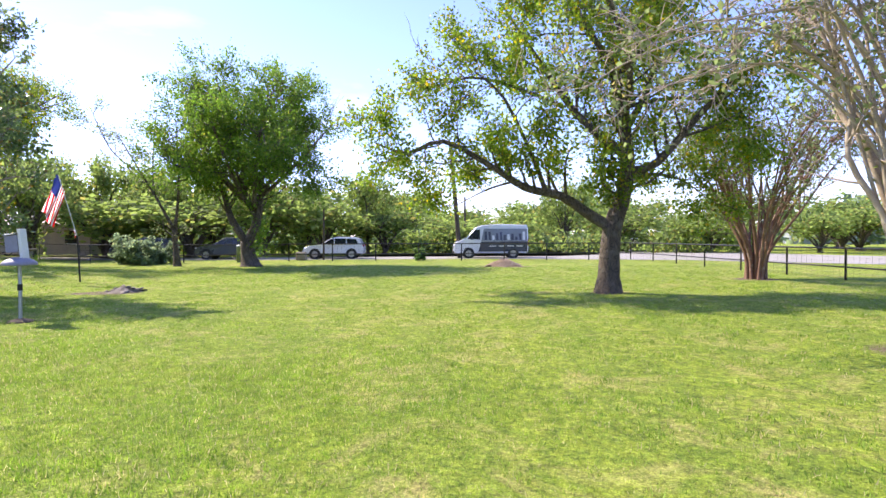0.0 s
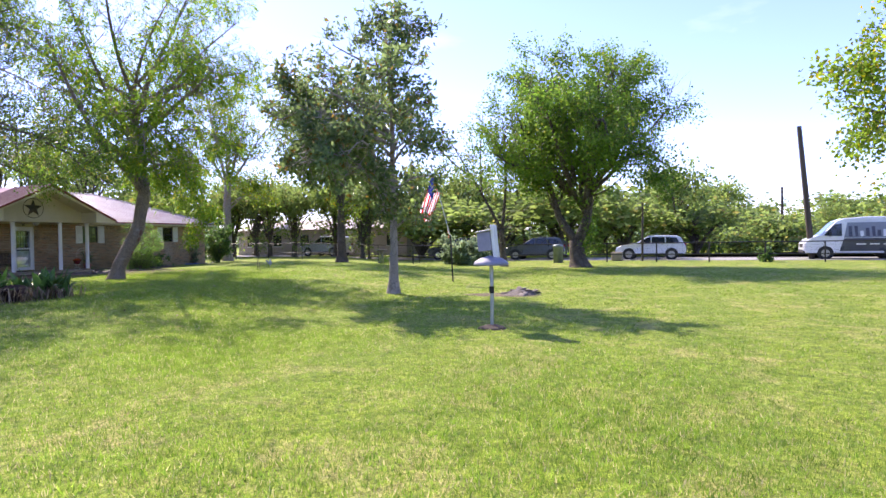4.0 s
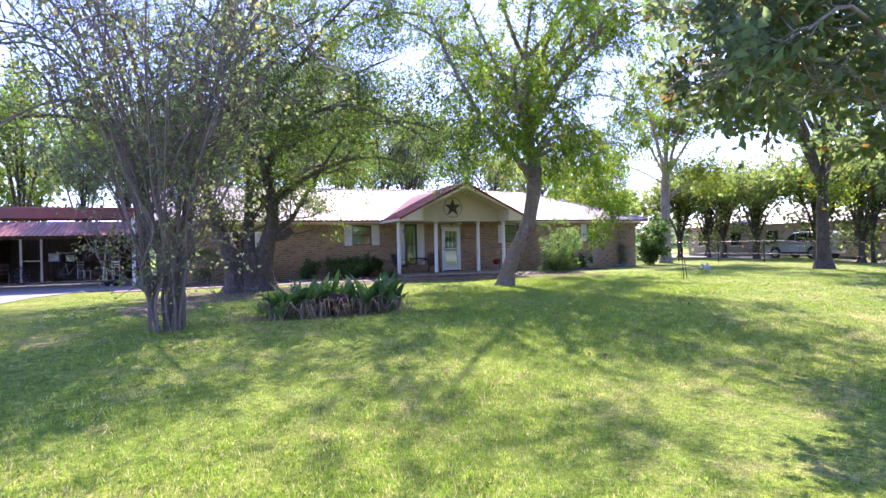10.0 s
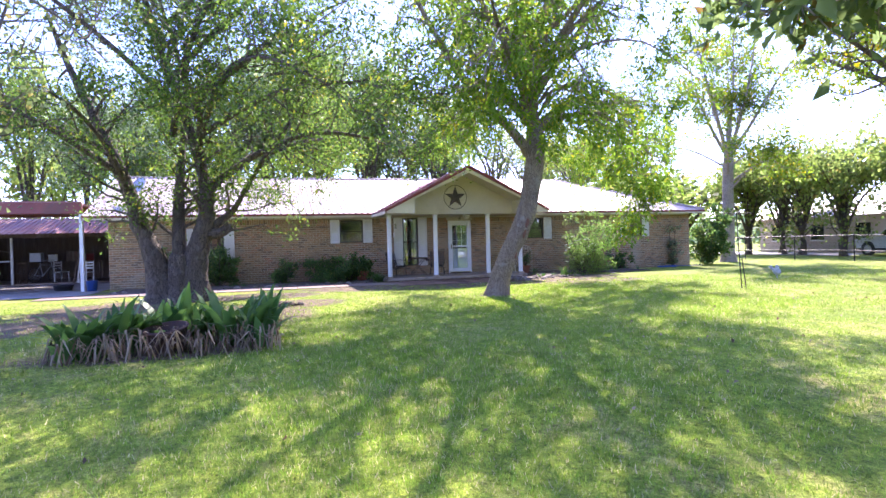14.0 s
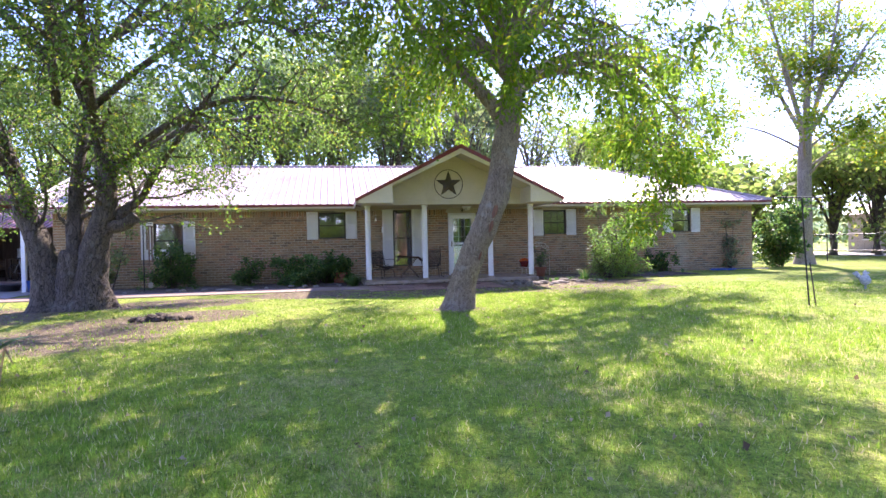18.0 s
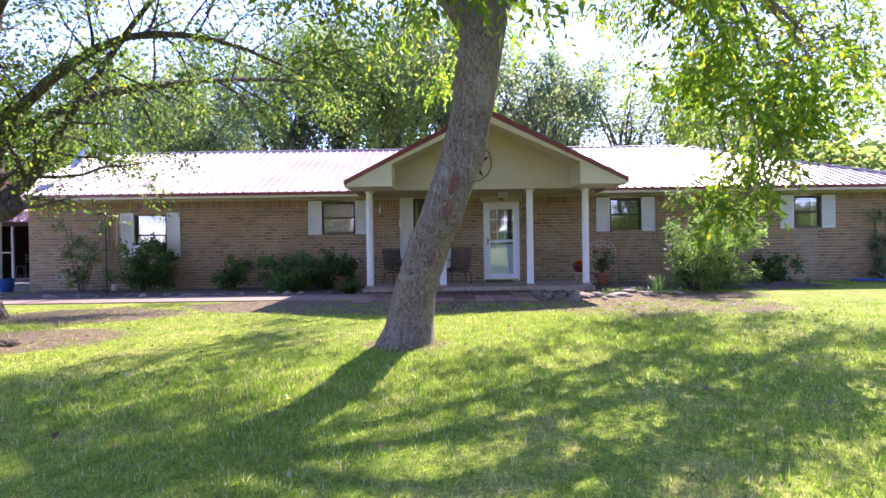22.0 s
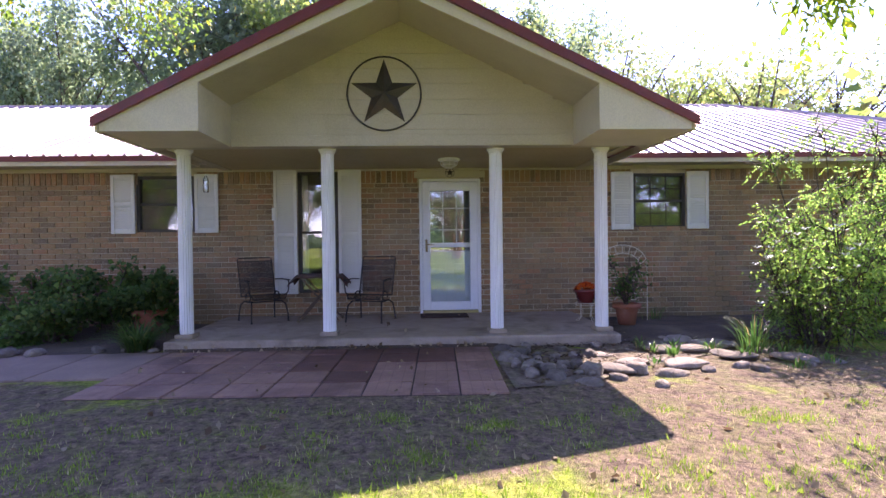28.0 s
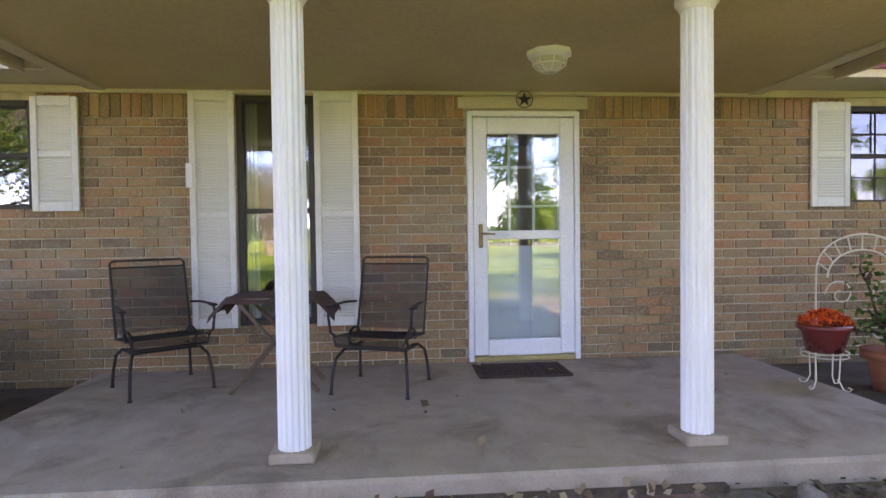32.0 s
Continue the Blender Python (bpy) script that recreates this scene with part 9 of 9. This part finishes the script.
blades("grass", "short mown grass blades", along([(-0.5, 5.5), (-5.0, 7.0), (-10.5, 6.0), (-13.0, 9.5), (-16.5, 12.5), (-19.5, 15.0), (-22.5, 17.5), (-26.0, 19.5), (-29.0, 20.5)], 470000, 1, [1.6, 3.4]), 0.015, 0.05, 0.0022, 0.006, 1)
rng = np.random.default_rng(8)
tuft_at = np.stack([rng.uniform(-30, 14, 15000), rng.uniform(2, 34, 15000)], 1)
blades("grass", "uneven tufts in the mown lawn", np.repeat(tuft_at, 17, 0) + rng.normal(0, 0.07, (15000 * 17, 2)), 0.02, 0.055, 0.004, 0.010, 2)
tuft_at = np.stack([rng.uniform(-30.4, -28.6, 110), rng.uniform(14.8, 24.0, 110)], 1)
blades("grass", "sparse tufts in the bare earth before the patio", np.repeat(tuft_at, 60, 0) + rng.normal(0, 0.055, (6600, 2)), 0.015, 0.045, 0.003, 0.006, 3, False)
rng = np.random.default_rng(5)
lp = [(x, y, ground_z(x, y) + 0.012) for x, y in zip(np.concatenate([rng.uniform(-30, -14, 420), rng.uniform(-31, -28.5, 160)]), np.concatenate([rng.uniform(8, 24, 420), rng.uniform(16, 24, 160)]))]
lp += [(x, y, 0.05) for x, y in zip(rng.uniform(-32.83, -32.72, 70), rng.uniform(16.2, 19.9, 70))] + [(x, y, 0.026) for x, y in zip(rng.uniform(-32.7, -30.8, 30), rng.uniform(16.2, 19.8, 30))] + [(x, y, 0.137) for x, y in zip(rng.uniform(-34.9, -33.0, 16), rng.uniform(16.3, 21.3, 16))]
tagged(new("fallen_leaves", leaf_mesh("fallen_leaves", lp, [(1, 0, 0.3)] * len(lp), 0.055, DRYLEAF, 6, 0.0, 0.38)), "scattered dry brown leaves on the lawn", "leaves", kind="stuff")

# ---- bricks: those nearest the walk one by one, the rest joined ----
cells = brick_cells()
JT = 0.012


def brick_box(mb, c, proud):
    y0, y1, z0, z1 = c
    mb.box((XW - 0.006 + proud / 2, (y0 + y1) / 2, (z0 + z1) / 2), (0.014 + proud, y1 - y0 - JT, z1 - z0 - JT), 0.003)


near = sorted(cells, key=lambda c: abs((c[0] + c[1]) / 2 - 19.2) + 0.8 * abs((c[2] + c[3]) / 2 - 1.3))[:300]
picked = set(near)
rk2 = random.Random(2)
shared = {}
for c in near:
    key = (round(c[1] - c[0], 3), round(c[3] - c[2], 3))
    if key not in shared:
        shared[key] = MB().box((0, 0, 0), (0.016, key[0] - JT, key[1] - JT), 0.003).mesh("brick", BRICK)
    o = new("brick", shared[key])
    o.parent = wall_front
    o.matrix_basis = pose(XW - 0.005 + rk2.uniform(-0.0015, 0.0025), (c[0] + c[1]) / 2, (c[2] + c[3]) / 2)
rest = MB()
for c in cells:
    if c not in picked:
        brick_box(rest, c, rk2.uniform(-0.001, 0.003))
tagged(part("brickwork", rest, BRICK, wall_front, fix=False), kind="stuff")
